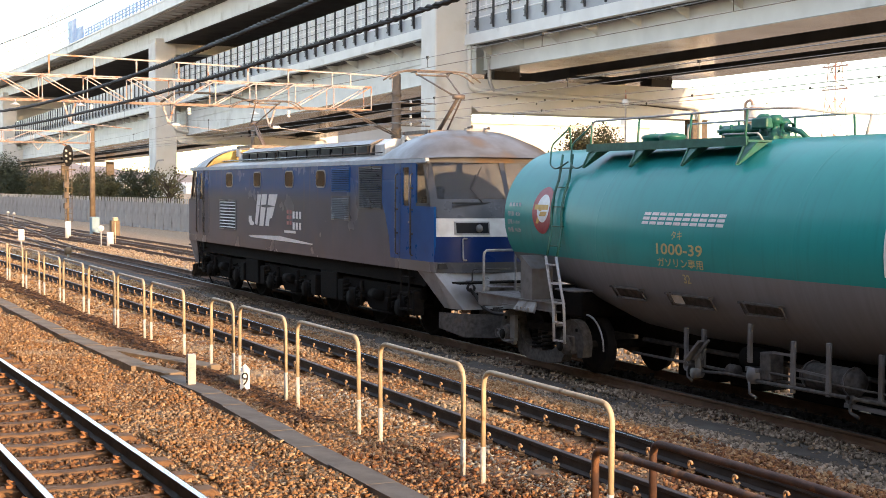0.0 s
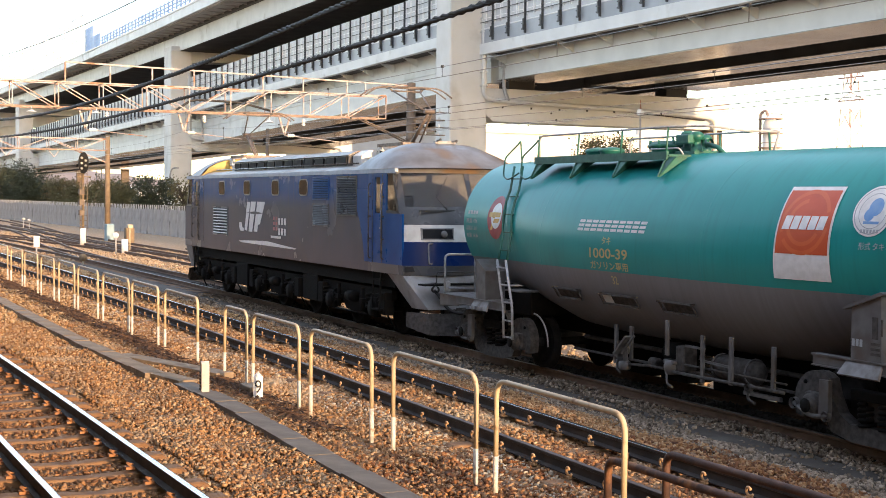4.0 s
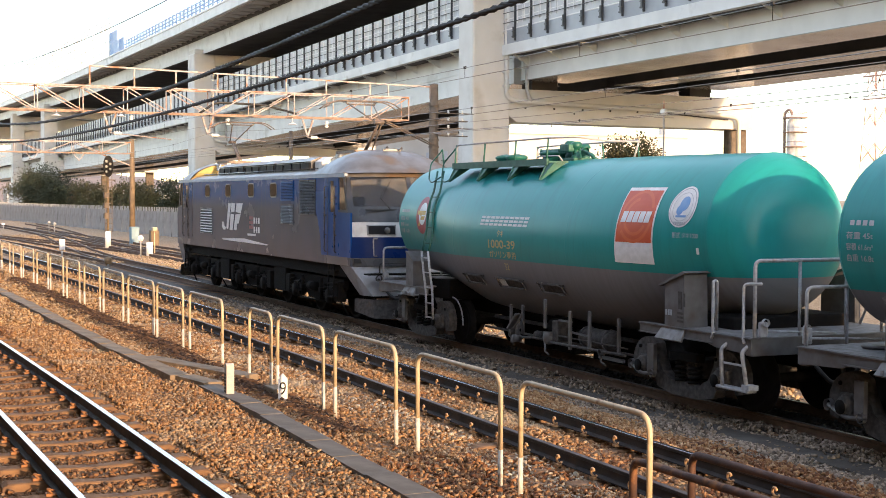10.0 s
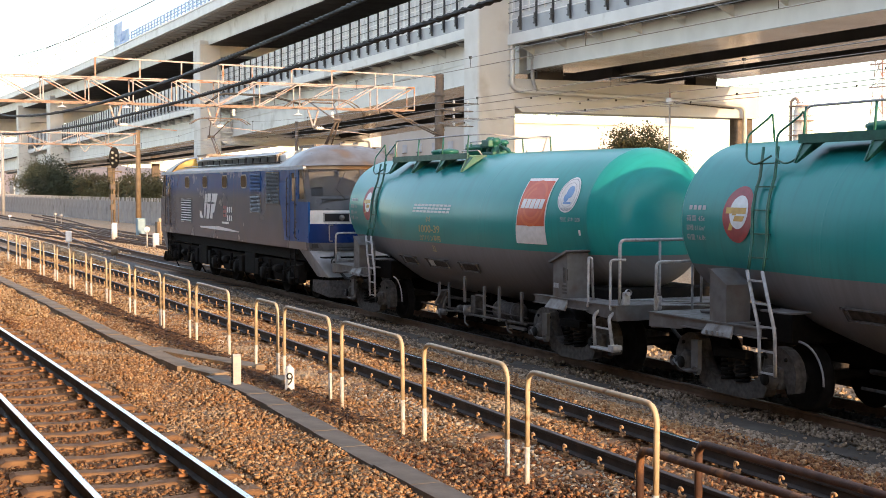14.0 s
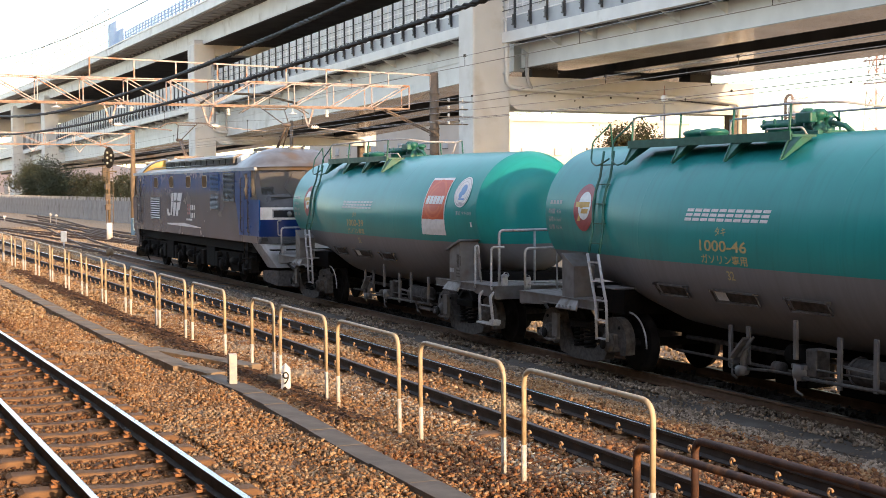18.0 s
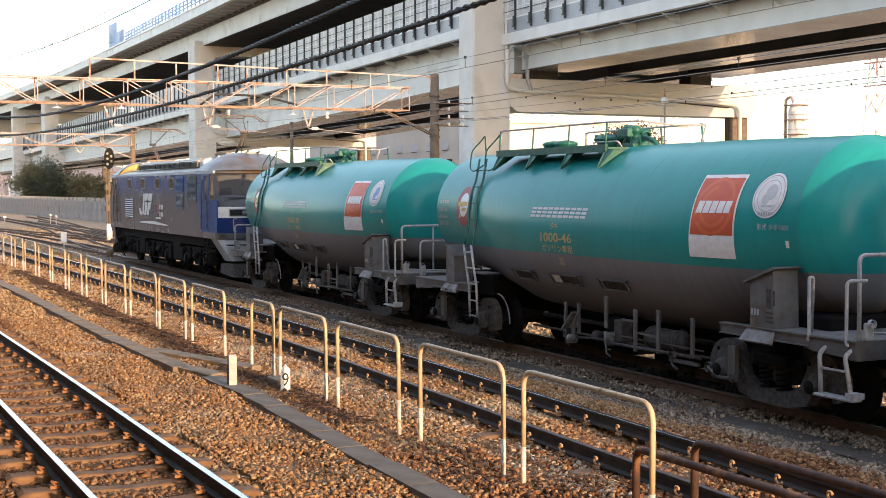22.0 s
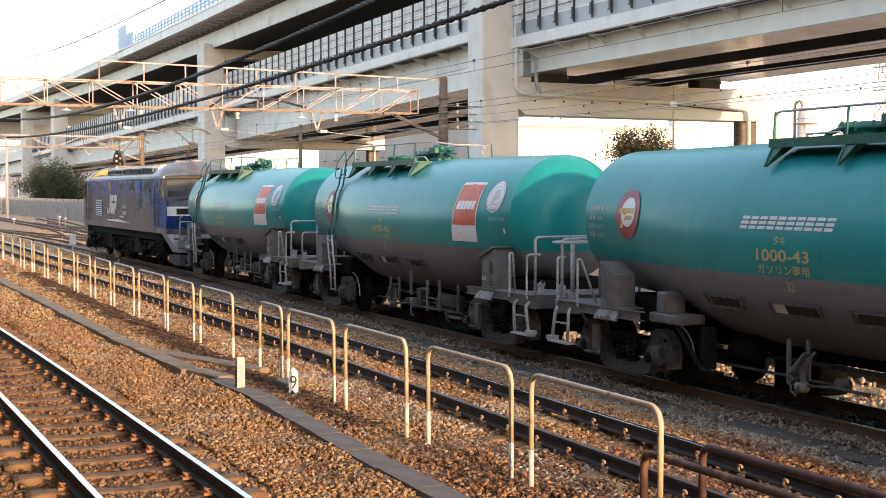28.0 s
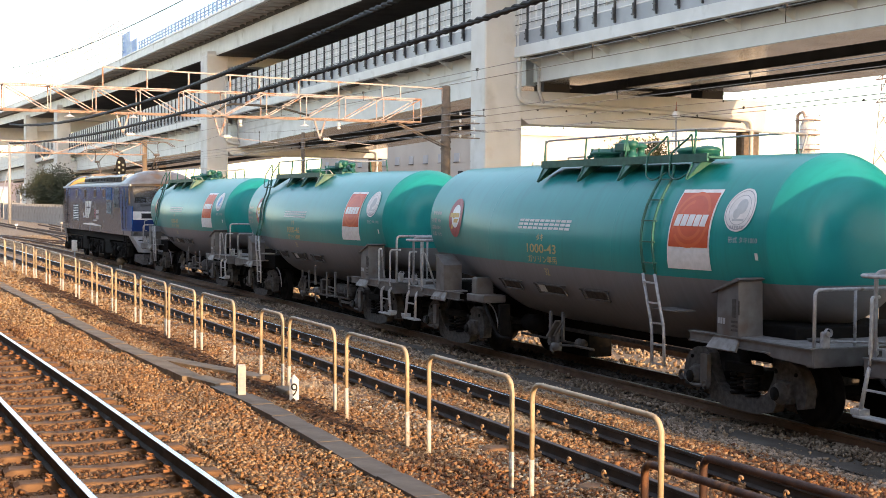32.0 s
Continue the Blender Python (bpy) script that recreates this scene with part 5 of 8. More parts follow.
def cab_end(parent, mir):
    """One cab: face in painted bands, glass, roof dome, skirt and plough."""
    def X(a):
        return LM - a if mir else a

    def bx(s, a, b, *r):
        return s.box(min(X(a), X(b)), max(X(a), X(b)), *r)

    def fs(name, zs, y0, y1, mat, off=0.0, label=""):
        return part(name, face_strip(zs, y0, y1, off, mir), mat, parent, label)
    fs("sill_band", [1.33, 1.42, 1.52], -1.42, 1.42, M_LGREY)
    fs("lower_face", [1.52, 1.75, 1.98], -1.42, 1.42, M_LNAVY, 0.0, "navy blue lower cab face")
    fs("white_band", [1.98, 2.15, 2.31], -1.42, 1.42, M_LWHITE, 0.006, "broad white band round the cab")
    fs("dark_face", [2.31, 2.47, 2.66], -1.42, 1.42, M_LDARK)
    fs("window_pillar", [2.66, 3.0, 3.36], -1.42, -1.30, M_LDARK)
    fs("window_pillar", [2.66, 3.0, 3.36], 1.30, 1.42, M_LDARK)
    fs("window_pillar", [2.66, 3.0, 3.36], -0.05, 0.05, M_LDARK)
    fs("brow", [3.32, 3.36, 3.42], -1.42, 1.42, M_LROOF, 0.01)
    for a, b in ((-1.29, -0.06), (0.06, 1.29)):
        g = fs("windscreen", [2.66, 2.85, 3.1, 3.33], a, b, M_GLASS, -0.01, "sloping windscreen pane")
        g.visible_shadow = False
        w = Shape()
        m = (a + b) / 2
        w.tube([(X(nose(m, 2.60) + 0.03), m + 0.15, 2.60), (X(nose(m, 2.85) + 0.03), m - 0.05, 2.85), (X(nose(m, 3.12) + 0.025), m + 0.12, 3.10)], 0.012, 6)
        w.bar((X(nose(m, 3.12) + 0.02), m + 0.02, 2.82), (X(nose(m, 3.12) + 0.02), m + 0.24, 3.24), 0.02)
        w.bar((X(nose(m, 2.6) + 0.02), m - 0.45, 2.58), (X(nose(m, 2.6) + 0.02), m + 0.45, 2.58), 0.035)
        part("wiper", w, M_BLACK, parent)
        # lamp box
        k = 1 if b > 0 else -1
        y0, y1 = (0.45, 1.08) if k > 0 else (-1.08, -0.45)
        lb = Shape()
        x = nose(0.75, 2.13) + 0.03
        lb.add([(X(nose(y, z) + o), y, z) for o in (0.0, 0.035) for y, z in ((y0, 2.02), (y1, 2.02), (y1, 2.255), (y0, 2.255))], [(0, 1, 2, 3), (4, 7, 6, 5), (0, 4, 5, 1), (1, 5, 6, 2), (2, 6, 7, 3), (3, 7, 4, 0)])
        o = part("lamp_housing", lb, M_LSILVER, parent, "framed headlamp housing")
        # flat black face: the dark of the lamp recess is painted, not sunk
        part("lamp_well", Shape().add([(X(nose(y, z) + 0.038), y, z) for y, z in ((y0 + 0.025, 2.045), (y1 - 0.025, 2.045), (y1 - 0.025, 2.23), (y0 + 0.025, 2.23))], [(0, 1, 2, 3)]), M_LOUVRE, o)
        for yy in (y1 - 0.2,):
            part("lamp", Shape().spin([(0.0, 0.0), (0.0, 0.075), (0.02, 0.06), (0.025, 0.0)], "x", (X(nose(yy, 2.13) + 0.045), yy, 2.13), 16), M_LENS, o, "round clear lamp")
        part("handrail", Shape().tube(bend([(X(nose(k * 0.98, 1.95) + 0.02), k * 0.85, 1.95), (X(nose(k * 0.98, 1.95) + 0.09), k * 0.98, 1.95), (X(nose(k * 0.98, 1.6) + 0.09), k * 0.98, 1.56), (X(nose(k * 0.98, 1.6) + 0.0), k * 0.85, 1.56)], 0.05), 0.016, 6), M_LSILVER, parent)
    # cab sides with their openings
    for sy in (-1, 1):
        y0, y1 = sorted((sy * 1.42, sy * 1.38))
        e = nose(1.42, 1.6)
        s = Shape()
        bx(s, -2.75, e, y0, y1, 1.52, 2.52)
        bx(s, -2.75, -2.40, y0, y1, 2.52, 3.32)
        bx(s, -2.12, -1.80, y0, y1, 2.52, 3.32)
        bx(s, -2.40, -2.12, y0, y1, 3.24, 3.32)
        side = part("cab_side", s, M_LSIDE if mir else M_LBLUE, parent, "grey cab side" if mir else "glossy blue cab side")
        part("sill_band", bx(Shape(), -2.75, e, y0, y1, 1.33, 1.52), M_LGREY, parent)
        s = Shape()
        bx(s, -1.80, -1.30, y0, y1, 3.30, 3.34)
        s.prism([(X(-1.80), 2.52), (X(-1.18), 2.52), (X(-1.20), 2.58), (X(-1.80), 2.58)], "y", y0, y1)
        s.prism([(X(-1.28), 2.52), (X(nose(1.42, 2.55)), 2.52), (X(nose(1.42, 3.34)), 3.34), (X(-1.50), 3.34)], "y", y0, y1)
        part("window_surround", s, M_LDARK, side)
        g = part("side_window", Shape().box(min(X(-1.79), X(-1.30)), max(X(-1.79), X(-1.30)), y0 + 0.012, y0 + 0.02, 2.58, 3.31), M_GLASS, side)
        g.visible_shadow = False
        g = part("door_window", Shape().box(min(X(-2.39), X(-2.13)), max(X(-2.39), X(-2.13)), y0 + 0.012, y0 + 0.02, 2.53, 3.23), M_GLASS, side)
        g.visible_shadow = False
        t = sy * 1.424
        d = Shape()
        for a in (-2.52, -2.02):
            d.box(min(X(a), X(a + 0.02)), max(X(a), X(a + 0.02)), *sorted((sy * 1.42, t)), 1.52, 3.3)
        part("door_seam", d, M_LDARK, side)
        for a in (-2.62, -1.94):
            h = Shape().tube(bend([(X(a), sy * 1.42, 1.60), (X(a), sy * 1.47, 1.62), (X(a), sy * 1.47, 3.1), (X(a), sy * 1.42, 3.12)], 0.03, 3), 0.015, 6)
            for z in (2.0, 2.45, 2.85):
                h.bar((X(a), sy * 1.42, z), (X(a), sy * 1.475, z), 0.03)
            part("door_handrail", h, M_LDARK, side)
        part("door_handle", bx(Shape(), -2.08, -2.05, *sorted((sy * 1.42, sy * 1.45)), 2.2, 2.24), M_LSILVER, side)
        h = Shape()
        for z, a in ((1.16, 0.0), (0.86, 0.06), (0.56, 0.12)):
            bx(h, -2.48, -2.1, *sorted((sy * (1.42 + a * 0.3), sy * 1.25)), z, z + 0.03)
        for a in (-2.48, -2.1):
            h.bar((X(a), sy * 1.40, 1.33), (X(a), sy * 1.43, 0.56), 0.03)
        part("cab_steps", h, M_UNDER, parent)
    # inside
    s = Shape()
    bx(s, -2.90, -2.80, -1.37, 1.37, 1.4, 3.4)
    part("bulkhead", s, M_INSIDE, parent)
    part("cab_floor", bx(Shape(), -2.8, -0.9, -1.37, 1.37, 1.4, 1.5), M_LDARK, parent)
    part("desk", bx(Shape(), -1.75, -1.15, -1.2, 0.4, 1.5, 2.42, 0.03), M_INSIDE, parent)
    part("driver_seat", bx(bx(Shape(), -2.5, -2.05, -0.95, -0.5, 1.9, 2.02, 0.04), -2.6, -2.48, -0.95, -0.5, 2.0, 2.7, 0.04), M_UNDER, parent)
    # roof dome
    s = Shape()
    v = []
    prof = ((-3.45, 3.78), (-3.1, 3.93), (-2.7, 3.98), (-2.2, 3.95), (-1.7, 3.80), (-1.3, 3.58), (-1.02, 3.42))
    if mir:
        prof = ((-2.75, 3.92), (-2.6, 3.95), (-2.4, 3.96), (-2.1, 3.92)) + prof[4:]
    n = 20
    for a, top in prof:
        for i in range(n + 1):
            y = -1.44 + 2.88 * i / n
            q = abs(y) / 1.44
            lift = (1 - q ** 2.8) ** 0.8 if q < 1 else 0.0
            x = a - (0.34 * q ** 2.6 if a > -1.5 else 0.0)
            v.append((X(x), y, 3.40 + (top - 3.40) * lift))
    m = len(prof)
    f = [(j * (n + 1) + i, j * (n + 1) + i + 1, (j + 1) * (n + 1) + i + 1, (j + 1) * (n + 1) + i) for j in range(m - 1) for i in range(n)]
    s.add(v, f, True)
    part("roof_dome", s, M_LROOF, parent, "weathered silver brown cab roof dome")
    a, top = prof[0][0], prof[0][1] - 3.41
    arch = [(-1.40, 3.40)] + [(-1.40 + 2.8 * i / 12, 3.40 + top * (1 - abs(-1 + i / 6) ** 2.8) ** 0.8) for i in range(1, 12)] + [(1.40, 3.40)]
    part("dome_bulkhead", Shape().prism(arch, "x", min(X(a - 0.01), X(a + 0.05)), max(X(a - 0.01), X(a + 0.05))), M_SUNGOLD, parent, "cream end wall of the cab roof, sunlit gold in its colour")
    h = Shape().spin([(0, 0.015), (0.16, 0.02), (0.2, 0.035)], "x", (X(-2.3), 0.25, 4.0), 12).spin([(0, 0.015), (0.14, 0.02), (0.18, 0.033)], "x", (X(-2.3), -0.1, 4.02), 12).box(X(-2.3) - 0.05, X(-2.3) + 0.05, -0.15, 0.3, 3.93, 4.0)
    part("horn", h, M_LSILVER, parent)
    # skirt
    s = Shape()
    top = [(X(nose(y, 1.33) + 0.02), y, 1.325) for y in (-1.40, -1.30, 0, 1.30, 1.40)]
    top = [(X(-1.75), -1.40, 1.325)] + top + [(X(-1.75), 1.40, 1.325)]
    low = [(X(-1.1), -1.16, 0.69), (X(-0.80), -1.18, 0.69), (X(-0.50), -1.08, 0.69), (X(-0.42), 0, 0.69), (X(-0.50), 1.08, 0.69), (X(-0.80), 1.18, 0.69), (X(-1.1), 1.16, 0.69)]
    s.add(top + low, [(i, i + 1, 8 + i, 7 + i) for i in range(6)])
    part("skirt", s, M_LSILVER, parent, "grey silver tapered front skirt")
    s = Shape()
    a = [(X(-1.0), -1.30, 0.62), (X(-0.45), -1.05, 0.62), (X(-0.15), 0, 0.62), (X(-0.45), 1.05, 0.62), (X(-1.0), 1.30, 0.62)]
    b = [(X(-0.95), -1.33, 0.34), (X(-0.35), -1.12, 0.22), (X(0.0), 0, 0.18), (X(-0.35), 1.12, 0.22), (X(-0.95), 1.33, 0.34)]
    s.add(a + b + [(q[0] - (0.03 if not mir else -0.03), q[1], q[2]) for q in a + b], [(i, i + 1, 6 + i, 5 + i) for i in range(4)] + [(10 + i + 5, 11 + i + 5, 11 + i, 10 + i) for i in range(4)] + [(i, 10 + i, 11 + i, i + 1) for i in range(4)] + [(5 + i, 6 + i, 16 + i, 15 + i) for i in range(4)])
    bx(s, -1.0, -0.45, -0.5, -0.3, 0.45, 0.72)
    bx(s, -1.0, -0.45, 0.3, 0.5, 0.45, 0.72)
    part("rail_guard", s, M_BOGIE, parent, "dusty steel rail guard")
    part("coupler", bx(bx(Shape(), -0.7, 0.12, -0.08, 0.08, 0.8, 0.96, 0.02), 0.05, 0.33, -0.15, 0.12, 0.74, 1.02, 0.04), M_BOGIE, parent)
    part("brake_hose", Shape().tube(bend([(X(-0.5), -0.95, 1.06), (X(-0.38), -0.92, 0.98), (X(-0.25), -0.75, 0.66), (X(0.1), -0.35, 0.62), (X(0.32), -0.15, 0.70)], 0.2), 0.032, 8).spin([(-0.05, 0.07), (0.05, 0.07)], "x", (X(-0.46), -0.95, 1.08), 10), M_BLACK, parent)
    part("front_step", bx(bx(Shape(), -0.62, -0.30, -1.25, 1.25, 1.16, 1.19), -0.62, -0.4, -0.85, -0.55, 0.95, 0.98), M_UNDER, parent)
    part("grab_rail", Shape().tube(bend([(X(-0.55), -0.98, 1.2), (X(-0.35), -0.98, 1.2), (X(-0.35), -0.98, 1.42), (X(-0.35), -0.2, 1.42)], 0.06), 0.016, 6), M_LDARK, parent)


loco = thing("locomotive", "blue and grey electric goods locomotive, dusty, pantographs raised", "locomotive")
for _y in (-1, 1):
    _a = sorted((_y * 1.42, _y * 1.36))
    part("body_side", Shape().box(-15.74, -2.75, *_a, 1.33, 3.32), M_LSIDE, loco, "grey body side that fades to blue at the top, grimy")
for _y in (-1, 1):
    _a = sorted((_y * 1.43, _y * 1.36))
    part("eaves_line", Shape().box(LF + 0.1, LR - 0.3, *_a, 3.32, 3.405), M_LLINE, loco, "pale line along the eaves")
part("roof", Shape().prism([(-1.42, 3.405), (-1.25, 3.48), (-1.05, 3.52), (1.05, 3.52), (1.25, 3.48), (1.42, 3.405)], "x", -15.6, -2.9), M_LROOF, loco, "weathered flat roof")
part("underframe", Shape().box(-16.9, -1.6, -1.30, 1.30, 1.05, 1.33), M_UNDER, loco)
for _x in (-13.50, -11.16, -8.80, -6.74):
    _o = part("round_window", rounded(_x - 0.29, _x + 0.29, 2.85, 3.24, 0.12, -1.42, -0.012), M_LSILVER, loco, "small round-cornered window")
    part("pane", rounded(_x - 0.26, _x + 0.26, 2.88, 3.21, 0.10, -1.434, -0.004), M_AMBERLIT, _o)
part("blue_sweep", Shape().prism([(-4.8, 3.0), (-3.4, 2.62), (-3.2, 2.3), (-3.02, 1.9), (-2.95, 1.52), (-2.75, 1.52), (-2.75, 3.0)], "y", -1.424, -1.419), M_LBLUE, loco, "blue sweep down to the cab")
louvre(loco, -6.06, -5.08, 2.79, 3.25, 12, M_LBLUE)
louvre(loco, -6.06, -5.08, 2.20, 2.65, 12, M_LGREY)
louvre(loco, -4.52, -3.40, 2.46, 3.25, 22, M_LDARK)
louvre(loco, -14.35, -12.95, 1.77, 2.50, 9, M_LGREY, M_LWHITE)
# maker's marks as plain slanted shapes
_pl = lambda a, z, off: (a, -1.42 - off, z)


def poly(pts, mat, name, label, parent, y=-1.426):
    return part(name, Shape().add([(a, y, z) for a, z in pts], [tuple(range(len(pts)))]), mat, parent, label)


_o = poly([(-11.35, 1.95), (-11.15, 1.92), (-10.85, 2.68), (-11.15, 2.68)], M_LOGO, "operator_mark", "white slanted company mark", loco)
poly([(-11.85, 2.14), (-11.62, 2.14), (-11.56, 2.02), (-11.4, 1.98), (-11.45, 1.91), (-11.72, 1.91), (-11.84, 2.0)], M_LOGO, "stroke", "", _o)
poly([(-11.0, 1.91), (-10.68, 1.91), (-10.38, 2.69), (-10.8, 2.69)], M_LOGO, "stroke", "", _o, -1.427)
poly([(-10.55, 1.92), (-10.25, 1.92), (-10.2, 2.1), (-10.02, 2.12), (-9.6, 2.69), (-10.25, 2.69), (-10.4, 2.3)], M_LOGO, "stroke", "", _o, -1.428)
poly([(-11.2, 2.40), (-10.45, 2.44), (-9.75, 2.40), (-10.45, 2.36)], M_LGREY, "stroke", "", _o, -1.431)
_o = part("nickname_bars", bars(-9.0, -8.6, 1.98, 2.36, 2, 0.3, 3, _pl), M_PINK, loco, "pink and white bars of lettering")
part("white_bars", bars(-8.6, -7.95, 1.86, 2.36, 3, 0.35, 2, _pl), M_LOGO, _o)
part("small_bar", bars(-9.15, -8.35, 1.80, 1.86, 1, 0, 1, _pl), M_LOGO, _o)
poly([(-11.86, 1.64), (-11.7, 1.61), (-7.3, 1.585), (-7.2, 1.61), (-9.5, 1.71), (-11.8, 1.66)], M_LOGO, "silver_flash", "silver flash along the flank", loco)
_d = Shape()
for _x in (-15.9, -15.45):
    _d.box(_x, _x + 0.02, -1.425, -1.42, 1.5, 3.3)
part("door_seam", _d, M_LDARK, loco)
cab_end(loco, False)
cab_end(loco, True)
# roof gear
for _a, _b in ((-13.75, -10.9), (-10.8, -8.0), (-7.9, -5.0)):
    _h = part("roof_housing", Shape().prism([(-1.0, 3.5), (-0.98, 3.74), (-0.75, 3.84), (0.75, 3.84), (0.98, 3.74), (1.0, 3.5)], "x", _a, _b), M_LDARK, loco, "dark ribbed roof equipment housing")
    for _k in range(4):
        _w = (_b - _a) / 4
        for _y in (-1.005, 1.005):
            part("vent", Shape().box(_a + _w * _k + 0.08, _a + _w * (_k + 1) - 0.08, _y - 0.015, _y + 0.015, 3.54, 3.72), M_LOUVRE, _h)
    part("cap_sheet", Shape().prism([(-1.02, 3.755), (-0.76, 3.86), (0.76, 3.86), (1.02, 3.755), (1.0, 3.74), (0.75, 3.845), (-0.75, 3.845), (-1.0, 3.74)], "x", _a - 0.03, _b + 0.03), M_LROOF, _h)
part("roof_cover", Shape().prism([(-0.9, 3.5), (-0.9, 3.74), (-0.7, 3.86), (0.7, 3.86), (0.9, 3.74), (0.9, 3.5)], "x", -4.96, -4.45), M_LWHITE, loco, "cream sheet cover on the roof")
part("roof_cable", Shape().tube(bend([(-4.75, -0.5, 3.5), (-4.7, -0.5, 3.78), (-4.35, -0.5, 3.88), (-4.1, -0.5, 3.6), (-4.1, -0.5, 3.5)], 0.15), 0.04, 8), M_BLACK, loco)
part("roof_rail", Shape().tube([(-15.0, -1.15, 3.56), (-4.0, -1.15, 3.56)], 0.014, 6), M_LDARK, loco)
for _x in (-15.1, -3.4):
    part("roof_insulator", Shape().spin([(3.5, 0.04), (3.56, 0.08), (3.6, 0.05), (3.64, 0.08), (3.68, 0.05), (3.72, 0.07), (3.76, 0.03)], "z", (_x, -0.6, 0), 14), M_PORCELAIN, loco)
pantograph(loco, -3.75, 1)
pantograph(loco, -15.05, -1)
for _x in (-14.5, -9.25, -4.0):
    SPINNING += [(q, 0.56) for q in loco_bogie(loco, _x)]
for _x, _w in ((-12.0, 0.5), (-6.6, 0.5)):
    part("under_box", Shape().box(_x - _w, _x + _w, -1.3, -0.7, 0.45, 1.05, 0.03), M_UNDER, loco)
    part("under_box", Shape().box(_x - _w, _x + _w, 0.7, 1.3, 0.45, 1.05, 0.03), M_UNDER, loco)
    part("air_tank", Shape().spin([(-0.5, 0.0), (-0.45, 0.16), (0.45, 0.16), (0.5, 0.0)], "x", (_x, -1.12, 0.66), 14), M_UNDER, loco)

# ---- ground, tracks, ballast ----
YA, ZA, YB, ZB = 2.3724, 0.306, 7.6016, 0.2115
GZ = ((-8.0, 0.06), (0.9, 0.06), (1.0, 0.07), (3.7, 0.08), (4.2, 0.03), (5.2, 0.03), (6.2, 0.0), (9.0, -0.02), (9.7, -0.12), (10.2, -0.17), (13.6, -0.17), (14.0, -0.18), (400.0, -0.3), (4000.0, -0.3))


def gz(y):
    return float(np.interp(y, [q[0] for q in GZ], [q[1] for q in GZ]))


_xs = (-4000, -1000, -300, -120, -60, -40, -25, -15, -8, 0, 20, 100, 600)
_ys = [-1500, -300, -40] + [q[0] for q in GZ]
_v = [(x, y, gz(y)) for y in _ys for x in _xs]
_n = len(_xs)
_f = [(j * _n + i, j * _n + i + 1, (j + 1) * _n + i + 1, (j + 1) * _n + i) for j in range(len(_ys) - 1) for i in range(_n - 1)]
single("ground", Shape().add(_v, _f), M_GROUND, "rust-brown ballast, grey path and tan yard earth", "ground", "", "structure")

# platform that the eye stands on
def curve(x, pts):
    """Side of a line along the tracks at x."""
    return np.interp(x, [q[0] for q in pts], [q[1] for q in pts])


TRACK_A = ((-60, 0.4), (-40, 1.45), (-30, 1.9), (-25.7, 2.07), (-20, 2.25), (-16.2, 2.355), (-13.5, 2.41), (-11, 2.48), (-5, 2.58), (60, 2.58))
TRACK_B = ((-420, 4.0), (-60, 7.2), (-43, 7.55), (-34, 7.65), (-26, 7.69), (-20, 7.69), (-15, 7.62), (-11, 7.55), (-6, 7.45), (60, 6.6))
TRACK_T = [(x, train_y(x)) for x in (-420, -150, -135, -120, -105, -90, -80, -70, -62, -54, -46, -38, 60)]
TRACK_Y = ((-420, 15.2), (60, 15.2))
TROUGH = ((-70, 4.2), (-42, 4.38), (-36, 4.5), (-30, 4.55), (-25, 4.63), (-20.9, 4.80), (-20.4, 4.97), (-17.5, 5.07), (-15, 5.0), (-13.3, 4.95), (-11.6, 4.94), (0, 4.94))
_p = Shape().box(-60, 40, -8, 0.42, 0.05, 1.26).box(-60, 40, 0.3, 0.48, 1.26, 1.32, 0.02)
single("platform", _p, M_TROUGH, "grey concrete station platform beside the track", "platform", "", "structure")
# unseen wall and roof, added only to block and shape sky light
single("sky_block_wall", Shape().box(-320, 40, -12.4, -12.0, -0.3, 8.3), M_TROUGH, "plain grey unseen wall, added to block low sky light", "wall", "", "structure")
single("canopy", Shape().box(-40, 40, -12.0, 0.1, 8.3, 8.5), M_SOFFITSHADE, "plain dark unseen roof, added to block sky light", "canopy", "", "structure")


def rail_section(h=0.15):
    """Rail section without the running surface."""
    p = [(-0.064, -h), (0.064, -h), (0.064, -h + 0.012), (0.012, -h + 0.03), (0.009, -0.045), (0.033, -0.034), (0.033, -0.006), (-0.033, -0.006), (-0.033, -0.034), (-0.009, -0.045), (-0.012, -h + 0.03), (-0.064, -h + 0.012)]
    return p


def head_section():
    p = [(-0.032, -0.0055), (0.032, -0.0055), (0.031, -0.002), (0.022, 0.0), (-0.022, 0.0), (-0.031, -0.002)]
    return p


def swept(poly, line, side):
    """A section drawn along a track's line."""
    xs_ = [-420, -300, -200, -140, -100, -80] + [-70 + 1.5 * k for k in range(45)] + [0, 60]
    ys = curve(xs_, line)
    ys = [(ys[max(0, i - 1)] + ys[i] + ys[min(len(ys) - 1, i + 1)]) / 3 if -60 < xs_[i] < -3 else ys[i] for i in range(len(xs_))]
    m = len(poly)
    v = [(x, y + side + q[0], q[1]) for x, y in zip(xs_, ys) for q in poly]
    f = [(i * m + k, i * m + (k + 1) % m, (i + 1) * m + (k + 1) % m, (i + 1) * m + k) for i in range(len(xs_) - 1) for k in range(m)]
    return Shape().add(v, f + [tuple(range(m)), tuple(range(len(v) - 1, len(v) - 1 - m, -1))])


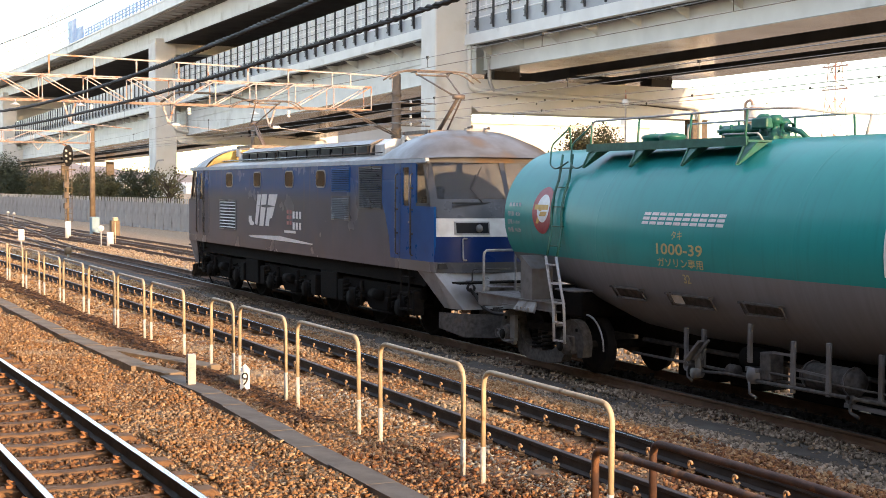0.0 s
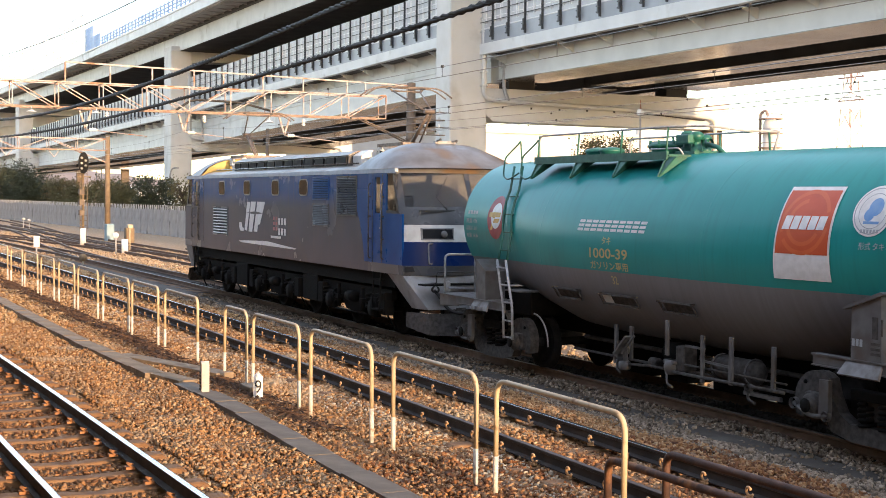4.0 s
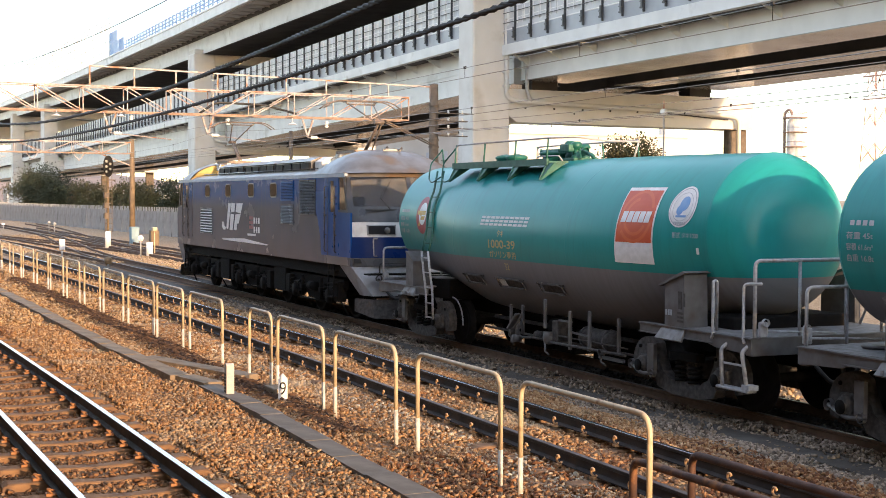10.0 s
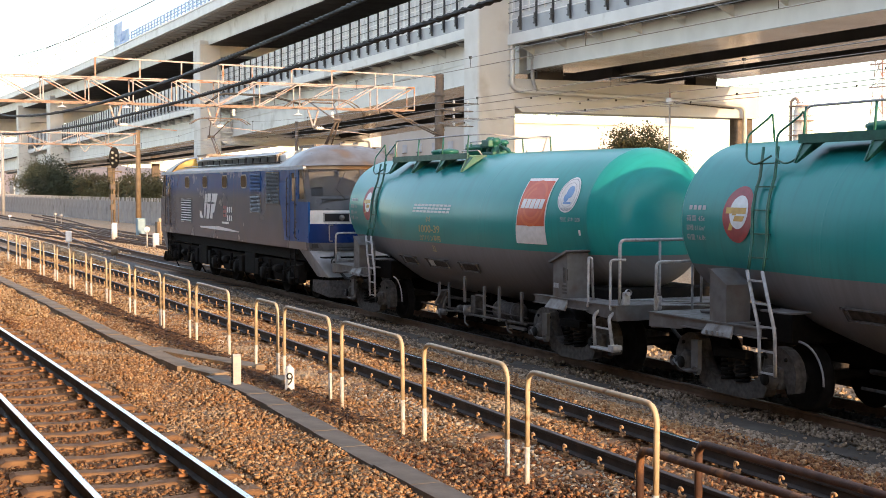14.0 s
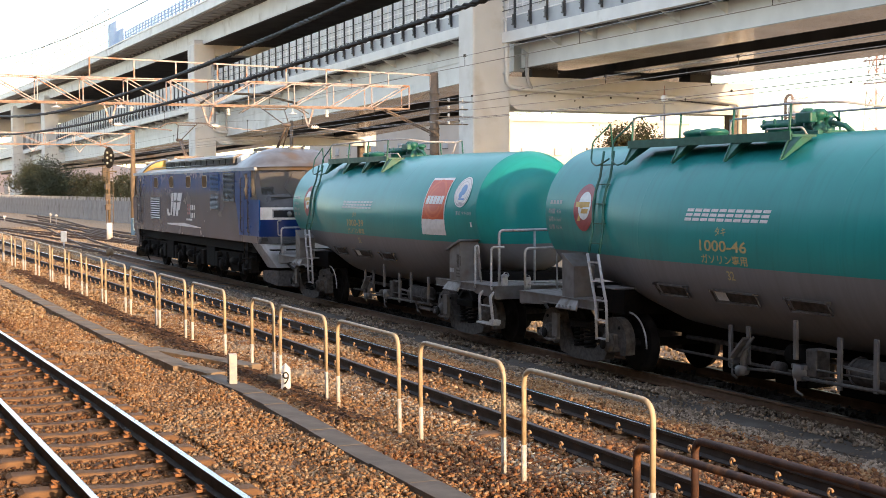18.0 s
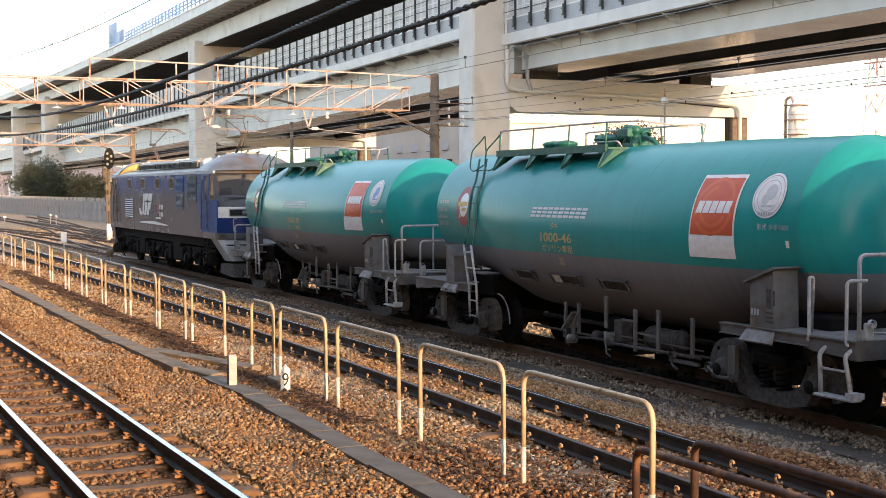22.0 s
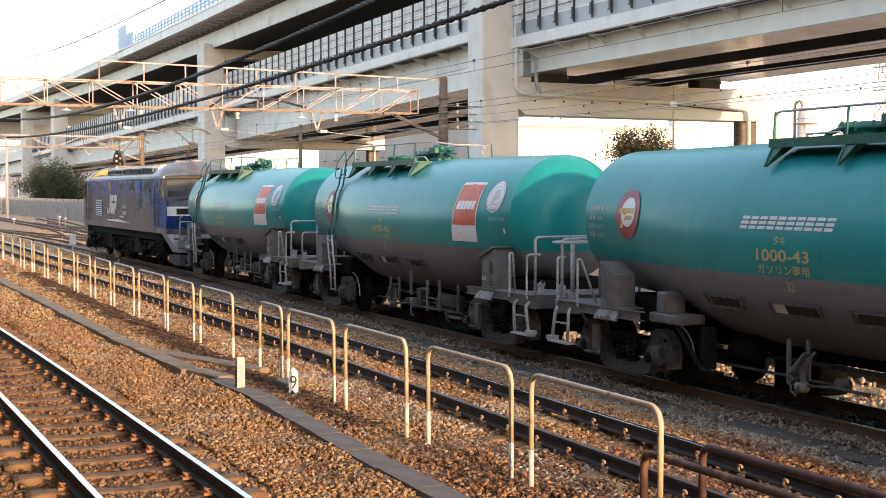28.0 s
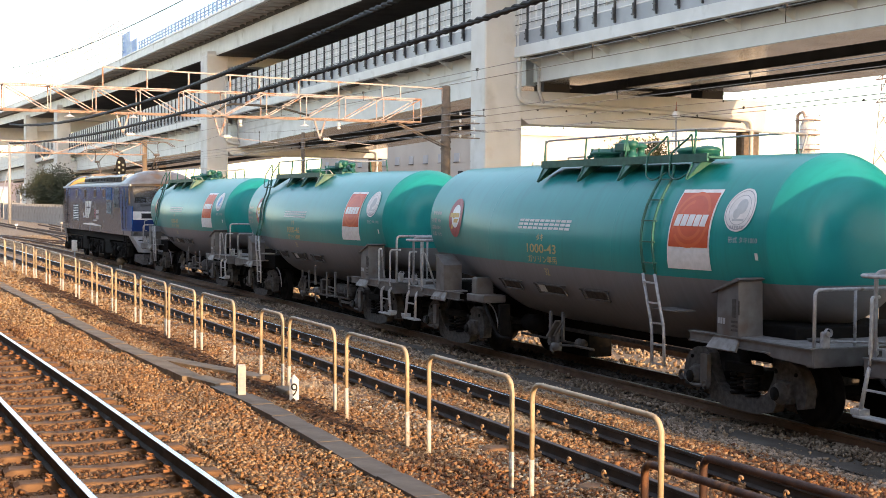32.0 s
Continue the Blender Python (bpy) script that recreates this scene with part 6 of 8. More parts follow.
def sleeper_shape():
    """Concrete sleeper, hollowed in the middle."""
    s = Shape()
    v, n = [], 9
    ys = [-1.0, -0.95, -0.7, -0.35, 0.0, 0.35, 0.7, 0.95, 1.0]
    top = [-0.03, 0.0, 0.0, -0.03, -0.045, -0.03, 0.0, 0.0, -0.03]
    for y, z in zip(ys, top):
        w = 0.10 if abs(y) < 0.5 else 0.115
        v += [(-w - 0.03, y, -0.14), (-w, y, z - 0.012), (-w + 0.02, y, z), (w - 0.02, y, z), (w, y, z - 0.012), (w + 0.03, y, -0.14)]
    f = [(j * 6 + i, j * 6 + i + 1, (j + 1) * 6 + i + 1, (j + 1) * 6 + i) for j in range(n - 1) for i in range(5)]
    f += [(0, 1, 2, 3, 4, 5), tuple(range(6 * n - 1, 6 * n - 7, -1))]
    return s.add(v, f)


def clip_shape():
    """A bent spring clip on its plate."""
    s = Shape().tube([(-0.05, 0.02, 0.0), (-0.055, 0.05, 0.03), (-0.02, 0.075, 0.05), (0.03, 0.06, 0.045), (0.05, 0.02, 0.025), (0.02, -0.015, 0.02)], 0.014, 5)
    return s.box(-0.06, 0.06, -0.02, 0.09, -0.03, 0.004)


def loop_clip_shape():
    """An open round spring clip standing on edge beside the rail foot."""
    p = [(0.036 * math.cos(radians(a)), 0.012 * math.sin(radians(a * 0.5)), 0.02 + 0.036 * math.sin(radians(a))) for a in range(-150, 151, 25)]
    return Shape().tube(p, 0.0115, 5).box(-0.03, 0.03, -0.02, 0.02, -0.04, -0.02)


SLEEPER_ME, CLIP_ME = sleeper_shape().mesh("sleeper"), clip_shape().mesh("fastening_clip")
SLEEPER_ME.materials.append(M_SLEEPER)
CLIP_ME.materials.append(M_CLIP)
CLIP_ME2 = loop_clip_shape().mesh("fastening_clip")
CLIP_ME2.materials.append(M_CLIPB)
STEP = 0.735


def track(line, z, label, top, n, x_near, clips, sink=0.0, near=None):
    """Two rails on sleepers with spring clips."""
    o = thing("railway_track", label, "railway track", "parallel railway tracks", "structure", pose(0, 0, z))
    for sy in (-0.565, 0.565):
        r = part("rail", swept(rail_section(), line, sy), M_RAILRUST if line in (TRACK_Y, TRACK_T) else M_RAILSIDE, o)
        part("running_surface", swept(head_section(), line, sy), near if near and sy < 0 else top, r)
    for i in range(n):
        x = x_near - STEP * i
        y = float(curve(x, line))
        q = part("sleeper", SLEEPER_ME, None, o)
        q.location = (x + random.uniform(-0.02, 0.02), y, -0.158 - sink)
        q.rotation_euler = (0, 0, random.uniform(-0.012, 0.012))
        if i < clips:
            for sy in (-0.565, 0.565):
                for k in (-1, 1):
                    c = part("fastening_clip", CLIP_ME if line is TRACK_A else CLIP_ME2, None, o)
                    c.location = (x + random.uniform(-0.01, 0.01), y + sy + k * (0.08 if line is TRACK_A else 0.1), -0.135 if line is TRACK_A else -0.115)
                    c.scale = (0.8, 0.8, 0.8) if line is TRACK_A else (1.2, 1.2, 1.2)
                    c.rotation_euler = (0, 0, 0 if k > 0 else math.pi)
    return o


track(TRACK_A, ZA, "bright-worn rails on rusty concrete sleepers in brown ballast", M_RAILTOP, 96, -5.2 + STEP * 22, 84)
track(TRACK_B, ZB, "dark steel rails half sunk in rust-brown ballast", M_RAILTOP, 96, -6.5 + STEP * 22, 84, 0.02, M_RAILDULL)
track(TRACK_T, 0.0, "track under the tank train on grey ballast", M_RAILSHADE, 132, -6.0 + STEP * 22, 0)
track(TRACK_Y, -0.02, "dull yard track with rusty rails", M_RAILDULL, 90, -50.0, 0)


def crossover(x0, y0, x1, y1, label):
    """A diagonal link between two tracks."""
    o = thing("turnout_track", label, "railway track", "crossing yard tracks", "structure")
    n = 24
    pts = []
    for i in range(n + 1):
        w = i / n
        s = w * w * (3 - 2 * w)
        pts.append((x0 + (x1 - x0) * w, y0 + (y1 - y0) * s))
    for sy in (-0.565, 0.565):
        s, h = Shape(), Shape()
        for (a, b), (c, d) in zip(pts[:-1], pts[1:]):
            s.bar((a, b + sy, -0.075), (c, d + sy, -0.075), 0.06, 0.13)
            h.bar((a, b + sy, -0.012), (c, d + sy, -0.012), 0.058, 0.008)
        r = part("rail", s, M_RAILRUST, o)
        part("running_surface", h, M_RAILDULL, r)
    for i in range(0, n * 4):
        w = i / (n * 4)
        s = w * w * (3 - 2 * w)
        q = part("sleeper", SLEEPER_ME, None, o)
        q.location = (x0 + (x1 - x0) * w, y0 + (y1 - y0) * s, -0.19)


crossover(-58, TRK - 0.16, -118, 15.2, "rusty link from the main yard track")
crossover(-46, 16.9, -130, 16.6, "rusty siding along the fence")
crossover(-62, 15.2, -128, TRK - 3.24, "rusty crossover between the yard tracks")
crossover(-70, 15.2, -150, 19.2, "rusty siding that curves towards the fence")

# concrete cable trough
_o = thing("cable_trough", "weathered grey concrete cable trough with lids", "cable trough", "", "structure")
for _i in range(77):
    _x = 8.0 - 1.0 * _i
    _y = float(curve(_x, TROUGH))
    _q = part("trough_lid", Shape().box(-0.4995, 0.4995, -0.155, 0.155, -0.05, 0.055 + 0.005 * (_i % 3), 0.004), M_LIDGREY if _i < 28 else M_LIDTAN, _o)
    _y2 = float(curve(_x - 1.0, TROUGH))
    _q.location = (_x, _y, 0.045 if _i < 28 else 0.07)
    _q.rotation_euler = (0, random.uniform(-0.006, 0.006), math.atan2(_y - _y2, 1.0))
_q = part("branch_lid", Shape().box(-1.6, 1.6, -0.16, 0.16, -0.05, 0.065, 0.006), M_LIDTAN, _o, "slab branching off")
_q.location, _q.rotation_euler = (-21.7, 5.35, 0.06), (0, 0, 0.30)

# grey walkway strip beside the train
_s = Shape()
for _i in range(38):
    _a = -4.0 - 1.5 * _i
    _s.add([(_a, 10.26 + 0.05 * math.sin(_a * 1.3), -0.152), (_a - 1.5, 10.26 + 0.05 * math.sin((_a - 1.5) * 1.3), -0.152), (_a - 1.5, 10.74 + 0.04 * math.sin((_a - 1.5) * 1.7), -0.150), (_a, 10.74 + 0.04 * math.sin(_a * 1.7), -0.150)], [(0, 1, 2, 3)])
single("walkway_strip", _s, M_TAR, "narrow dark grey asphalt walkway between tracks", "path", "", "structure")


def stones(name, label, mat, spots, seed):
    """Loose angular stones in one mesh. spots: x0, x1, y0, y1, count, size."""
    rng = np.random.default_rng(seed)
    P, R = [], []
    for x0, x1, y0, y1, n, size in spots:
        x, y = rng.uniform(x0, x1, n), rng.uniform(y0, y1, n)
        keep = np.ones(n, bool)
        for yt, near, bare in ((curve(x, TRACK_A), -5.2, 0.8), (curve(x, TRACK_B), -6.5, 0.18), (curve(x, TRACK_T), -6.0, 0.5)):
            for sy in (-0.565, 0.565):
                keep &= np.abs(y - yt - sy) > 0.055
            ph = np.abs((x - near + STEP / 2) % STEP - STEP / 2)
            keep &= ~((np.abs(y - yt) < 1.02) & (ph < 0.115) & (rng.random(n) < bare))
        yt = curve(x, TROUGH)
        keep &= ~((np.abs(y - yt) < 0.155) & (rng.random(n) < 0.985))
        keep &= ~((np.abs(y - 10.5) < 0.2) & (rng.random(n) < 0.88))
        x, y = x[keep], y[keep]
        r = size * rng.uniform(0.55, 1.25, len(x))
        g = np.interp(y, [q[0] for q in GZ], [q[1] for q in GZ])
        heap = 0.035 * np.sin(x * 2.1 + y * 1.7) * np.sin(y * 3.3 - x) + 0.02
        z = g + heap * (np.abs(y - curve(x, TRACK_A)) > 1.1) + r * rng.uniform(-0.3, 0.35, len(x))
        P.append(np.stack([x, y, z], 1))
        R.append(r)
    P, R = np.concatenate(P), np.concatenate(R)
    n = len(P)
    cube = np.array([(-1, -1, -1), (1, -1, -1), (1, 1, -1), (-1, 1, -1), (-1, -1, 1), (1, -1, 1), (1, 1, 1), (-1, 1, 1)], float) * 0.6
    v = cube[None] * rng.uniform(0.25, 1.45, (n, 8, 3)) * (rng.uniform(0.55, 1.3, (n, 1, 3)))
    a, b = rng.uniform(0, 6.28, n), rng.uniform(-1.3, 1.3, n)
    ca, sa, cb, sb = np.cos(a)[:, None], np.sin(a)[:, None], np.cos(b)[:, None], np.sin(b)[:, None]
    x, y, z = v[..., 0] * ca - v[..., 1] * sa, v[..., 0] * sa + v[..., 1] * ca, v[..., 2]
    x, z = x * cb + z * sb, -x * sb + z * cb
    v = np.stack([x, y, z], 2) * R[:, None, None] + P[:, None]
    faces = np.array([(0, 3, 2, 1), (4, 5, 6, 7), (0, 1, 5, 4), (1, 2, 6, 5), (2, 3, 7, 6), (3, 0, 4, 7)])
    idx = (faces[None] + (np.arange(n) * 8)[:, None, None]).reshape(-1)
    me = bpy.data.meshes.new(name)
    me.vertices.add(n * 8)
    me.vertices.foreach_set("co", v.reshape(-1))
    me.loops.add(len(idx))
    me.loops.foreach_set("vertex_index", idx.astype(np.int32))
    me.polygons.add(n * 6)
    me.polygons.foreach_set("loop_start", np.arange(0, n * 24, 4, dtype=np.int32))
    me.update()
    me.validate()
    return single(name, me, mat, label, "ballast", "", "stuff")


stones("ballast", "loose rust-brown and tan ballast stones", M_STONE, ((-6.5, 6.0, 0.9, 9.7, 14000, 0.042), (-13, -6.5, 3.3, 5.2, 9000, 0.032), (-20, -13, 3.3, 9.7, 33000, 0.030), (-30, -20, 3.2, 9.6, 32000, 0.033)), 3)
stones("brown_ballast", "dark reddish-brown ballast stones by the hoops", M_STONER, ((-13.5, -6.5, 5.1, 9.7, 19000, 0.033),), 8)
stones("fresh_gravel", "pale fresh gravel along the inner rail", M_STONEW, ((-24, -8.5, 6.25, 6.9, 2300, 0.032), (-34, -24, 6.3, 6.9, 800, 0.034)), 12)
stones("track_ballast", "dark rust-red stones between the near rails", M_STONED, ((-13, -6.5, 0.9, 3.32, 8500, 0.034), (-20, -13, 0.9, 3.32, 8000, 0.034), (-32, -20, 0.9, 3.22, 9000, 0.038)), 6)
stones("pale_ballast", "straw-coloured stones further along, lightened for the grazing view", M_STONEP, ((-42, -30, 1.0, 9.6, 17000, 0.042), (-62, -42, 1.0, 9.5, 14000, 0.052)), 7)
stones("grey_ballast", "loose dusty grey ballast stones beside the train", M_STONEG, ((-18, -6.5, 9.5, 11.4, 13000, 0.034), (-40, -18, 9.4, 11.35, 12000, 0.038)), 4)
stones("shaded_ballast", "ballast blackened to hold the shade under the train", M_STONESHADE, ((-45, -7, 11.3, 13.1, 4500, 0.045),), 9)
stones("yard_ballast", "sunlit tan ballast beyond the train", M_STONEY, ((-60, -8, 13.1, 17.5, 9000, 0.05), (-110, -60, 12.9, 17.6, 9000, 0.05), (-110, -62, 8.6, 12.9, 8000, 0.05)), 5)

# ---- double-deck viaduct ----
VIA = thing("viaduct", "double-deck pale steel road viaduct on cream columns", "viaduct", "", "structure")
BENTS = ((-75.65, -73.55, 35.0, 37.5), (-145.0, -142.1, 35.0, 37.3), (-258.5, -254.2, 35.0, 37.5), (-305.0, -301.8, 35.0, 37.5), (-8.0, -5.8, 35.0, 37.5), (-390.0, -387.0, 35.0, 37.5))


def rise(x):
    """Extra height of the upper road far along."""
    return float(np.interp(x, [-420, -301, -223, -165, 100], [4.5, 2.0, 0.7, 0.1, 0.0]))


for _x0, _x1, _y0, _y1 in BENTS:
    _t = 18.0 + rise(_x0)
    _c = part("column", Shape().box(_x0, _x1, _y0, _y1, -0.3, _t, 0.12), M_CONC, VIA, "cream painted square column")
    part("column", Shape().box(_x0 + 0.9, _x0 + 1.5, 54.0, 55.5, -0.3, 7.5, 0.1), M_MAST, VIA, "dark brown far column")
    part("cross_beam", Shape().prism([(_y1 - 0.1, 7.95), (_y1 + 0.5, 7.5), (54.9, 7.45), (55.6, 7.45), (55.6, 9.5), (_y1 - 0.1, 9.5)], "x", _x0 + 0.1, _x1 - 0.1), M_CONC, VIA, "cream box cross-beam")
    part("cap_beam", Shape().prism([(_y0 + 0.1, 16.6), (_y0 + 0.1, _t + 0.4), (54.5, _t + 0.4), (54.5, 17.0), (_y1 + 1.5, 17.0)], "x", _x0 + 0.15, _x1 - 0.15), M_CONC, VIA)
    part("bearing", Shape().box(_x0 + 0.4, _x1 - 0.4, 39.2, 41.0, 9.5, 10.02).box(_x0 + 0.4, _x1 - 0.4, 50.8, 52.4, 9.5, 10.02), M_SOFFITSHADE, VIA)


def sloped(x0, x1, a, b, y0, y1):
    """A slab between two stations; a, b: (low, high) at x0 and x1."""
    v = [(x0, y0, a[0]), (x0, y1, a[0]), (x0, y1, a[1]), (x0, y0, a[1]), (x1, y0, b[0]), (x1, y1, b[0]), (x1, y1, b[1]), (x1, y0, b[1])]
    return Shape().add(v, [(0, 1, 2, 3), (7, 6, 5, 4), (0, 4, 5, 1), (1, 5, 6, 2), (2, 6, 7, 3), (3, 7, 4, 0)])


# lower road: x0, x1, edge height and girder foot at both ends
LOWER = ((-74.0, -6.0, 11.88, 11.80, 10.05, 10.05), (-6.0, 90.0, 11.80, 11.80, 10.05, 10.05), (-144.0, -75.0, 11.95, 12.98, 8.30, 9.95), (-223.0, -144.0, 11.25, 11.92, 7.9, 8.75), (-303.0, -223.0, 10.7, 11.25, 7.5, 7.9), (-420.0, -303.0, 10.0, 10.7, 7.0, 7.5))
POST_ME = Shape().box(-0.04, 0.04, -0.06, 0.06, 0.35, 3.25).box(-0.07, 0.07, -0.14, -0.06, 0.5, 1.15).box(-0.13, 0.13, -0.16, -0.06, 0.84, 0.90).box(-0.13, 0.13, -0.16, -0.06, 0.52, 0.60).mesh("barrier_post")
PANEL_ME = Shape().box(-0.96, 0.96, -0.02, 0.02, 0.95, 3.2).mesh("barrier_panel")
FRAME_ME = Shape().box(-0.80, -0.74, -0.05, -0.02, 1.25, 3.1).box(-0.12, -0.06, -0.05, -0.02, 1.25, 3.1).box(0.06, 0.12, -0.05, -0.02, 1.25, 3.1).box(0.74, 0.80, -0.05, -0.02, 1.25, 3.1).box(-0.9, 0.9, -0.05, -0.02, 0.98, 1.04).box(-0.8, 0.8, -0.05, -0.02, 1.6, 1.64).box(-0.9, 0.9, -0.05, -0.02, 2.3, 2.36).mesh("panel_frame")
WIRES_ME = Shape().box(-1.0, 1.0, -0.015, 0.015, 1.38, 1.42).box(-1.0, 1.0, -0.015, 0.015, 1.98, 2.02).box(-1.0, 1.0, -0.015, 0.015, 2.62, 2.66).mesh("panel_wire")
WIRES_ME.materials.append(M_POST)
POST_ME.materials.append(M_POST)
PANEL_ME.materials.append(M_PANEL)
FRAME_ME.materials.append(M_FRAME)
for _x0, _x1, _e0, _e1, _f0, _f1 in LOWER:
    for _ya, _yb in ((38.5, 41.6), (45.2, 47.6), (50.6, 53.2)):
        # inner girders and slab take the copy with shade in its colour
        part("girder", sloped(_x0, _x1, (_f0, _e0 - 0.35), (_f1, _e1 - 0.35), _ya, _yb), M_GIRDER if _ya < 40 else M_SOFFITSHADE, VIA, "steel box girder")
    part("deck_slab", sloped(_x0, _x1, (_e0 - 0.35, _e0 - 0.12), (_e1 - 0.35, _e1 - 0.12), 37.35, 54.6), M_SOFFITSHADE, VIA)
    part("edge_beam", sloped(_x0, _x1, (_e0 - 0.42, _e0 + 0.22), (_e1 - 0.42, _e1 + 0.22), 36.95, 37.35), M_GIRDER, VIA, "pale edge beam")
    part("parapet", sloped(_x0, _x1, (_e0 + 0.22, _e0 + 1.05), (_e1 + 0.22, _e1 + 1.05), 37.08, 37.30), M_SKIRT, VIA)
    part("stiffener", sloped(_x0, _x1, (_e0 * 0.45 + _f0 * 0.55, _e0 * 0.45 + _f0 * 0.55 + 0.03), (_e1 * 0.45 + _f1 * 0.55, _e1 * 0.45 + _f1 * 0.55 + 0.03), 38.42, 38.5), M_GIRDER, VIA)
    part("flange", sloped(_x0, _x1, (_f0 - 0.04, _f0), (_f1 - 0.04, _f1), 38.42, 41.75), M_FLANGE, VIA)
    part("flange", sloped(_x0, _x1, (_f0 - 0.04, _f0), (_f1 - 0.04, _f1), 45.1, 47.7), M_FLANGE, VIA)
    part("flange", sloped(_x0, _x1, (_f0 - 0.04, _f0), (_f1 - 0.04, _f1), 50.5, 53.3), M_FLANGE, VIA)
    _n = int((_x1 - _x0) / 2.0)
    for _i in range(_n):
        _x = _x0 + (_i + 0.5) * (_x1 - _x0) / _n
        _w = (_x - _x0) / (_x1 - _x0)
        _e = _e0 + (_e1 - _e0) * _w
        if _x < -303 or _x > -30:
            continue
        q = part("barrier_post", POST_ME, None, VIA)
        q.location = (_x - 1.0, 37.02, _e)
        q = part("barrier_panel", PANEL_ME, None, VIA)
        q.location = (_x, 37.1, _e + 0.1)
        if _x > -150:
            q = part("panel_frame", FRAME_ME, None, VIA)
            q.location = (_x, 37.1, _e + 0.1)
            q = part("panel_wire", WIRES_ME, None, VIA)
            q.location = (_x, 37.0, _e + 0.1)
        if _i % 2 == 0:
            part("rib", Shape().prism([(37.35, _e - 0.40), (38.5, _e - 0.40), (38.5, _e - 1.0)], "x", _x - 0.015, _x + 0.015), M_GIRDER, VIA)
    # far half of the barriers, out of the lens or hazy
    if _x0 < -304:
        part("far_barrier", sloped(_x0, _x1, (_e0 + 0.3, _e0 + 3.2), (_e1 + 0.3, _e1 + 3.2), 37.05, 37.12), M_PANEL, VIA)
    part("far_side_barrier", sloped(_x0, _x1, (_e0 + 0.1, _e0 + 3.2), (_e1 + 0.1, _e1 + 3.2), 54.5, 54.6), M_PANEL, VIA)
    # underside cross frames
    for _k in range(int((_x1 - _x0) / 8)):
        _x = _x0 + 4 + 8 * _k
        _e = _e0 + (_e1 - _e0) * (_x - _x0) / (_x1 - _x0)
        if -150 < _x < 10:
            part("cross_frame", Shape().box(_x - 0.12, _x + 0.12, 41.6, 50.6, _e - 1.2, _e - 0.35), M_SOFFITSHADE, VIA)

# upper road
_st = [90, -20, -75, -144, -190, -223, -262, -303, -360, -420]
for _x1, _x0 in zip(_st[:-1], _st[1:]):
    _a, _b = rise(_x0), rise(_x1)
    for _ya, _yb in ((36.0, 39.2), (44.0, 46.5), (51.0, 54.0)):
        part("girder", sloped(_x0, _x1, (17.95 + _a, 19.6 + _a), (17.95 + _b, 19.6 + _b), _ya, _yb), M_GIRDER if _ya < 40 else M_SOFFITSHADE, VIA, "steel box girder")
    # dark sheet across the upper underside, shade put into its colour
    part("flange", sloped(_x0, _x1, (17.91 + _a, 17.95 + _a), (17.91 + _b, 17.95 + _b), 36.06, 54.0), M_SOFFITSHADE, VIA)
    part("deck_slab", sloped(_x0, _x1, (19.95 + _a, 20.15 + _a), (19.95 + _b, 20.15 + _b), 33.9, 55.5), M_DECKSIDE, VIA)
    part("slab_haunch", sloped(_x0, _x1, (19.6 + _a, 19.95 + _a), (19.6 + _b, 19.95 + _b), 35.8, 54.2), M_SOFFITSHADE, VIA)
    part("edge_beam", sloped(_x0, _x1, (20.05 + _a, 20.95 + _a), (20.05 + _b, 20.95 + _b), 33.5, 33.9), M_GIRDER, VIA, "pale edge beam")
    part("edge_line", sloped(_x0, _x1, (20.95 + _a, 21.10 + _a), (20.95 + _b, 21.10 + _b), 33.42, 33.95), M_FRAME, VIA)
for _i in range(70):
    _x = -60 - 2.4 * _i
    part("rib", Shape().prism([(33.9, 19.96 + rise(_x)), (36.0, 19.96 + rise(_x)), (36.0, 19.72 + rise(_x))], "x", _x - 0.015, _x + 0.015), M_DECKSIDE, VIA)
# light blue mesh barrier and the tall pale one further along
for _i in range(46):
    _x = -100 - 1.7 * _i
    if _x < -172:
        break
    part("barrier_post", Shape().box(_x - 0.08, _x + 0.08, 33.55, 33.68, 21.1, 22.5), M_BLUEBAR, VIA)
    for _k in range(4):
        part("bar", Shape().box(_x + 0.3 + 0.35 * _k, _x + 0.37 + 0.35 * _k, 33.58, 33.62, 21.15, 22.3), M_BLUEBAR, VIA)
for _z in (21.2, 21.55, 21.9, 22.3):
    part("barrier_rail", Shape().box(-172, -98, 33.56, 33.62, _z - 0.05, _z + 0.05), M_BLUEBAR, VIA)
for _i in range(14):
    _x = -172.6 - 0.75 * _i
    part("tall_bar", Shape().box(_x - 0.16, _x + 0.16, 33.5, 33.6, 21.1, 23.0 if _i < 6 else 24.4), M_BLUEBAR, VIA)
for _z in (21.4, 22.0, 22.7):
    part("tall_rail", Shape().box(-182.8, -172.4, 33.6, 33.66, _z - 0.06, _z + 0.06), M_BLUEBAR, VIA)
for _i in range(60):
    _x = -182 - 3.2 * _i
    _r = rise(_x)
    part("tall_post", Shape().box(_x - 0.07, _x + 0.07, 33.5, 33.64, 21.0 + _r, 26.2 + _r), M_PALEBAR, VIA)
for _z in (22.0, 23.2, 24.4, 25.5, 26.2):
    for _x1, _x0 in zip((-181, -223, -262, -303), (-223, -262, -303, -380)):
        part("tall_rail", Shape().bar((_x0, 33.56, _z + rise(_x0)), (_x1, 33.56, _z + rise(_x1)), 0.09), M_PALEBAR, VIA)
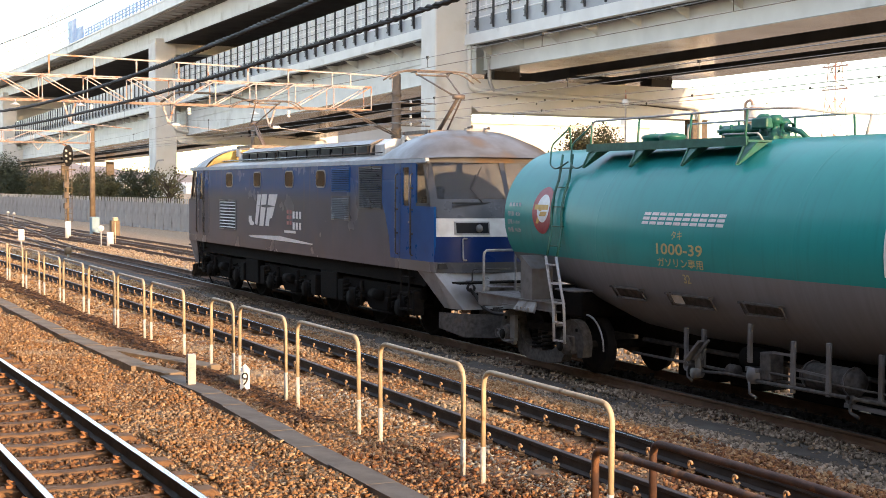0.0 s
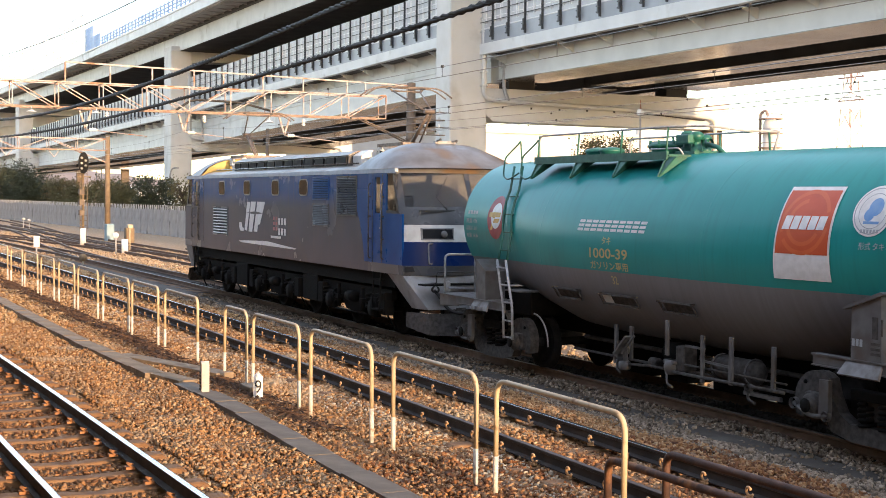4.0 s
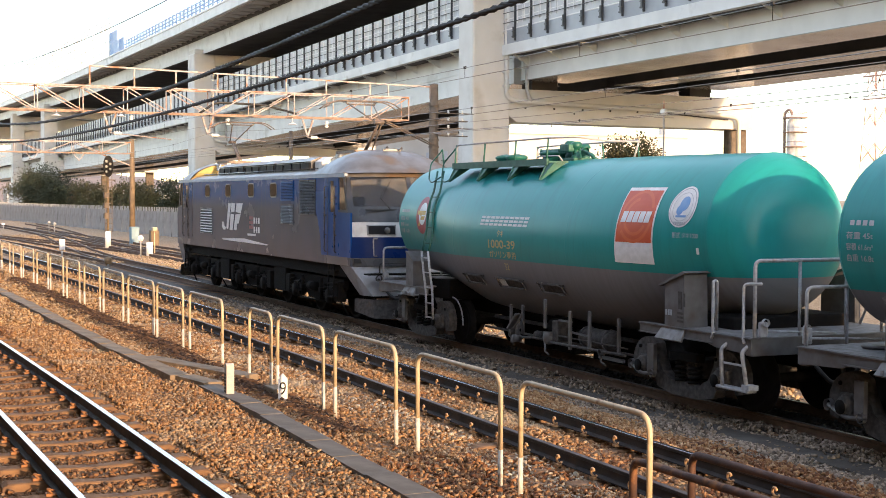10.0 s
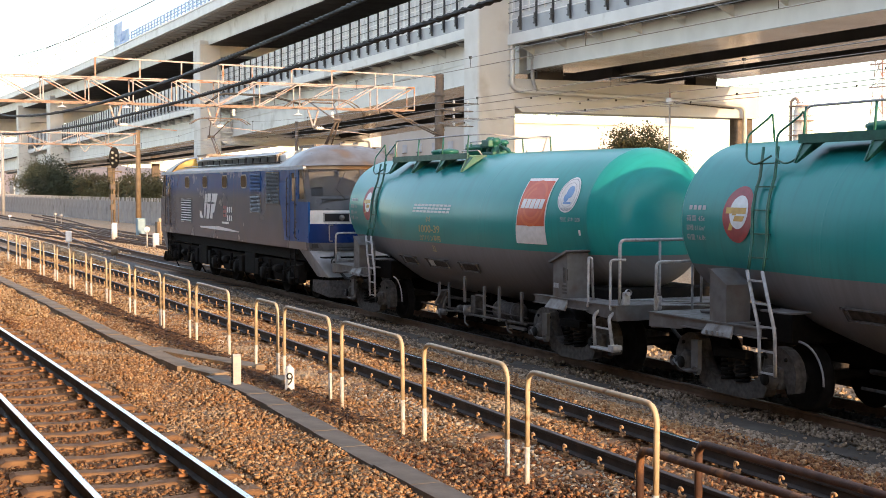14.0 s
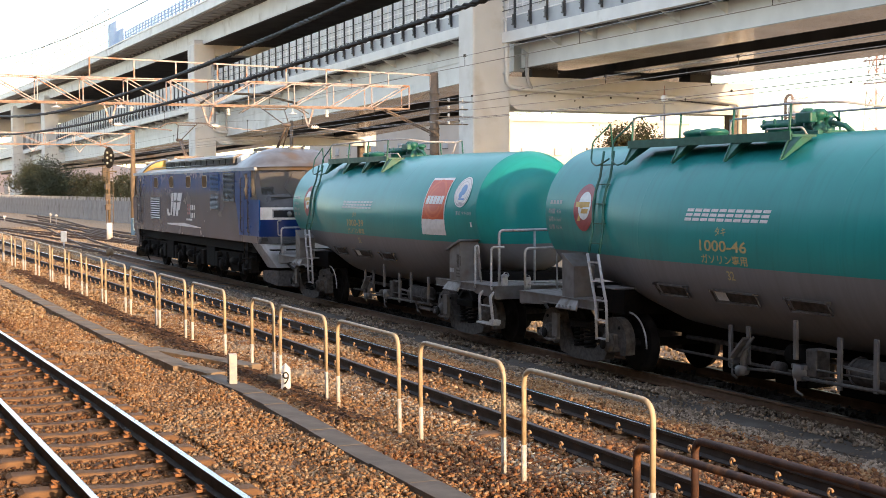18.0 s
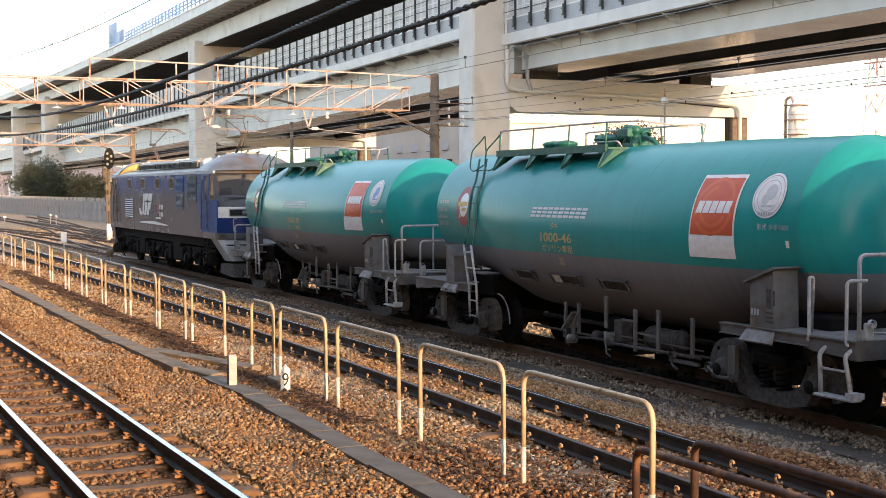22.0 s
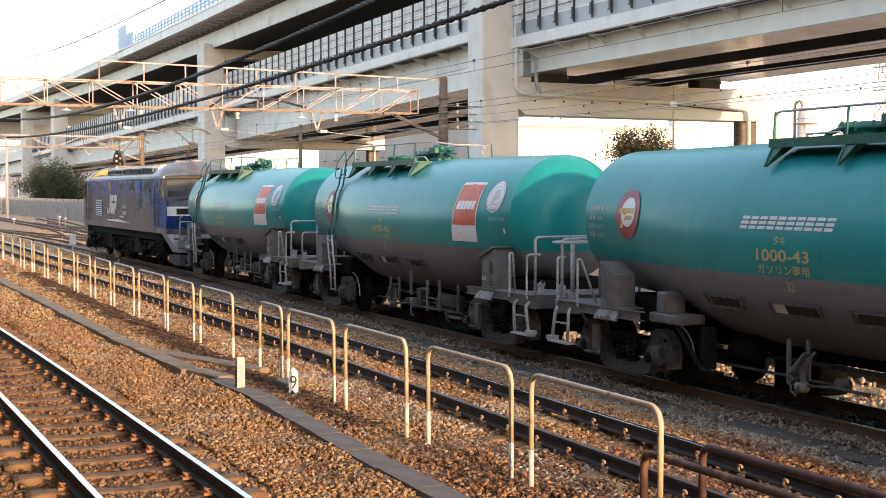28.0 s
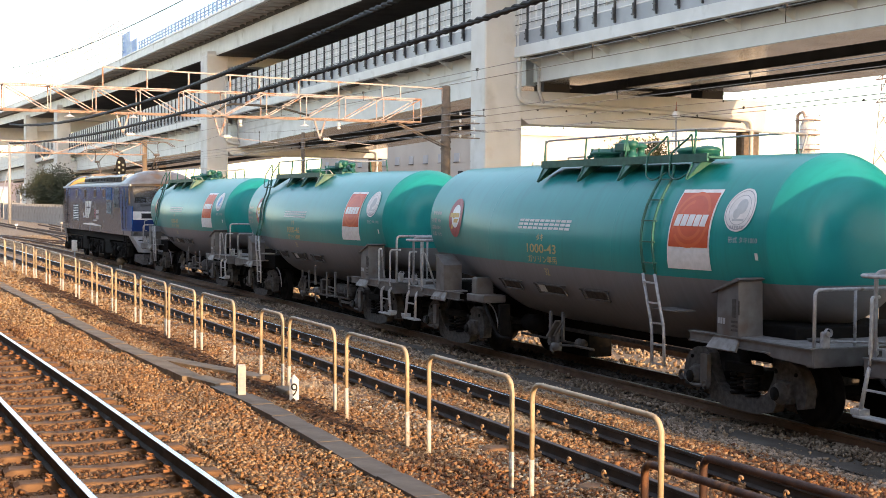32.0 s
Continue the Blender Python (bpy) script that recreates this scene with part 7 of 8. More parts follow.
# pipes on the columns
for _x0, _x1, _y0, _y1 in BENTS[:2]:
    s = Shape().tube(bend([(_x1 + 0.25, _y1 - 0.35, 16.5), (_x1 + 0.25, _y1 - 0.35, 9.0), (_x1 + 0.25, _y1 + 0.3, 8.75), (_x1 + 0.25, 46.0, 8.55), (_x1 + 0.25, 52.5, 8.35), (_x1 + 0.25, 54.2, 8.2), (_x1 + 0.25, 54.2, 4.0)], 0.5, 6), 0.14, 10)
    part("drain_pipe", s, M_CONC, VIA, "cream drain pipe with bends")
    s = Shape().tube(bend([(_x1 + 0.3, _y1 + 1.0, 10.9), (_x1 + 0.3, _y1 + 1.0, 9.4), (_x1 + 0.3, _y1 + 1.3, 8.75)], 0.3, 5), 0.12, 10).box(_x1 + 0.1, _x1 + 0.5, _y1 + 0.85, _y1 + 1.15, 10.7, 11.2)
    part("drain_pipe", s, M_STEEL, VIA)
    s = Shape()
    for _k in range(8):
        s.box(_x1 + 0.0, _x1 + 0.06, _y1 + 2.0 * _k + 1.0, _y1 + 2.0 * _k + 1.1, 8.3, 8.42)
    s.tube([(_x1 + 0.05, _y1, 8.9), (_x1 + 0.05, 46, 8.5), (_x1 + 0.05, 53.5, 8.05)], 0.04, 6)
    part("conduit", s, M_SOFFITSHADE, VIA)
    for _k in range(9):
        part("pipe_clamp", Shape().box(_x1, _x1 + 0.42, _y1 - 0.52, _y1 - 0.18, 9.6 + 0.8 * _k, 9.68 + 0.8 * _k), M_CONC, VIA)

# ---- overhead line, masts, fence, hoops, signals ----
def truss(parent, x, y0, y1, z0, z1, step, w=0.05, mid=None):
    """A flat portal beam: two chords on each face, posts and diagonals."""
    for xx in (x - 0.45, x + 0.45):
        part("chord", Shape().bar((xx, y0, z0), (xx, y1, z0), 0.06), M_TRUSSR, parent, "rust-streaked lower chord")
        part("chord", Shape().bar((xx, y0, z1), (xx, y1, z1), 0.055), M_TRUSS, parent)
        n = int(round((y1 - y0) / step))
        for i in range(n + 1):
            y = y0 + (y1 - y0) * i / n
            part("upright", Shape().bar((xx, y, z0), (xx, y, z1), w * 0.85), M_TRUSS, parent)
            if i < n:
                y2 = y0 + (y1 - y0) * (i + 1) / n
                a, b = ((y, z1), (y2, z0)) if (i % 2 == 0 if mid is None else y < mid) else ((y, z0), (y2, z1))
                part("diagonal", Shape().bar((xx, a[0], a[1]), (xx, b[0], b[1]), w * 0.85), M_TRUSS, parent)
    n = int(round((y1 - y0) / step))
    for i in range(n + 1):
        y = y0 + (y1 - y0) * i / n
        for z in (z0, z1):
            part("cross_tie", Shape().bar((x - 0.45, y, z), (x + 0.45, y, z), w), M_TRUSSR, parent)


PORTAL = thing("catenary_portal", "white and rusty lattice portal over the tracks", "catenary portal", "overhead line portals")
truss(PORTAL, -58, -3.31, 24.14, 6.42, 7.46, 1.83, 0.05, 14.0)
part("mast", Shape().tube([(-58, 25.6, -0.3), (-58, 25.6, 8.15)], [0.26, 0.2], 14), M_MAST, PORTAL, "dark weathered concrete mast")
part("mast", Shape().tube([(-58, -3.4, -0.3), (-58, -3.4, 8.15)], [0.26, 0.2], 14), M_MAST, PORTAL)
part("strut", Shape().bar((-58.2, 23.0, 6.42), (-58.2, 25.6, 5.3), 0.06).bar((-57.8, 23.0, 6.42), (-57.8, 25.6, 5.3), 0.06).bar((-58, 23.6, 6.42), (-58, 25.6, 7.35), 0.06), M_MAST, PORTAL)
for _k in range(7):
    part("mast_band", Shape().spin([(5.2 + 0.32 * _k, 0.255), (5.27 + 0.32 * _k, 0.255)], "z", (-58, 25.6, 0), 14), M_MAST, PORTAL)
# upper frame standing on the beam
part("upper_frame", Shape().bar((-58.0, 9.85, 8.33), (-58.0, 25.4, 8.02), 0.065), M_TRUSS, PORTAL)
for _y in (9.85, 11.71, 13.49, 15.31, 16.62, 18.42, 20.3, 22.4, 23.3, 25.4):
    part("upright", Shape().bar((-58.0, _y, 7.46), (-58.0, _y, 8.33 - 0.0199 * (_y - 9.85)), 0.06), M_TRUSS, PORTAL)
for _y in (10.68, 14.87, 19.42):
    part("hanger", Shape().bar((-58, _y - 0.27, 6.42), (-58, _y, 5.58), 0.07).bar((-58, _y + 0.27, 6.42), (-58, _y, 5.58), 0.07), M_TRUSS, PORTAL)
    s = Shape().tube([(-58, _y, 5.55), (-58, _y + 2.6, 5.32)], 0.02, 6)
    part("steady_arm", s, M_TRUSS, PORTAL)
    part("insulator", Shape().spin([(0, 0.04), (0.05, 0.09), (0.1, 0.05), (0.15, 0.09), (0.2, 0.05), (0.25, 0.09), (0.3, 0.05), (0.35, 0.04)], "y", (-58, _y + 0.15, 5.54), 12), M_PORCELAIN, PORTAL)
    part("insulator", Shape().spin([(6.0, 0.05), (6.05, 0.1), (6.1, 0.05), (6.15, 0.1), (6.2, 0.05), (6.25, 0.1), (6.3, 0.05)], "z", (-58, _y + 0.9, 0), 12), M_PORCELAIN, PORTAL)
for _y, _z in ((8.49, 6.2), (11.14, 6.24), (18.71, 6.1)):
    part("lamp_shade", Shape().spin([(0, 0.04), (-0.04, 0.1), (-0.08, 0.2), (-0.1, 0.22)], "z", (-58, _y, _z + 0.1), 18).tube([(-58, _y, _z), (-58, _y, 6.42)], 0.02, 6), M_WHITE, PORTAL, "white enamel yard lamp")
part("cable_rack", Shape().tube(bend([(-58.3, 14.6, 6.5), (-58.3, 15.3, 7.0), (-58.3, 17.5, 6.95), (-58.3, 19.0, 6.6)], 0.3), 0.05, 8), M_BLACK, PORTAL)

for _k, _z in enumerate((5.75, 6.1, 6.45, 6.8)):
    part("bracket_arm", Shape().bar((-57.7, 25.6, _z), (-57.7, 27.2 + 0.3 * (_k % 2), _z), 0.05), M_MAST, PORTAL)
    for _y in (26.2, 26.9):
        part("insulator", Shape().spin([(_z, 0.03), (_z + 0.04, 0.07), (_z + 0.08, 0.04), (_z + 0.12, 0.07), (_z + 0.16, 0.03)], "z", (-57.7, _y, 0), 10), M_PORCELAIN, PORTAL)

PORTAL2 = thing("catenary_portal", "pale lattice portal with an ochre mast", "catenary portal", "overhead line portals")
truss(PORTAL2, -92, 3.4, 18.2, 5.75, 6.5, 1.85, 0.045)
part("mast", Shape().tube([(-92, 18.4, -0.3), (-92, 18.4, 6.75)], [0.2, 0.16], 12), M_MASTY, PORTAL2, "ochre timber-like mast")
part("mast", Shape().tube([(-92, 3.2, -0.3), (-92, 3.2, 7.2)], [0.2, 0.16], 12), M_TRUSS, PORTAL2)
part("strut", Shape().bar((-92, 16.2, 5.75), (-92, 18.3, 4.95), 0.08), M_TRUSS, PORTAL2)
for _y in (11.9, 14.9):
    part("hanger", Shape().bar((-92, _y - 0.4, 5.75), (-92, _y, 5.25), 0.05).bar((-92, _y + 0.4, 5.75), (-92, _y, 5.25), 0.05), M_TRUSS, PORTAL2)


def wire(name, label, pts, r, mat, n=6):
    return single(name, Shape().tube(pts, r, n), mat, label, "wire", "overhead wires")


def span(y, z0, z1, r, mat, label, x0=-135, x1=12):
    """Contact wire and messenger with droppers."""
    o = thing("overhead_wire", label, "wire", "overhead wires")
    part("contact_wire", Shape().tube([(x0, y, z0), (-92, y, z0), (-58, y, z0), (x1, y, z0)], r, 6), mat, o)
    xs_ = [x0, -110, -92, -84, -75, -66, -58, -50, -42, -32, -20, -8, x1]
    zs = [z1 + 0.2, z1 + 0.1, z1 + 0.45, z1 + 0.2, z1 + 0.12, z1 + 0.2, z1 + 0.5, z1 + 0.22, z1 + 0.08, z1, z1 + 0.01, z1 + 0.05, z1 + 0.12]
    part("messenger", Shape().tube([(a, y, b) for a, b in zip(xs_, zs)], r, 6), mat, o)
    for x in (-10.3, -15.3, -20.6, -25.3, -32, -39, -46, -53, -66, -75, -84):
        z = float(np.interp(x, xs_, zs))
        part("dropper", Shape().tube([(x, y, z0), (x, y, z)], r * 0.9, 5).box(x - 0.03, x + 0.03, y - 0.02, y + 0.02, z - 0.02, z + 0.03), M_WIRE, o)


span(TRK, 5.32, 5.52, 0.0075, M_WIREG, "thin contact wire over the train")
span(15.2, 5.04, 5.20, 0.0085, M_WIREG, "thin contact wire over the yard track")
for _y, _z in ((19.0, 5.0), (22.5, 5.3), (23.4, 5.75)):
    _o = wire("feeder_wire", "thin feeder wire beyond the train", [(-140, _y, _z + 0.3), (-58, _y, _z + 0.25), (-30, _y, _z), (15, _y, _z + 0.2)], 0.010, M_WIREG)
    for _x in (-20, -26, -33, -41):
        part("insulator", Shape().spin([(0, 0.012), (0.02, 0.028), (0.05, 0.028), (0.065, 0.012)], "z", (_x, _y, _z + 0.0), 8), M_WIRE, _o)


def twisted(label, f, x0, x1, r, turns, y=8.0):
    """A cable of three twisted strands that hangs along the track."""
    o = thing("twisted_cable", label, "cable", "hanging black cables")
    n = 260
    for k in range(3):
        pts = []
        for i in range(n + 1):
            x = x0 + (x1 - x0) * i / n
            a = 2 * math.pi * (turns * i / n + k / 3)
            pts.append((x, y + r * math.cos(a), f(x) + r * math.sin(a)))
        part("strand", Shape().tube(pts, r * 1.02, 5), M_WIRE, o)


twisted("thick black twisted cable sagging over the tracks", lambda x: 0.00084 * x * x + 0.0676 * x + 7.03, -76, -4, 0.032, 95)
twisted("second black twisted cable sagging over the tracks", lambda x: 0.00052 * x * x + 0.0414 * x + 5.888, -76, -4, 0.027, 105)
wire("high_wire", "single dark wire high over the yard", [(x, 8.0, 0.000673 * x * x + 0.0317 * x + 8.26) for x in range(-76, -3, 4)], 0.016, M_WIRE)
wire("high_wire", "thin wire near the sky's edge", [(-80, 8.0, 11.2), (-60, 8, 10.3), (-40, 8, 9.6)], 0.008, M_WIREG)
wire("high_wire", "thin wire near the sky's edge", [(-80, 8.0, 12.2), (-60, 8, 11.0), (-40, 8, 10.1)], 0.008, M_WIREG)

# hooped guard rail between the tracks: foot x of both legs
HOOPS = [(-11.25, -9.05), (-13.70, -11.67), (-16.40, -14.33), (-18.90, -16.86), (-20.37, -19.21), (-24.21, -21.95), (-26.93, -24.73), (-29.83, -27.25), (-32.82, -30.40),
         (-35.5, -33.3), (-38.4, -36.25), (-41.5, -39.0), (-44.4, -42.0), (-47.8, -45.2), (-50.6, -48.4), (-54.2, -51.65), (-57.5, -54.5), (-60.7, -58.0)]


def hoop(a, b, lean):
    h = thing("hoop_barrier", "faded yellow tubular hoop with white feet, rust-flecked", "barrier", "hoop barriers between tracks")
    z0, zt = gz(5.87) - 0.05, 1.14
    tilt = [random.uniform(-0.03, 0.03), random.uniform(-0.03, 0.03)]
    part("tube", Shape().tube(bend([(a + tilt[0] * 0.5, 5.87, 0.42), (a + tilt[0], 5.87, zt), (b + tilt[1], 5.87, zt), (b + tilt[1] * 0.5, 5.87, 0.42)], 0.17, 6), 0.0245, 10), M_HOOPY, h)
    for x, t in ((a, tilt[0]), (b, tilt[1])):
        part("leg", Shape().tube([(x, 5.87, z0), (x + t * 0.5, 5.87, 0.42)], 0.026, 10), M_HOOPW, h, "chipped white leg")
    return h


for _a, _b in HOOPS:
    hoop(_a, _b, 0)
_rng = np.random.default_rng(31)
_v, _f = [], []
for _i in range(2600):
    _x = -48 + 33 * _rng.random()
    _y = 5.62 + 0.13 * _rng.normal() + 0.05 * math.sin(_x * 1.7)
    _a, _l, _w = _rng.uniform(0, 3.14), _rng.uniform(0.03, 0.11), _rng.uniform(0.006, 0.015)
    _z = gz(_y) + 0.045 + 0.03 * _rng.random()
    _c, _d = math.cos(_a), math.sin(_a)
    _k = len(_v)
    _v += [(_x - _l * _c - _w * _d, _y - _l * _d + _w * _c, _z), (_x - _l * _c + _w * _d, _y - _l * _d - _w * _c, _z), (_x + _l * _c + _w * _d, _y + _l * _d - _w * _c, _z + 0.01), (_x + _l * _c - _w * _d, _y + _l * _d + _w * _c, _z + 0.01), (_x, _y, _z + 0.03)]
    _f += [(_k, _k + 1, _k + 4), (_k + 1, _k + 2, _k + 4), (_k + 2, _k + 3, _k + 4), (_k + 3, _k, _k + 4)]
single("dead_litter", Shape().add(_v, _f), M_LITTER, "dark dead stalks and soil along the hoops", "litter", "", "stuff")
# rusty pipes at the near end
for _y, _x, _z in ((6.28, -9.93, 0.60), (6.78, -9.78, 0.64)):
    single("pipe_railing", Shape().tube(bend([(_x, _y, -0.1), (_x, _y, _z), (_x + 1.9, _y, _z + 0.02), (_x + 9.0, _y - 0.1, _z)], 0.12, 6), 0.035, 12), M_RUSTPIPE, "bent rust-brown pipe railing by the track", "railing", "rusty pipe railings")

# small posts
_o = thing("cable_marker", "white concrete cable marker post", "marker post", at=pose(-18.45, 5.03, 0.0))
part("post", Shape().box(-0.055, 0.055, -0.055, 0.055, 0.0, 0.50).prism([(-0.055, 0.50), (0.055, 0.50), (0.03, 0.53), (-0.03, 0.53)], "y", -0.055, 0.055), M_PICKET, _o)
part("stencil", bars(-0.05, 0.05, 0.12, 0.40, 1, 0.3, 6, place=lambda a, z, off: (a, -0.056 - off, z)), M_BLACK, _o)
part("stencil", bars(-0.05, 0.05, 0.16, 0.42, 1, 0.3, 5, place=lambda a, z, off: (0.056 + off, a, z)), M_PALEGREY, _o)
_o = thing("distance_post", "white post with a black nine", "marker post", at=pose(-17.85, 5.62, 0.0, 0, 0, -17))
part("post", Shape().box(-0.05, 0.05, -0.065, 0.065, 0.0, 0.36).prism([(-0.065, 0.36), (0.065, 0.36), (0.0, 0.43)], "x", -0.05, 0.05), M_WHITE, _o)
part("numeral", words("9", -0.045, 0.14, 0.18, 0.09, 0.002, place=lambda a, z, off: (0.05 + off, a, z)), M_BLACK, _o, "black numeral nine")
single("junction_box", Shape().box(-18.75, -18.25, 5.62, 5.86, 0.0, 0.16, 0.02), M_MASTY, "small ochre junction box on the ballast", "junction box")


def signal_mast():
    s = thing("railway_signal", "lattice signal mast with dark oval head", "signal", at=pose(-79.8, 14.55, -0.1))
    part("base", Shape().tube([(0, 0, 0), (0, 0, 0.95)], 0.17, 12), M_WHITE, s, "white painted base")
    part("pole", Shape().tube([(0, 0, 0.95), (0, 0, 5.3)], 0.075, 10), M_MASTY, s)
    l = Shape()
    for y in (-0.2, 0.2):
        l.tube([(0.22, y, 0.9), (0.22, y, 4.4)], 0.02, 5)
    o = part("ladder", l, M_MASTY, s)
    for k in range(11):
        part("rung", Shape().bar((0.22, -0.2, 1.1 + 0.3 * k), (0.22, 0.2, 1.1 + 0.3 * k), 0.025), M_MASTY, o)
    p = [(math.cos(radians(a)) * 0.29, 4.72 + math.sin(radians(a)) * (0.62)) for a in range(0, 360, 15)]
    part("head", Shape().prism([(-q[0], q[1]) for q in p], "x", 0.12, 0.24), M_HEADB, s, "black oval signal plate")
    for y, z in ((-0.12, 5.0), (0.1, 4.85), (-0.12, 4.7), (0.1, 4.55), (-0.12, 4.4)):
        part("lens_hood", Shape().spin([(0.0, 0.09), (0.16, 0.09)], "x", (0.24, y, z), 12), M_MAST, s)
        # pale disc whose colour stands in for a lit lamp
        part("lens", Shape().spin([(0.0, 0.0), (0.0, 0.08), (0.03, 0.05), (0.04, 0.0)], "x", (0.25, y, z), 12), M_PORCELAIN, s, "signal lens, its lit white put into the colour")
    for z in (1.7, 2.3, 2.9):
        part("control_box", Shape().box(-0.15, 0.2, -0.24, 0.06, z, z + 0.3, 0.03), M_MAST, s)
    part("platform", Shape().box(-0.4, 0.4, -0.4, 0.4, 3.9, 3.95), M_MASTY, s)


signal_mast()
_o = thing("ground_signal", "white cylinder ground signal with round disc", "signal", at=pose(-68.2, 14.5, -0.17))
part("body", Shape().tube([(0, 0, 0), (0, 0, 0.75)], 0.17, 14), M_WHITE, _o)
part("disc", Shape().spin([(0, 0.0), (0, 0.15), (0.03, 0.15), (0.03, 0.0)], "x", (0.0, -0.45, 0.95), 20), M_WHITE, _o)
part("post", Shape().tube([(0.0, -0.45, 0), (0, -0.45, 1.0)], 0.04, 8), M_STEEL, _o)
part("lamp", Shape().box(-0.2, 0.2, 0.12, 0.36, 1.3, 1.5, 0.04).tube([(0, 0.25, 0.2), (0, 0.25, 1.3)], 0.03, 8), M_HOOPY, _o, "yellow lamp case")
single("equipment_cabinet", Shape().box(-87.0, -86.3, 17.2, 17.7, -0.25, 0.95, 0.04), M_CABINET, "pale blue equipment cabinet by the fence", "cabinet")
single("equipment_cabinet", Shape().box(-81.6, -81.0, 17.3, 17.8, -0.25, 0.85, 0.04), M_MASTY, "ochre equipment cabinet by the fence", "cabinet")
for _x, _y, _h in ((-67.6, 10.12, 0.95), (-128, 14.0, 0.6)):
    _o = thing("track_marker", "white rectangular marker on a short stake", "marker post", "white track markers", at=pose(_x, _y, -0.17))
    part("stake", Shape().tube([(0, 0, 0), (0, 0, 0.45)], 0.04, 8), M_STEEL, _o)
    part("plate", Shape().box(-0.06, 0.06, -0.14, 0.14, 0.42, _h, 0.03), M_WHITE, _o)
_o = thing("point_lamp", "small grey point indicator lamp on ballast", "lamp", at=pose(-57.6, 10.5, -0.17))
part("stem", Shape().tube([(0, 0, 0), (0, 0, 0.25)], 0.05, 8), M_STEEL, _o)
part("lamp", Shape().spin([(0.2, 0.0), (0.2, 0.14), (0.42, 0.16), (0.5, 0.08), (0.52, 0.0)], "z", (0, 0, 0), 14), M_MASTY, _o)
for _x, _y in ((-118, 16.6), (-112, 16.2)):
    _o = thing("dwarf_lamp", "small white lamp on a thin stake", "lamp", "small yard lamps", at=pose(_x, _y, -0.17))
    part("stake", Shape().tube([(0, 0, 0), (0, 0, 0.8)], 0.03, 6), M_STEEL, _o)
    part("head", Shape().spin([(0.75, 0.0), (0.75, 0.14), (0.88, 0.14), (0.95, 0.04), (0.95, 0.0)], "z", (0, 0, 0), 12), M_PICKET, _o)

# fence along the yard
FENCE = thing("fence", "grey ribbed panel fence with pale picket tops", "fence", "", "structure")
_pm = Shape().box(-0.985, 0.985, -0.03, 0.03, -0.3, 1.72)
for _k in range(9):
    _pm.box(-0.9 + 0.2 * _k, -0.84 + 0.2 * _k, -0.05, -0.03, 0.0, 1.7)
_pm = _pm.mesh("fence_panel")
_pm.materials.append(M_FENCE)
_pk = Shape().box(-0.03, 0.03, -0.03, 0.03, 1.65, 2.05).mesh("picket")
_pk.materials.append(M_PICKET)
for _i in range(72):
    _x = -50 - 2.0 * _i
    _y = 24.0 - 0.045 * (-_x - 95)
    q = part("panel", _pm, None, FENCE)
    q.rotation_euler = (0, 0, 0.045)
    q.location = (_x, _y, 0)
    part("post", Shape().box(_x - 1.06, _x - 0.94, _y - 0.14, _y + 0.04, -0.3, 1.9), M_FENCE, FENCE)
    if _x < -60:
        for _k in range(4):
            q = part("picket", _pk, None, FENCE)
            q.location = (_x - 0.75 + 0.5 * _k, _y - 0.03 + 0.03 * _k, 0)
for _x in (-195, -198):
    part("gate_post", Shape().box(_x - 0.1, _x + 0.1, 19.6, 19.8, -0.3, 2.4), M_PICKET, FENCE)
part("gate", Shape().box(-198, -195, 19.66, 19.72, 0.0, 2.0), M_POST, FENCE, "dark mesh gate")

# ---- trees, buildings, distance ----
def tree(name, label, x, y, h, w, leaves, mat, seed, base=0.15, size=0.22):
    """Tapered trunk, limbs and a crown of many small leaf clumps with gaps."""
    rng = random.Random(seed)
    o = thing(name, label, "tree", "trees by the fence", at=pose(x, y, -0.25))
    t = Shape().tube([(0, 0, 0), (0.05 * h * rng.uniform(-1, 1), 0, h * 0.35), (0.03 * h, 0.02 * h, h * 0.8)], [h * 0.035, h * 0.024, h * 0.008], 8)
    part("trunk", t, M_BARK, o)
    tips = []
    for k in range(26):
        z = h * rng.uniform(base, 0.9)
        a = rng.uniform(0, 6.28)
        env = math.sin(math.pi * min(1, max(0.08, (z / h - base * 0.6) / (1.06 - base * 0.6)))) ** 0.6
        r = w * 0.5 * env * rng.uniform(0.45, 1.05)
        e = (r * math.cos(a), r * math.sin(a), z + 0.12 * h * rng.uniform(-0.3, 1))
        part("limb", Shape().tube([(0.01 * h, 0, z * 0.75), (e[0] * 0.5, e[1] * 0.5, z * 0.95), e], [h * 0.012, h * 0.008, h * 0.003], 5), M_BARK, o)
        tips.append((e, r))
    v, f = [], []
    for k in range(leaves):
        e, r = tips[rng.randrange(len(tips))]
        q = w * 0.085
        c = Vector((e[0] * rng.uniform(0.55, 1.1) + rng.gauss(0, q), e[1] * rng.uniform(0.55, 1.1) + rng.gauss(0, q), e[2] + rng.gauss(0, q * 0.8)))
        if c.z < 0.1:
            continue
        a = Vector((rng.gauss(0, 1), rng.gauss(0, 1), rng.gauss(0, 1))).normalized()
        b = a.cross(Vector((rng.gauss(0, 1), rng.gauss(0, 1), rng.gauss(0, 1)))).normalized()
        s = size * rng.uniform(0.5, 1.3)
        i = len(v)
        v += [c - a * s, c + b * s * 0.5, c + a * s, c - b * s * 0.5]
        f.append((i, i + 1, i + 2, i + 3))
    part("crown", Shape().add(v, f), mat, o, "uneven leafy crown")


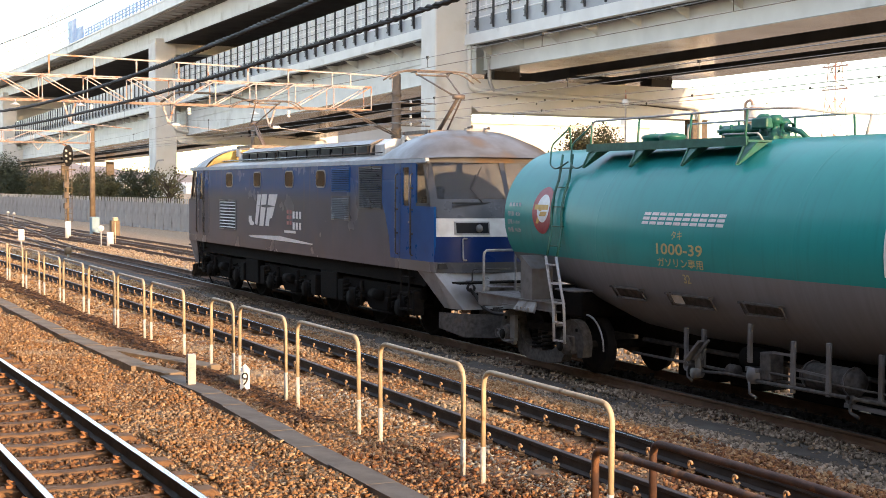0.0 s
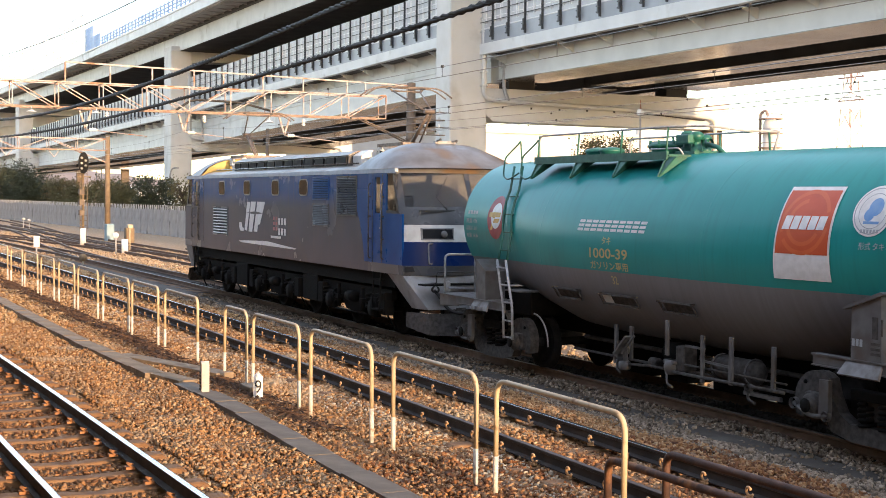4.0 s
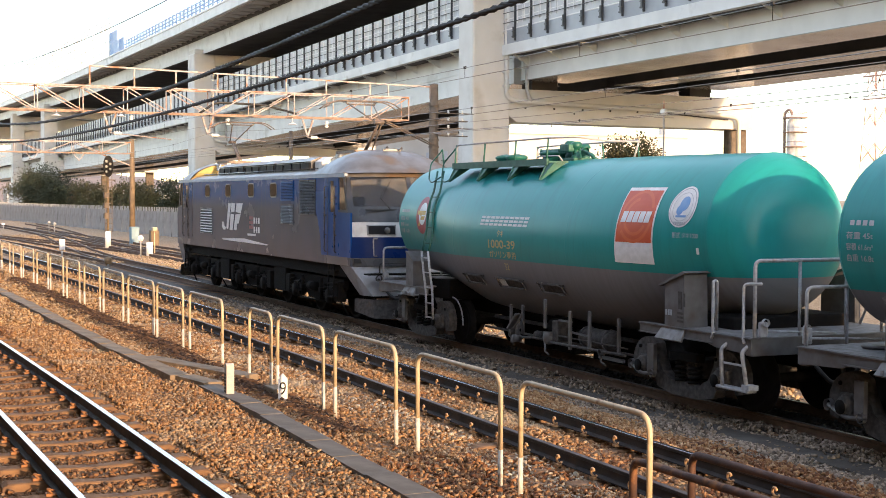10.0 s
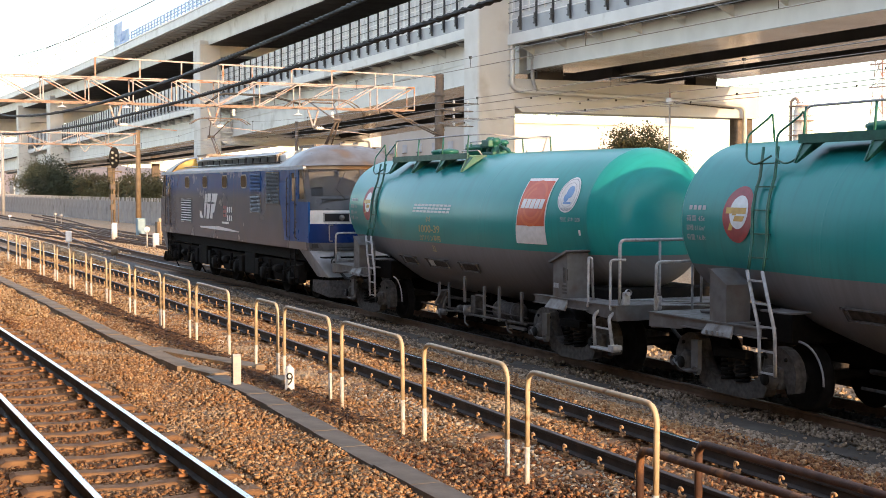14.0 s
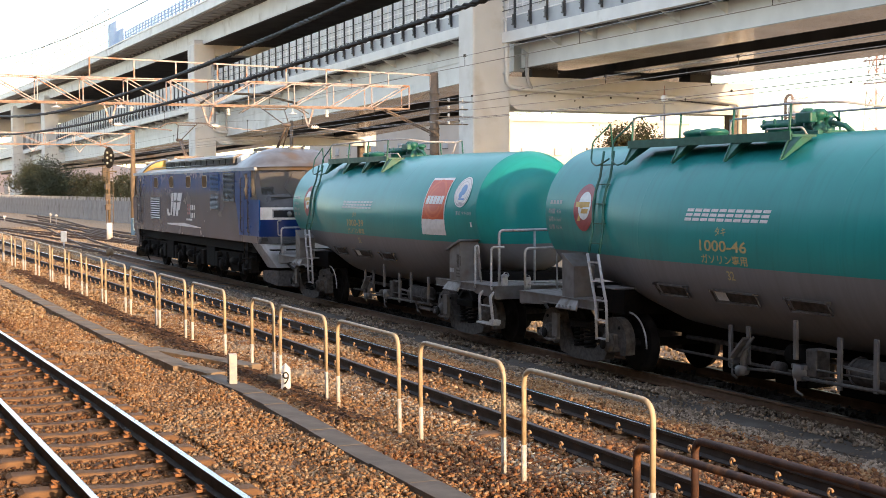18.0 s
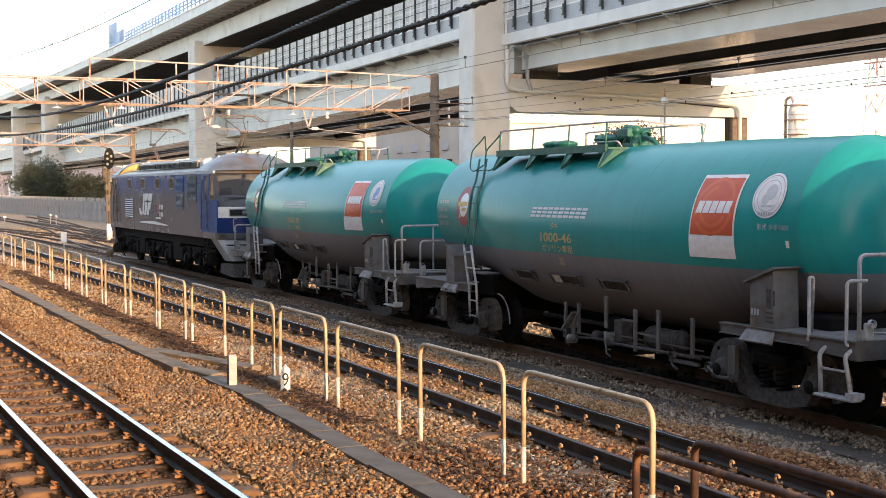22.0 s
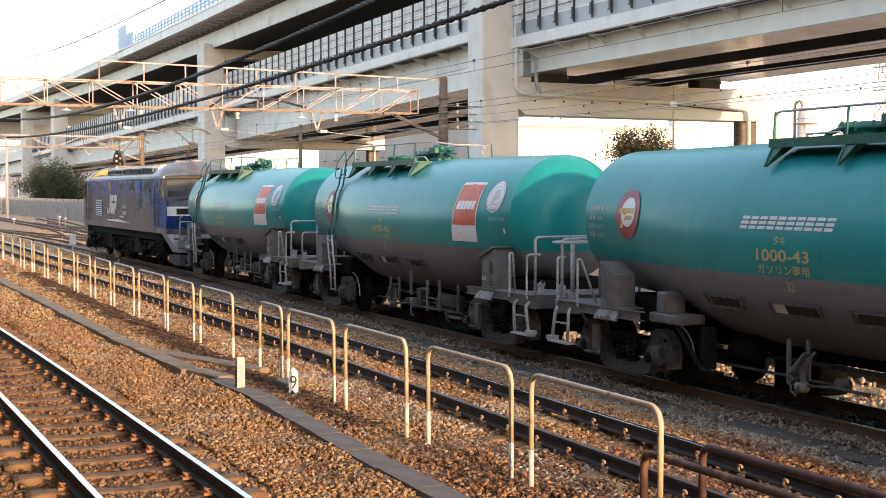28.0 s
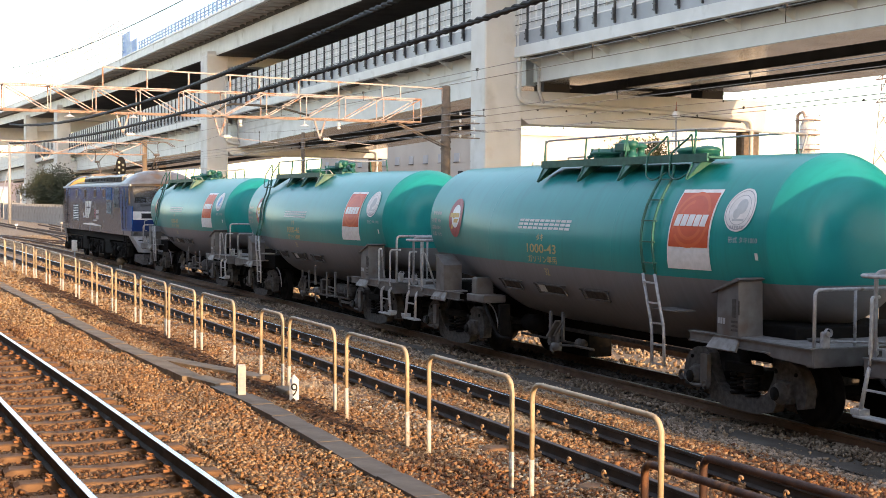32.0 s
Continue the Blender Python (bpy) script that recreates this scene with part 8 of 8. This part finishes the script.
for _k, (_x, _y, _h, _w, _m) in enumerate(((-177, 23.5, 5.6, 7.5, M_LEAF2), (-165, 23.0, 5.8, 7.5, M_LEAF), (-156, 23.0, 5.0, 6, M_LEAF), (-141, 24, 4.2, 4.5, M_LEAF2), (-132, 24, 3.4, 3.5, M_LEAF2), (-122, 24, 4.0, 4, M_LEAF2), (-114, 24, 3.9, 4.5, M_LEAF2), (-105, 24.5, 4.1, 4, M_LEAF), (-92, 23.5, 4.1, 2.6, M_LEAF2), (-95, 24.5, 3.4, 2.2, M_LEAF2))):
    tree("tree", "olive-green tree behind the fence, leaf colour raised as if sunlit" if _m is M_LEAF2 else "dark evergreen tree behind the fence", _x * 1.12, _y * 1.12, _h * 1.1, _w * 1.1, 14000 if _x < -150 else (700 if _w < 3 else 5000), _m, 20 + _k, 0.15 if _x < -150 else 0.3, size=0.1 + 0.006 * _w)
tree("tree", "dark broad tree beyond the viaduct", -98.6, 62, 8.2, 5.6, 9000, M_LEAF, 51, 0.4, 0.13)
tree("tree", "dark broad tree beyond the viaduct", -95.5, 63, 6.6, 3.4, 4000, M_LEAF, 52, 0.4, 0.12)

# street lamps and poles
def street_lamp(x, y, h, arm, label):
    o = thing("street_lamp", label, "street lamp", "street lamps", at=pose(x, y, -0.25))
    part("pole", Shape().tube(bend([(0, 0, 0), (0, 0, h - 0.6), (arm * 0.4, 0, h), (arm, 0, h)], 0.8, 6), 0.07, 8), M_STEEL, o)
    part("lantern", Shape().box(arm - 0.1, arm + 0.6, -0.12, 0.12, h - 0.08, h + 0.08, 0.04), M_STEEL, o)


street_lamp(-118, 29, 5.4, 2.2, "grey street lamp with curved arm behind fence")
street_lamp(-230, 45, 7.5, -1.5, "far grey street lamp")
street_lamp(-250, 48, 7.5, 1.5, "far grey street lamp")
_o = thing("globe_lamp", "thin pole with a white globe lamp", "street lamp", at=pose(-60.6, 40, -0.25))
part("pole", Shape().tube([(0, 0, 0), (0, 0, 7.7)], 0.05, 8), M_STEEL, _o)
part("globe", Shape().spin([(7.5, 0.0), (7.52, 0.12), (7.62, 0.2), (7.75, 0.2), (7.85, 0.12), (7.88, 0.0)], "z", (0, 0, 0), 16), M_WHITE, _o)
part("tip", Shape().tube([(0, 0, 7.85), (0, 0, 8.35)], [0.06, 0.02], 6), M_REDWHITE, _o)
part("wire_arm", Shape().bar((0, -0.6, 7.4), (0, 0.6, 7.4), 0.05), M_STEEL, _o)
_o = thing("utility_pole", "slim grey pole with fittings behind the yard", "utility pole", at=pose(-84, 27, -0.25))
part("pole", Shape().tube([(0, 0, 0), (0, 0, 7.4)], 0.12, 8), M_MAST, _o)

_o = thing("utility_pole", "slim pale steel mast beside the far yard track", "utility pole", at=pose(-159, 16.7, -0.25))
part("pole", Shape().tube([(0, 0, 0), (0, 0, 9.1)], [0.2, 0.15], 10), M_STEEL, _o)
part("cross_bar", Shape().bar((0, -1.0, 7.6), (0, 1.0, 7.6), 0.09), M_STEEL, _o)
part("stay", Shape().tube([(0, 0, 6.5), (0, -1.8, 0.0)], 0.06, 6), M_STEEL, _o)

# factory beyond the viaduct
FACT = thing("factory", "long cream factory block with dark vents", "building")
part("wall", Shape().box(-250, -178, 84, 122, -0.3, 12.4), M_BUILD, FACT)
part("roof", Shape().box(-250.4, -177.6, 83.6, 122.4, 12.4, 12.8), M_BUILD, FACT)
for _k in range(12):
    _w = part("window", Shape().box(-247 + 6 * _k, -245.2 + 6 * _k, 83.9, 84.05, 8.6, 9.9), M_PANEL, FACT)
    part("frame", Shape().box(-247.1 + 6 * _k, -245.1 + 6 * _k, 83.84, 83.9, 8.5, 8.6), M_SOFFITSHADE, _w)
    part("vent", Shape().box(-245 + 6 * _k, -243.8 + 6 * _k, 83.6, 84.0, 6.2, 7.2, 0.1), M_SOFFITSHADE, FACT)
for _k in range(6):
    part("side_vent", Shape().box(-178.0, -177.6, 87 + 5.5 * _k, 88.2 + 5.5 * _k, 7.4, 8.5, 0.1), M_FAR, FACT)
    part("side_window", Shape().box(-178.02, -177.9, 90 + 5.5 * _k, 91 + 5.5 * _k, 7.6, 8.4), M_PANEL, FACT)

# process column and pylons on the works' skyline
_o = thing("process_tower", "pale steel process tower with galleries", "industrial tower", at=pose(-227, 182, -0.3))
part("shell", Shape().spin([(0, 1.6), (19, 1.6), (20.6, 0.9), (21, 0.0)], "z", (0, 0, 0), 18), M_FAR, _o)
for _z in (8, 11, 14, 17, 20):
    part("gallery", Shape().spin([(_z, 1.6), (_z, 2.6), (_z + 0.2, 2.6), (_z + 0.2, 1.6)], "z", (0, 0, 0), 18).tube([(2.5 * math.cos(a * 0.52), 2.5 * math.sin(a * 0.52), _z + 1.1) for a in range(12)], 0.06, 5, closed=True), M_HILL, _o)
part("riser", Shape().tube(bend([(-2.6, -0.6, 0), (-2.6, -0.6, 21.5), (-0.8, -0.4, 22), (-0.4, -0.3, 20)], 0.9, 6), 0.3, 8), M_HILL, _o)


def pylon(x, y, h, w, label, mat):
    o = thing("lattice_pylon", label, "pylon", "far pylons", at=pose(x, y, -0.3))
    n = 9
    for k in range(n):
        z0, z1 = h * k / n, h * (k + 1) / n
        a, b = w * (1 - 0.75 * k / n) / 2, w * (1 - 0.75 * (k + 1) / n) / 2
        s = Shape()
        for sx, sy in ((-1, -1), (1, -1), (1, 1), (-1, 1)):
            s.bar((sx * a, sy * a, z0), (sx * b, sy * b, z1), 0.15)
        for sx, sy, tx, ty in ((-1, -1, 1, -1), (1, -1, 1, 1), (1, 1, -1, 1), (-1, 1, -1, -1)):
            s.bar((sx * a, sy * a, z0), (tx * b, ty * b, z1), 0.08).bar((tx * a, ty * a, z0), (sx * b, sy * b, z1), 0.08)
        part("lattice_bay", s, mat if k % 2 else M_PALEBAR, o)
    for z in (0.72, 0.86):
        part("cross_arm", Shape().bar((-w * 0.7, 0, h * z), (w * 0.7, 0, h * z), 0.25).bar((-w * 0.7, 0, h * z), (0, 0, h * (z + 0.05)), 0.12).bar((w * 0.7, 0, h * z), (0, 0, h * (z + 0.05)), 0.12), mat, o)


pylon(-201, 180, 31, 5, "red and white lattice mast on the skyline", M_REDWHITE)
pylon(-189, 183, 24, 7, "thin grey lattice pylon on the skyline", M_PALEBAR)
_o = thing("chimney", "faint tan chimney far away", "chimney", at=pose(-196, 130, -0.3))
part("shaft", Shape().tube([(0, 0, 0), (0, 0, 17)], [1.6, 1.3], 16), M_BUILD, _o)
part("cap", Shape().spin([(16.8, 1.3), (16.8, 1.5), (17.2, 1.5), (17.2, 0.0)], "z", (0, 0, 0), 16), M_BUILD, _o)

# town and hills at the end of the yard
_rng = random.Random(8)
for _k in range(26):
    _x, _y = -480 - _rng.uniform(0, 320), 66 + _rng.uniform(0, 170)
    _w, _d, _h = _rng.uniform(8, 22), _rng.uniform(8, 18), _rng.uniform(3, 7)
    _o = thing("far_building", "small pale building of the town beyond", "building", "far town buildings", at=pose(_x, _y, -0.3))
    part("wall", Shape().box(-_w / 2, _w / 2, -_d / 2, _d / 2, 0, _h), M_FAR, _o)
    part("roof", Shape().prism([(-_w / 2 - 0.4, _h), (_w / 2 + 0.4, _h), (0, _h + 1.8)], "y", -_d / 2 - 0.4, _d / 2 + 0.4), M_FAR if _k % 4 else M_HILL, _o)
    for _j in range(3):
        part("window", Shape().box(_w / 2, _w / 2 + 0.06, -_d / 2 + _d * (0.15 + 0.28 * _j), -_d / 2 + _d * (0.3 + 0.28 * _j), _h * 0.45, _h * 0.75), M_PANEL, _o)
_v, _f = [], []
_n = 60
for _j in range(4):
    for _i in range(_n + 1):
        _a = radians(60 + 42 * _i / _n)
        _r = 1300 + 140 * _j
        _h = (0, 0.75, 1.0, 0.3)[_j] * (34 + 12 * noise.noise((_i * 0.22, _j * 0.5, 1.0)) + 5 * noise.noise((_i * 0.9, _j, 3.0))) * max(0.0, min(1.0, (_i - 12) / 18.0))
        _v.append((-_r * math.sin(_a), _r * math.cos(_a), _h - 1))
_f = [(j * (_n + 1) + i, j * (_n + 1) + i + 1, (j + 1) * (_n + 1) + i + 1, (j + 1) * (_n + 1) + i) for j in range(3) for i in range(_n)]
single("far_hill", Shape().add(_v, _f, True), M_HILL, "reddish wooded hills on the horizon", "hill", "", "structure")



# ---- what moves ----
def place_at(t):
    """Run of the train along its track at t."""
    a = [q[0] for q in RUN]
    return float(np.interp(t, a, [q[1] for q in RUN]))


def riding(x, a, b):
    """Pose of a vehicle whose bogies a and b sit on the curving track."""
    ya, yb = train_y(x + a), train_y(x + b)
    k = (yb - ya) / (b - a)
    return pose(x, ya - k * a, 0, 0, 0, math.degrees(math.atan(k)))


def motions():
    walk(loco, [(t, riding(s, -14.5, -4.0)) for t, s in RUN])
    for k, w in enumerate(WAGONS):
        walk(w, [(t, riding(s + PITCH * k, 2.19, 11.43)) for t, s in RUN])
    beats = [round(0.25 * i, 2) for i in range(129)]
    for w, r in SPINNING:
        x, y, z = w.location
        walk(w, [(t, pose(x, y, z, 0, -math.degrees((RUN[0][1] - place_at(t)) / r), 0)) for t in beats])


motions()
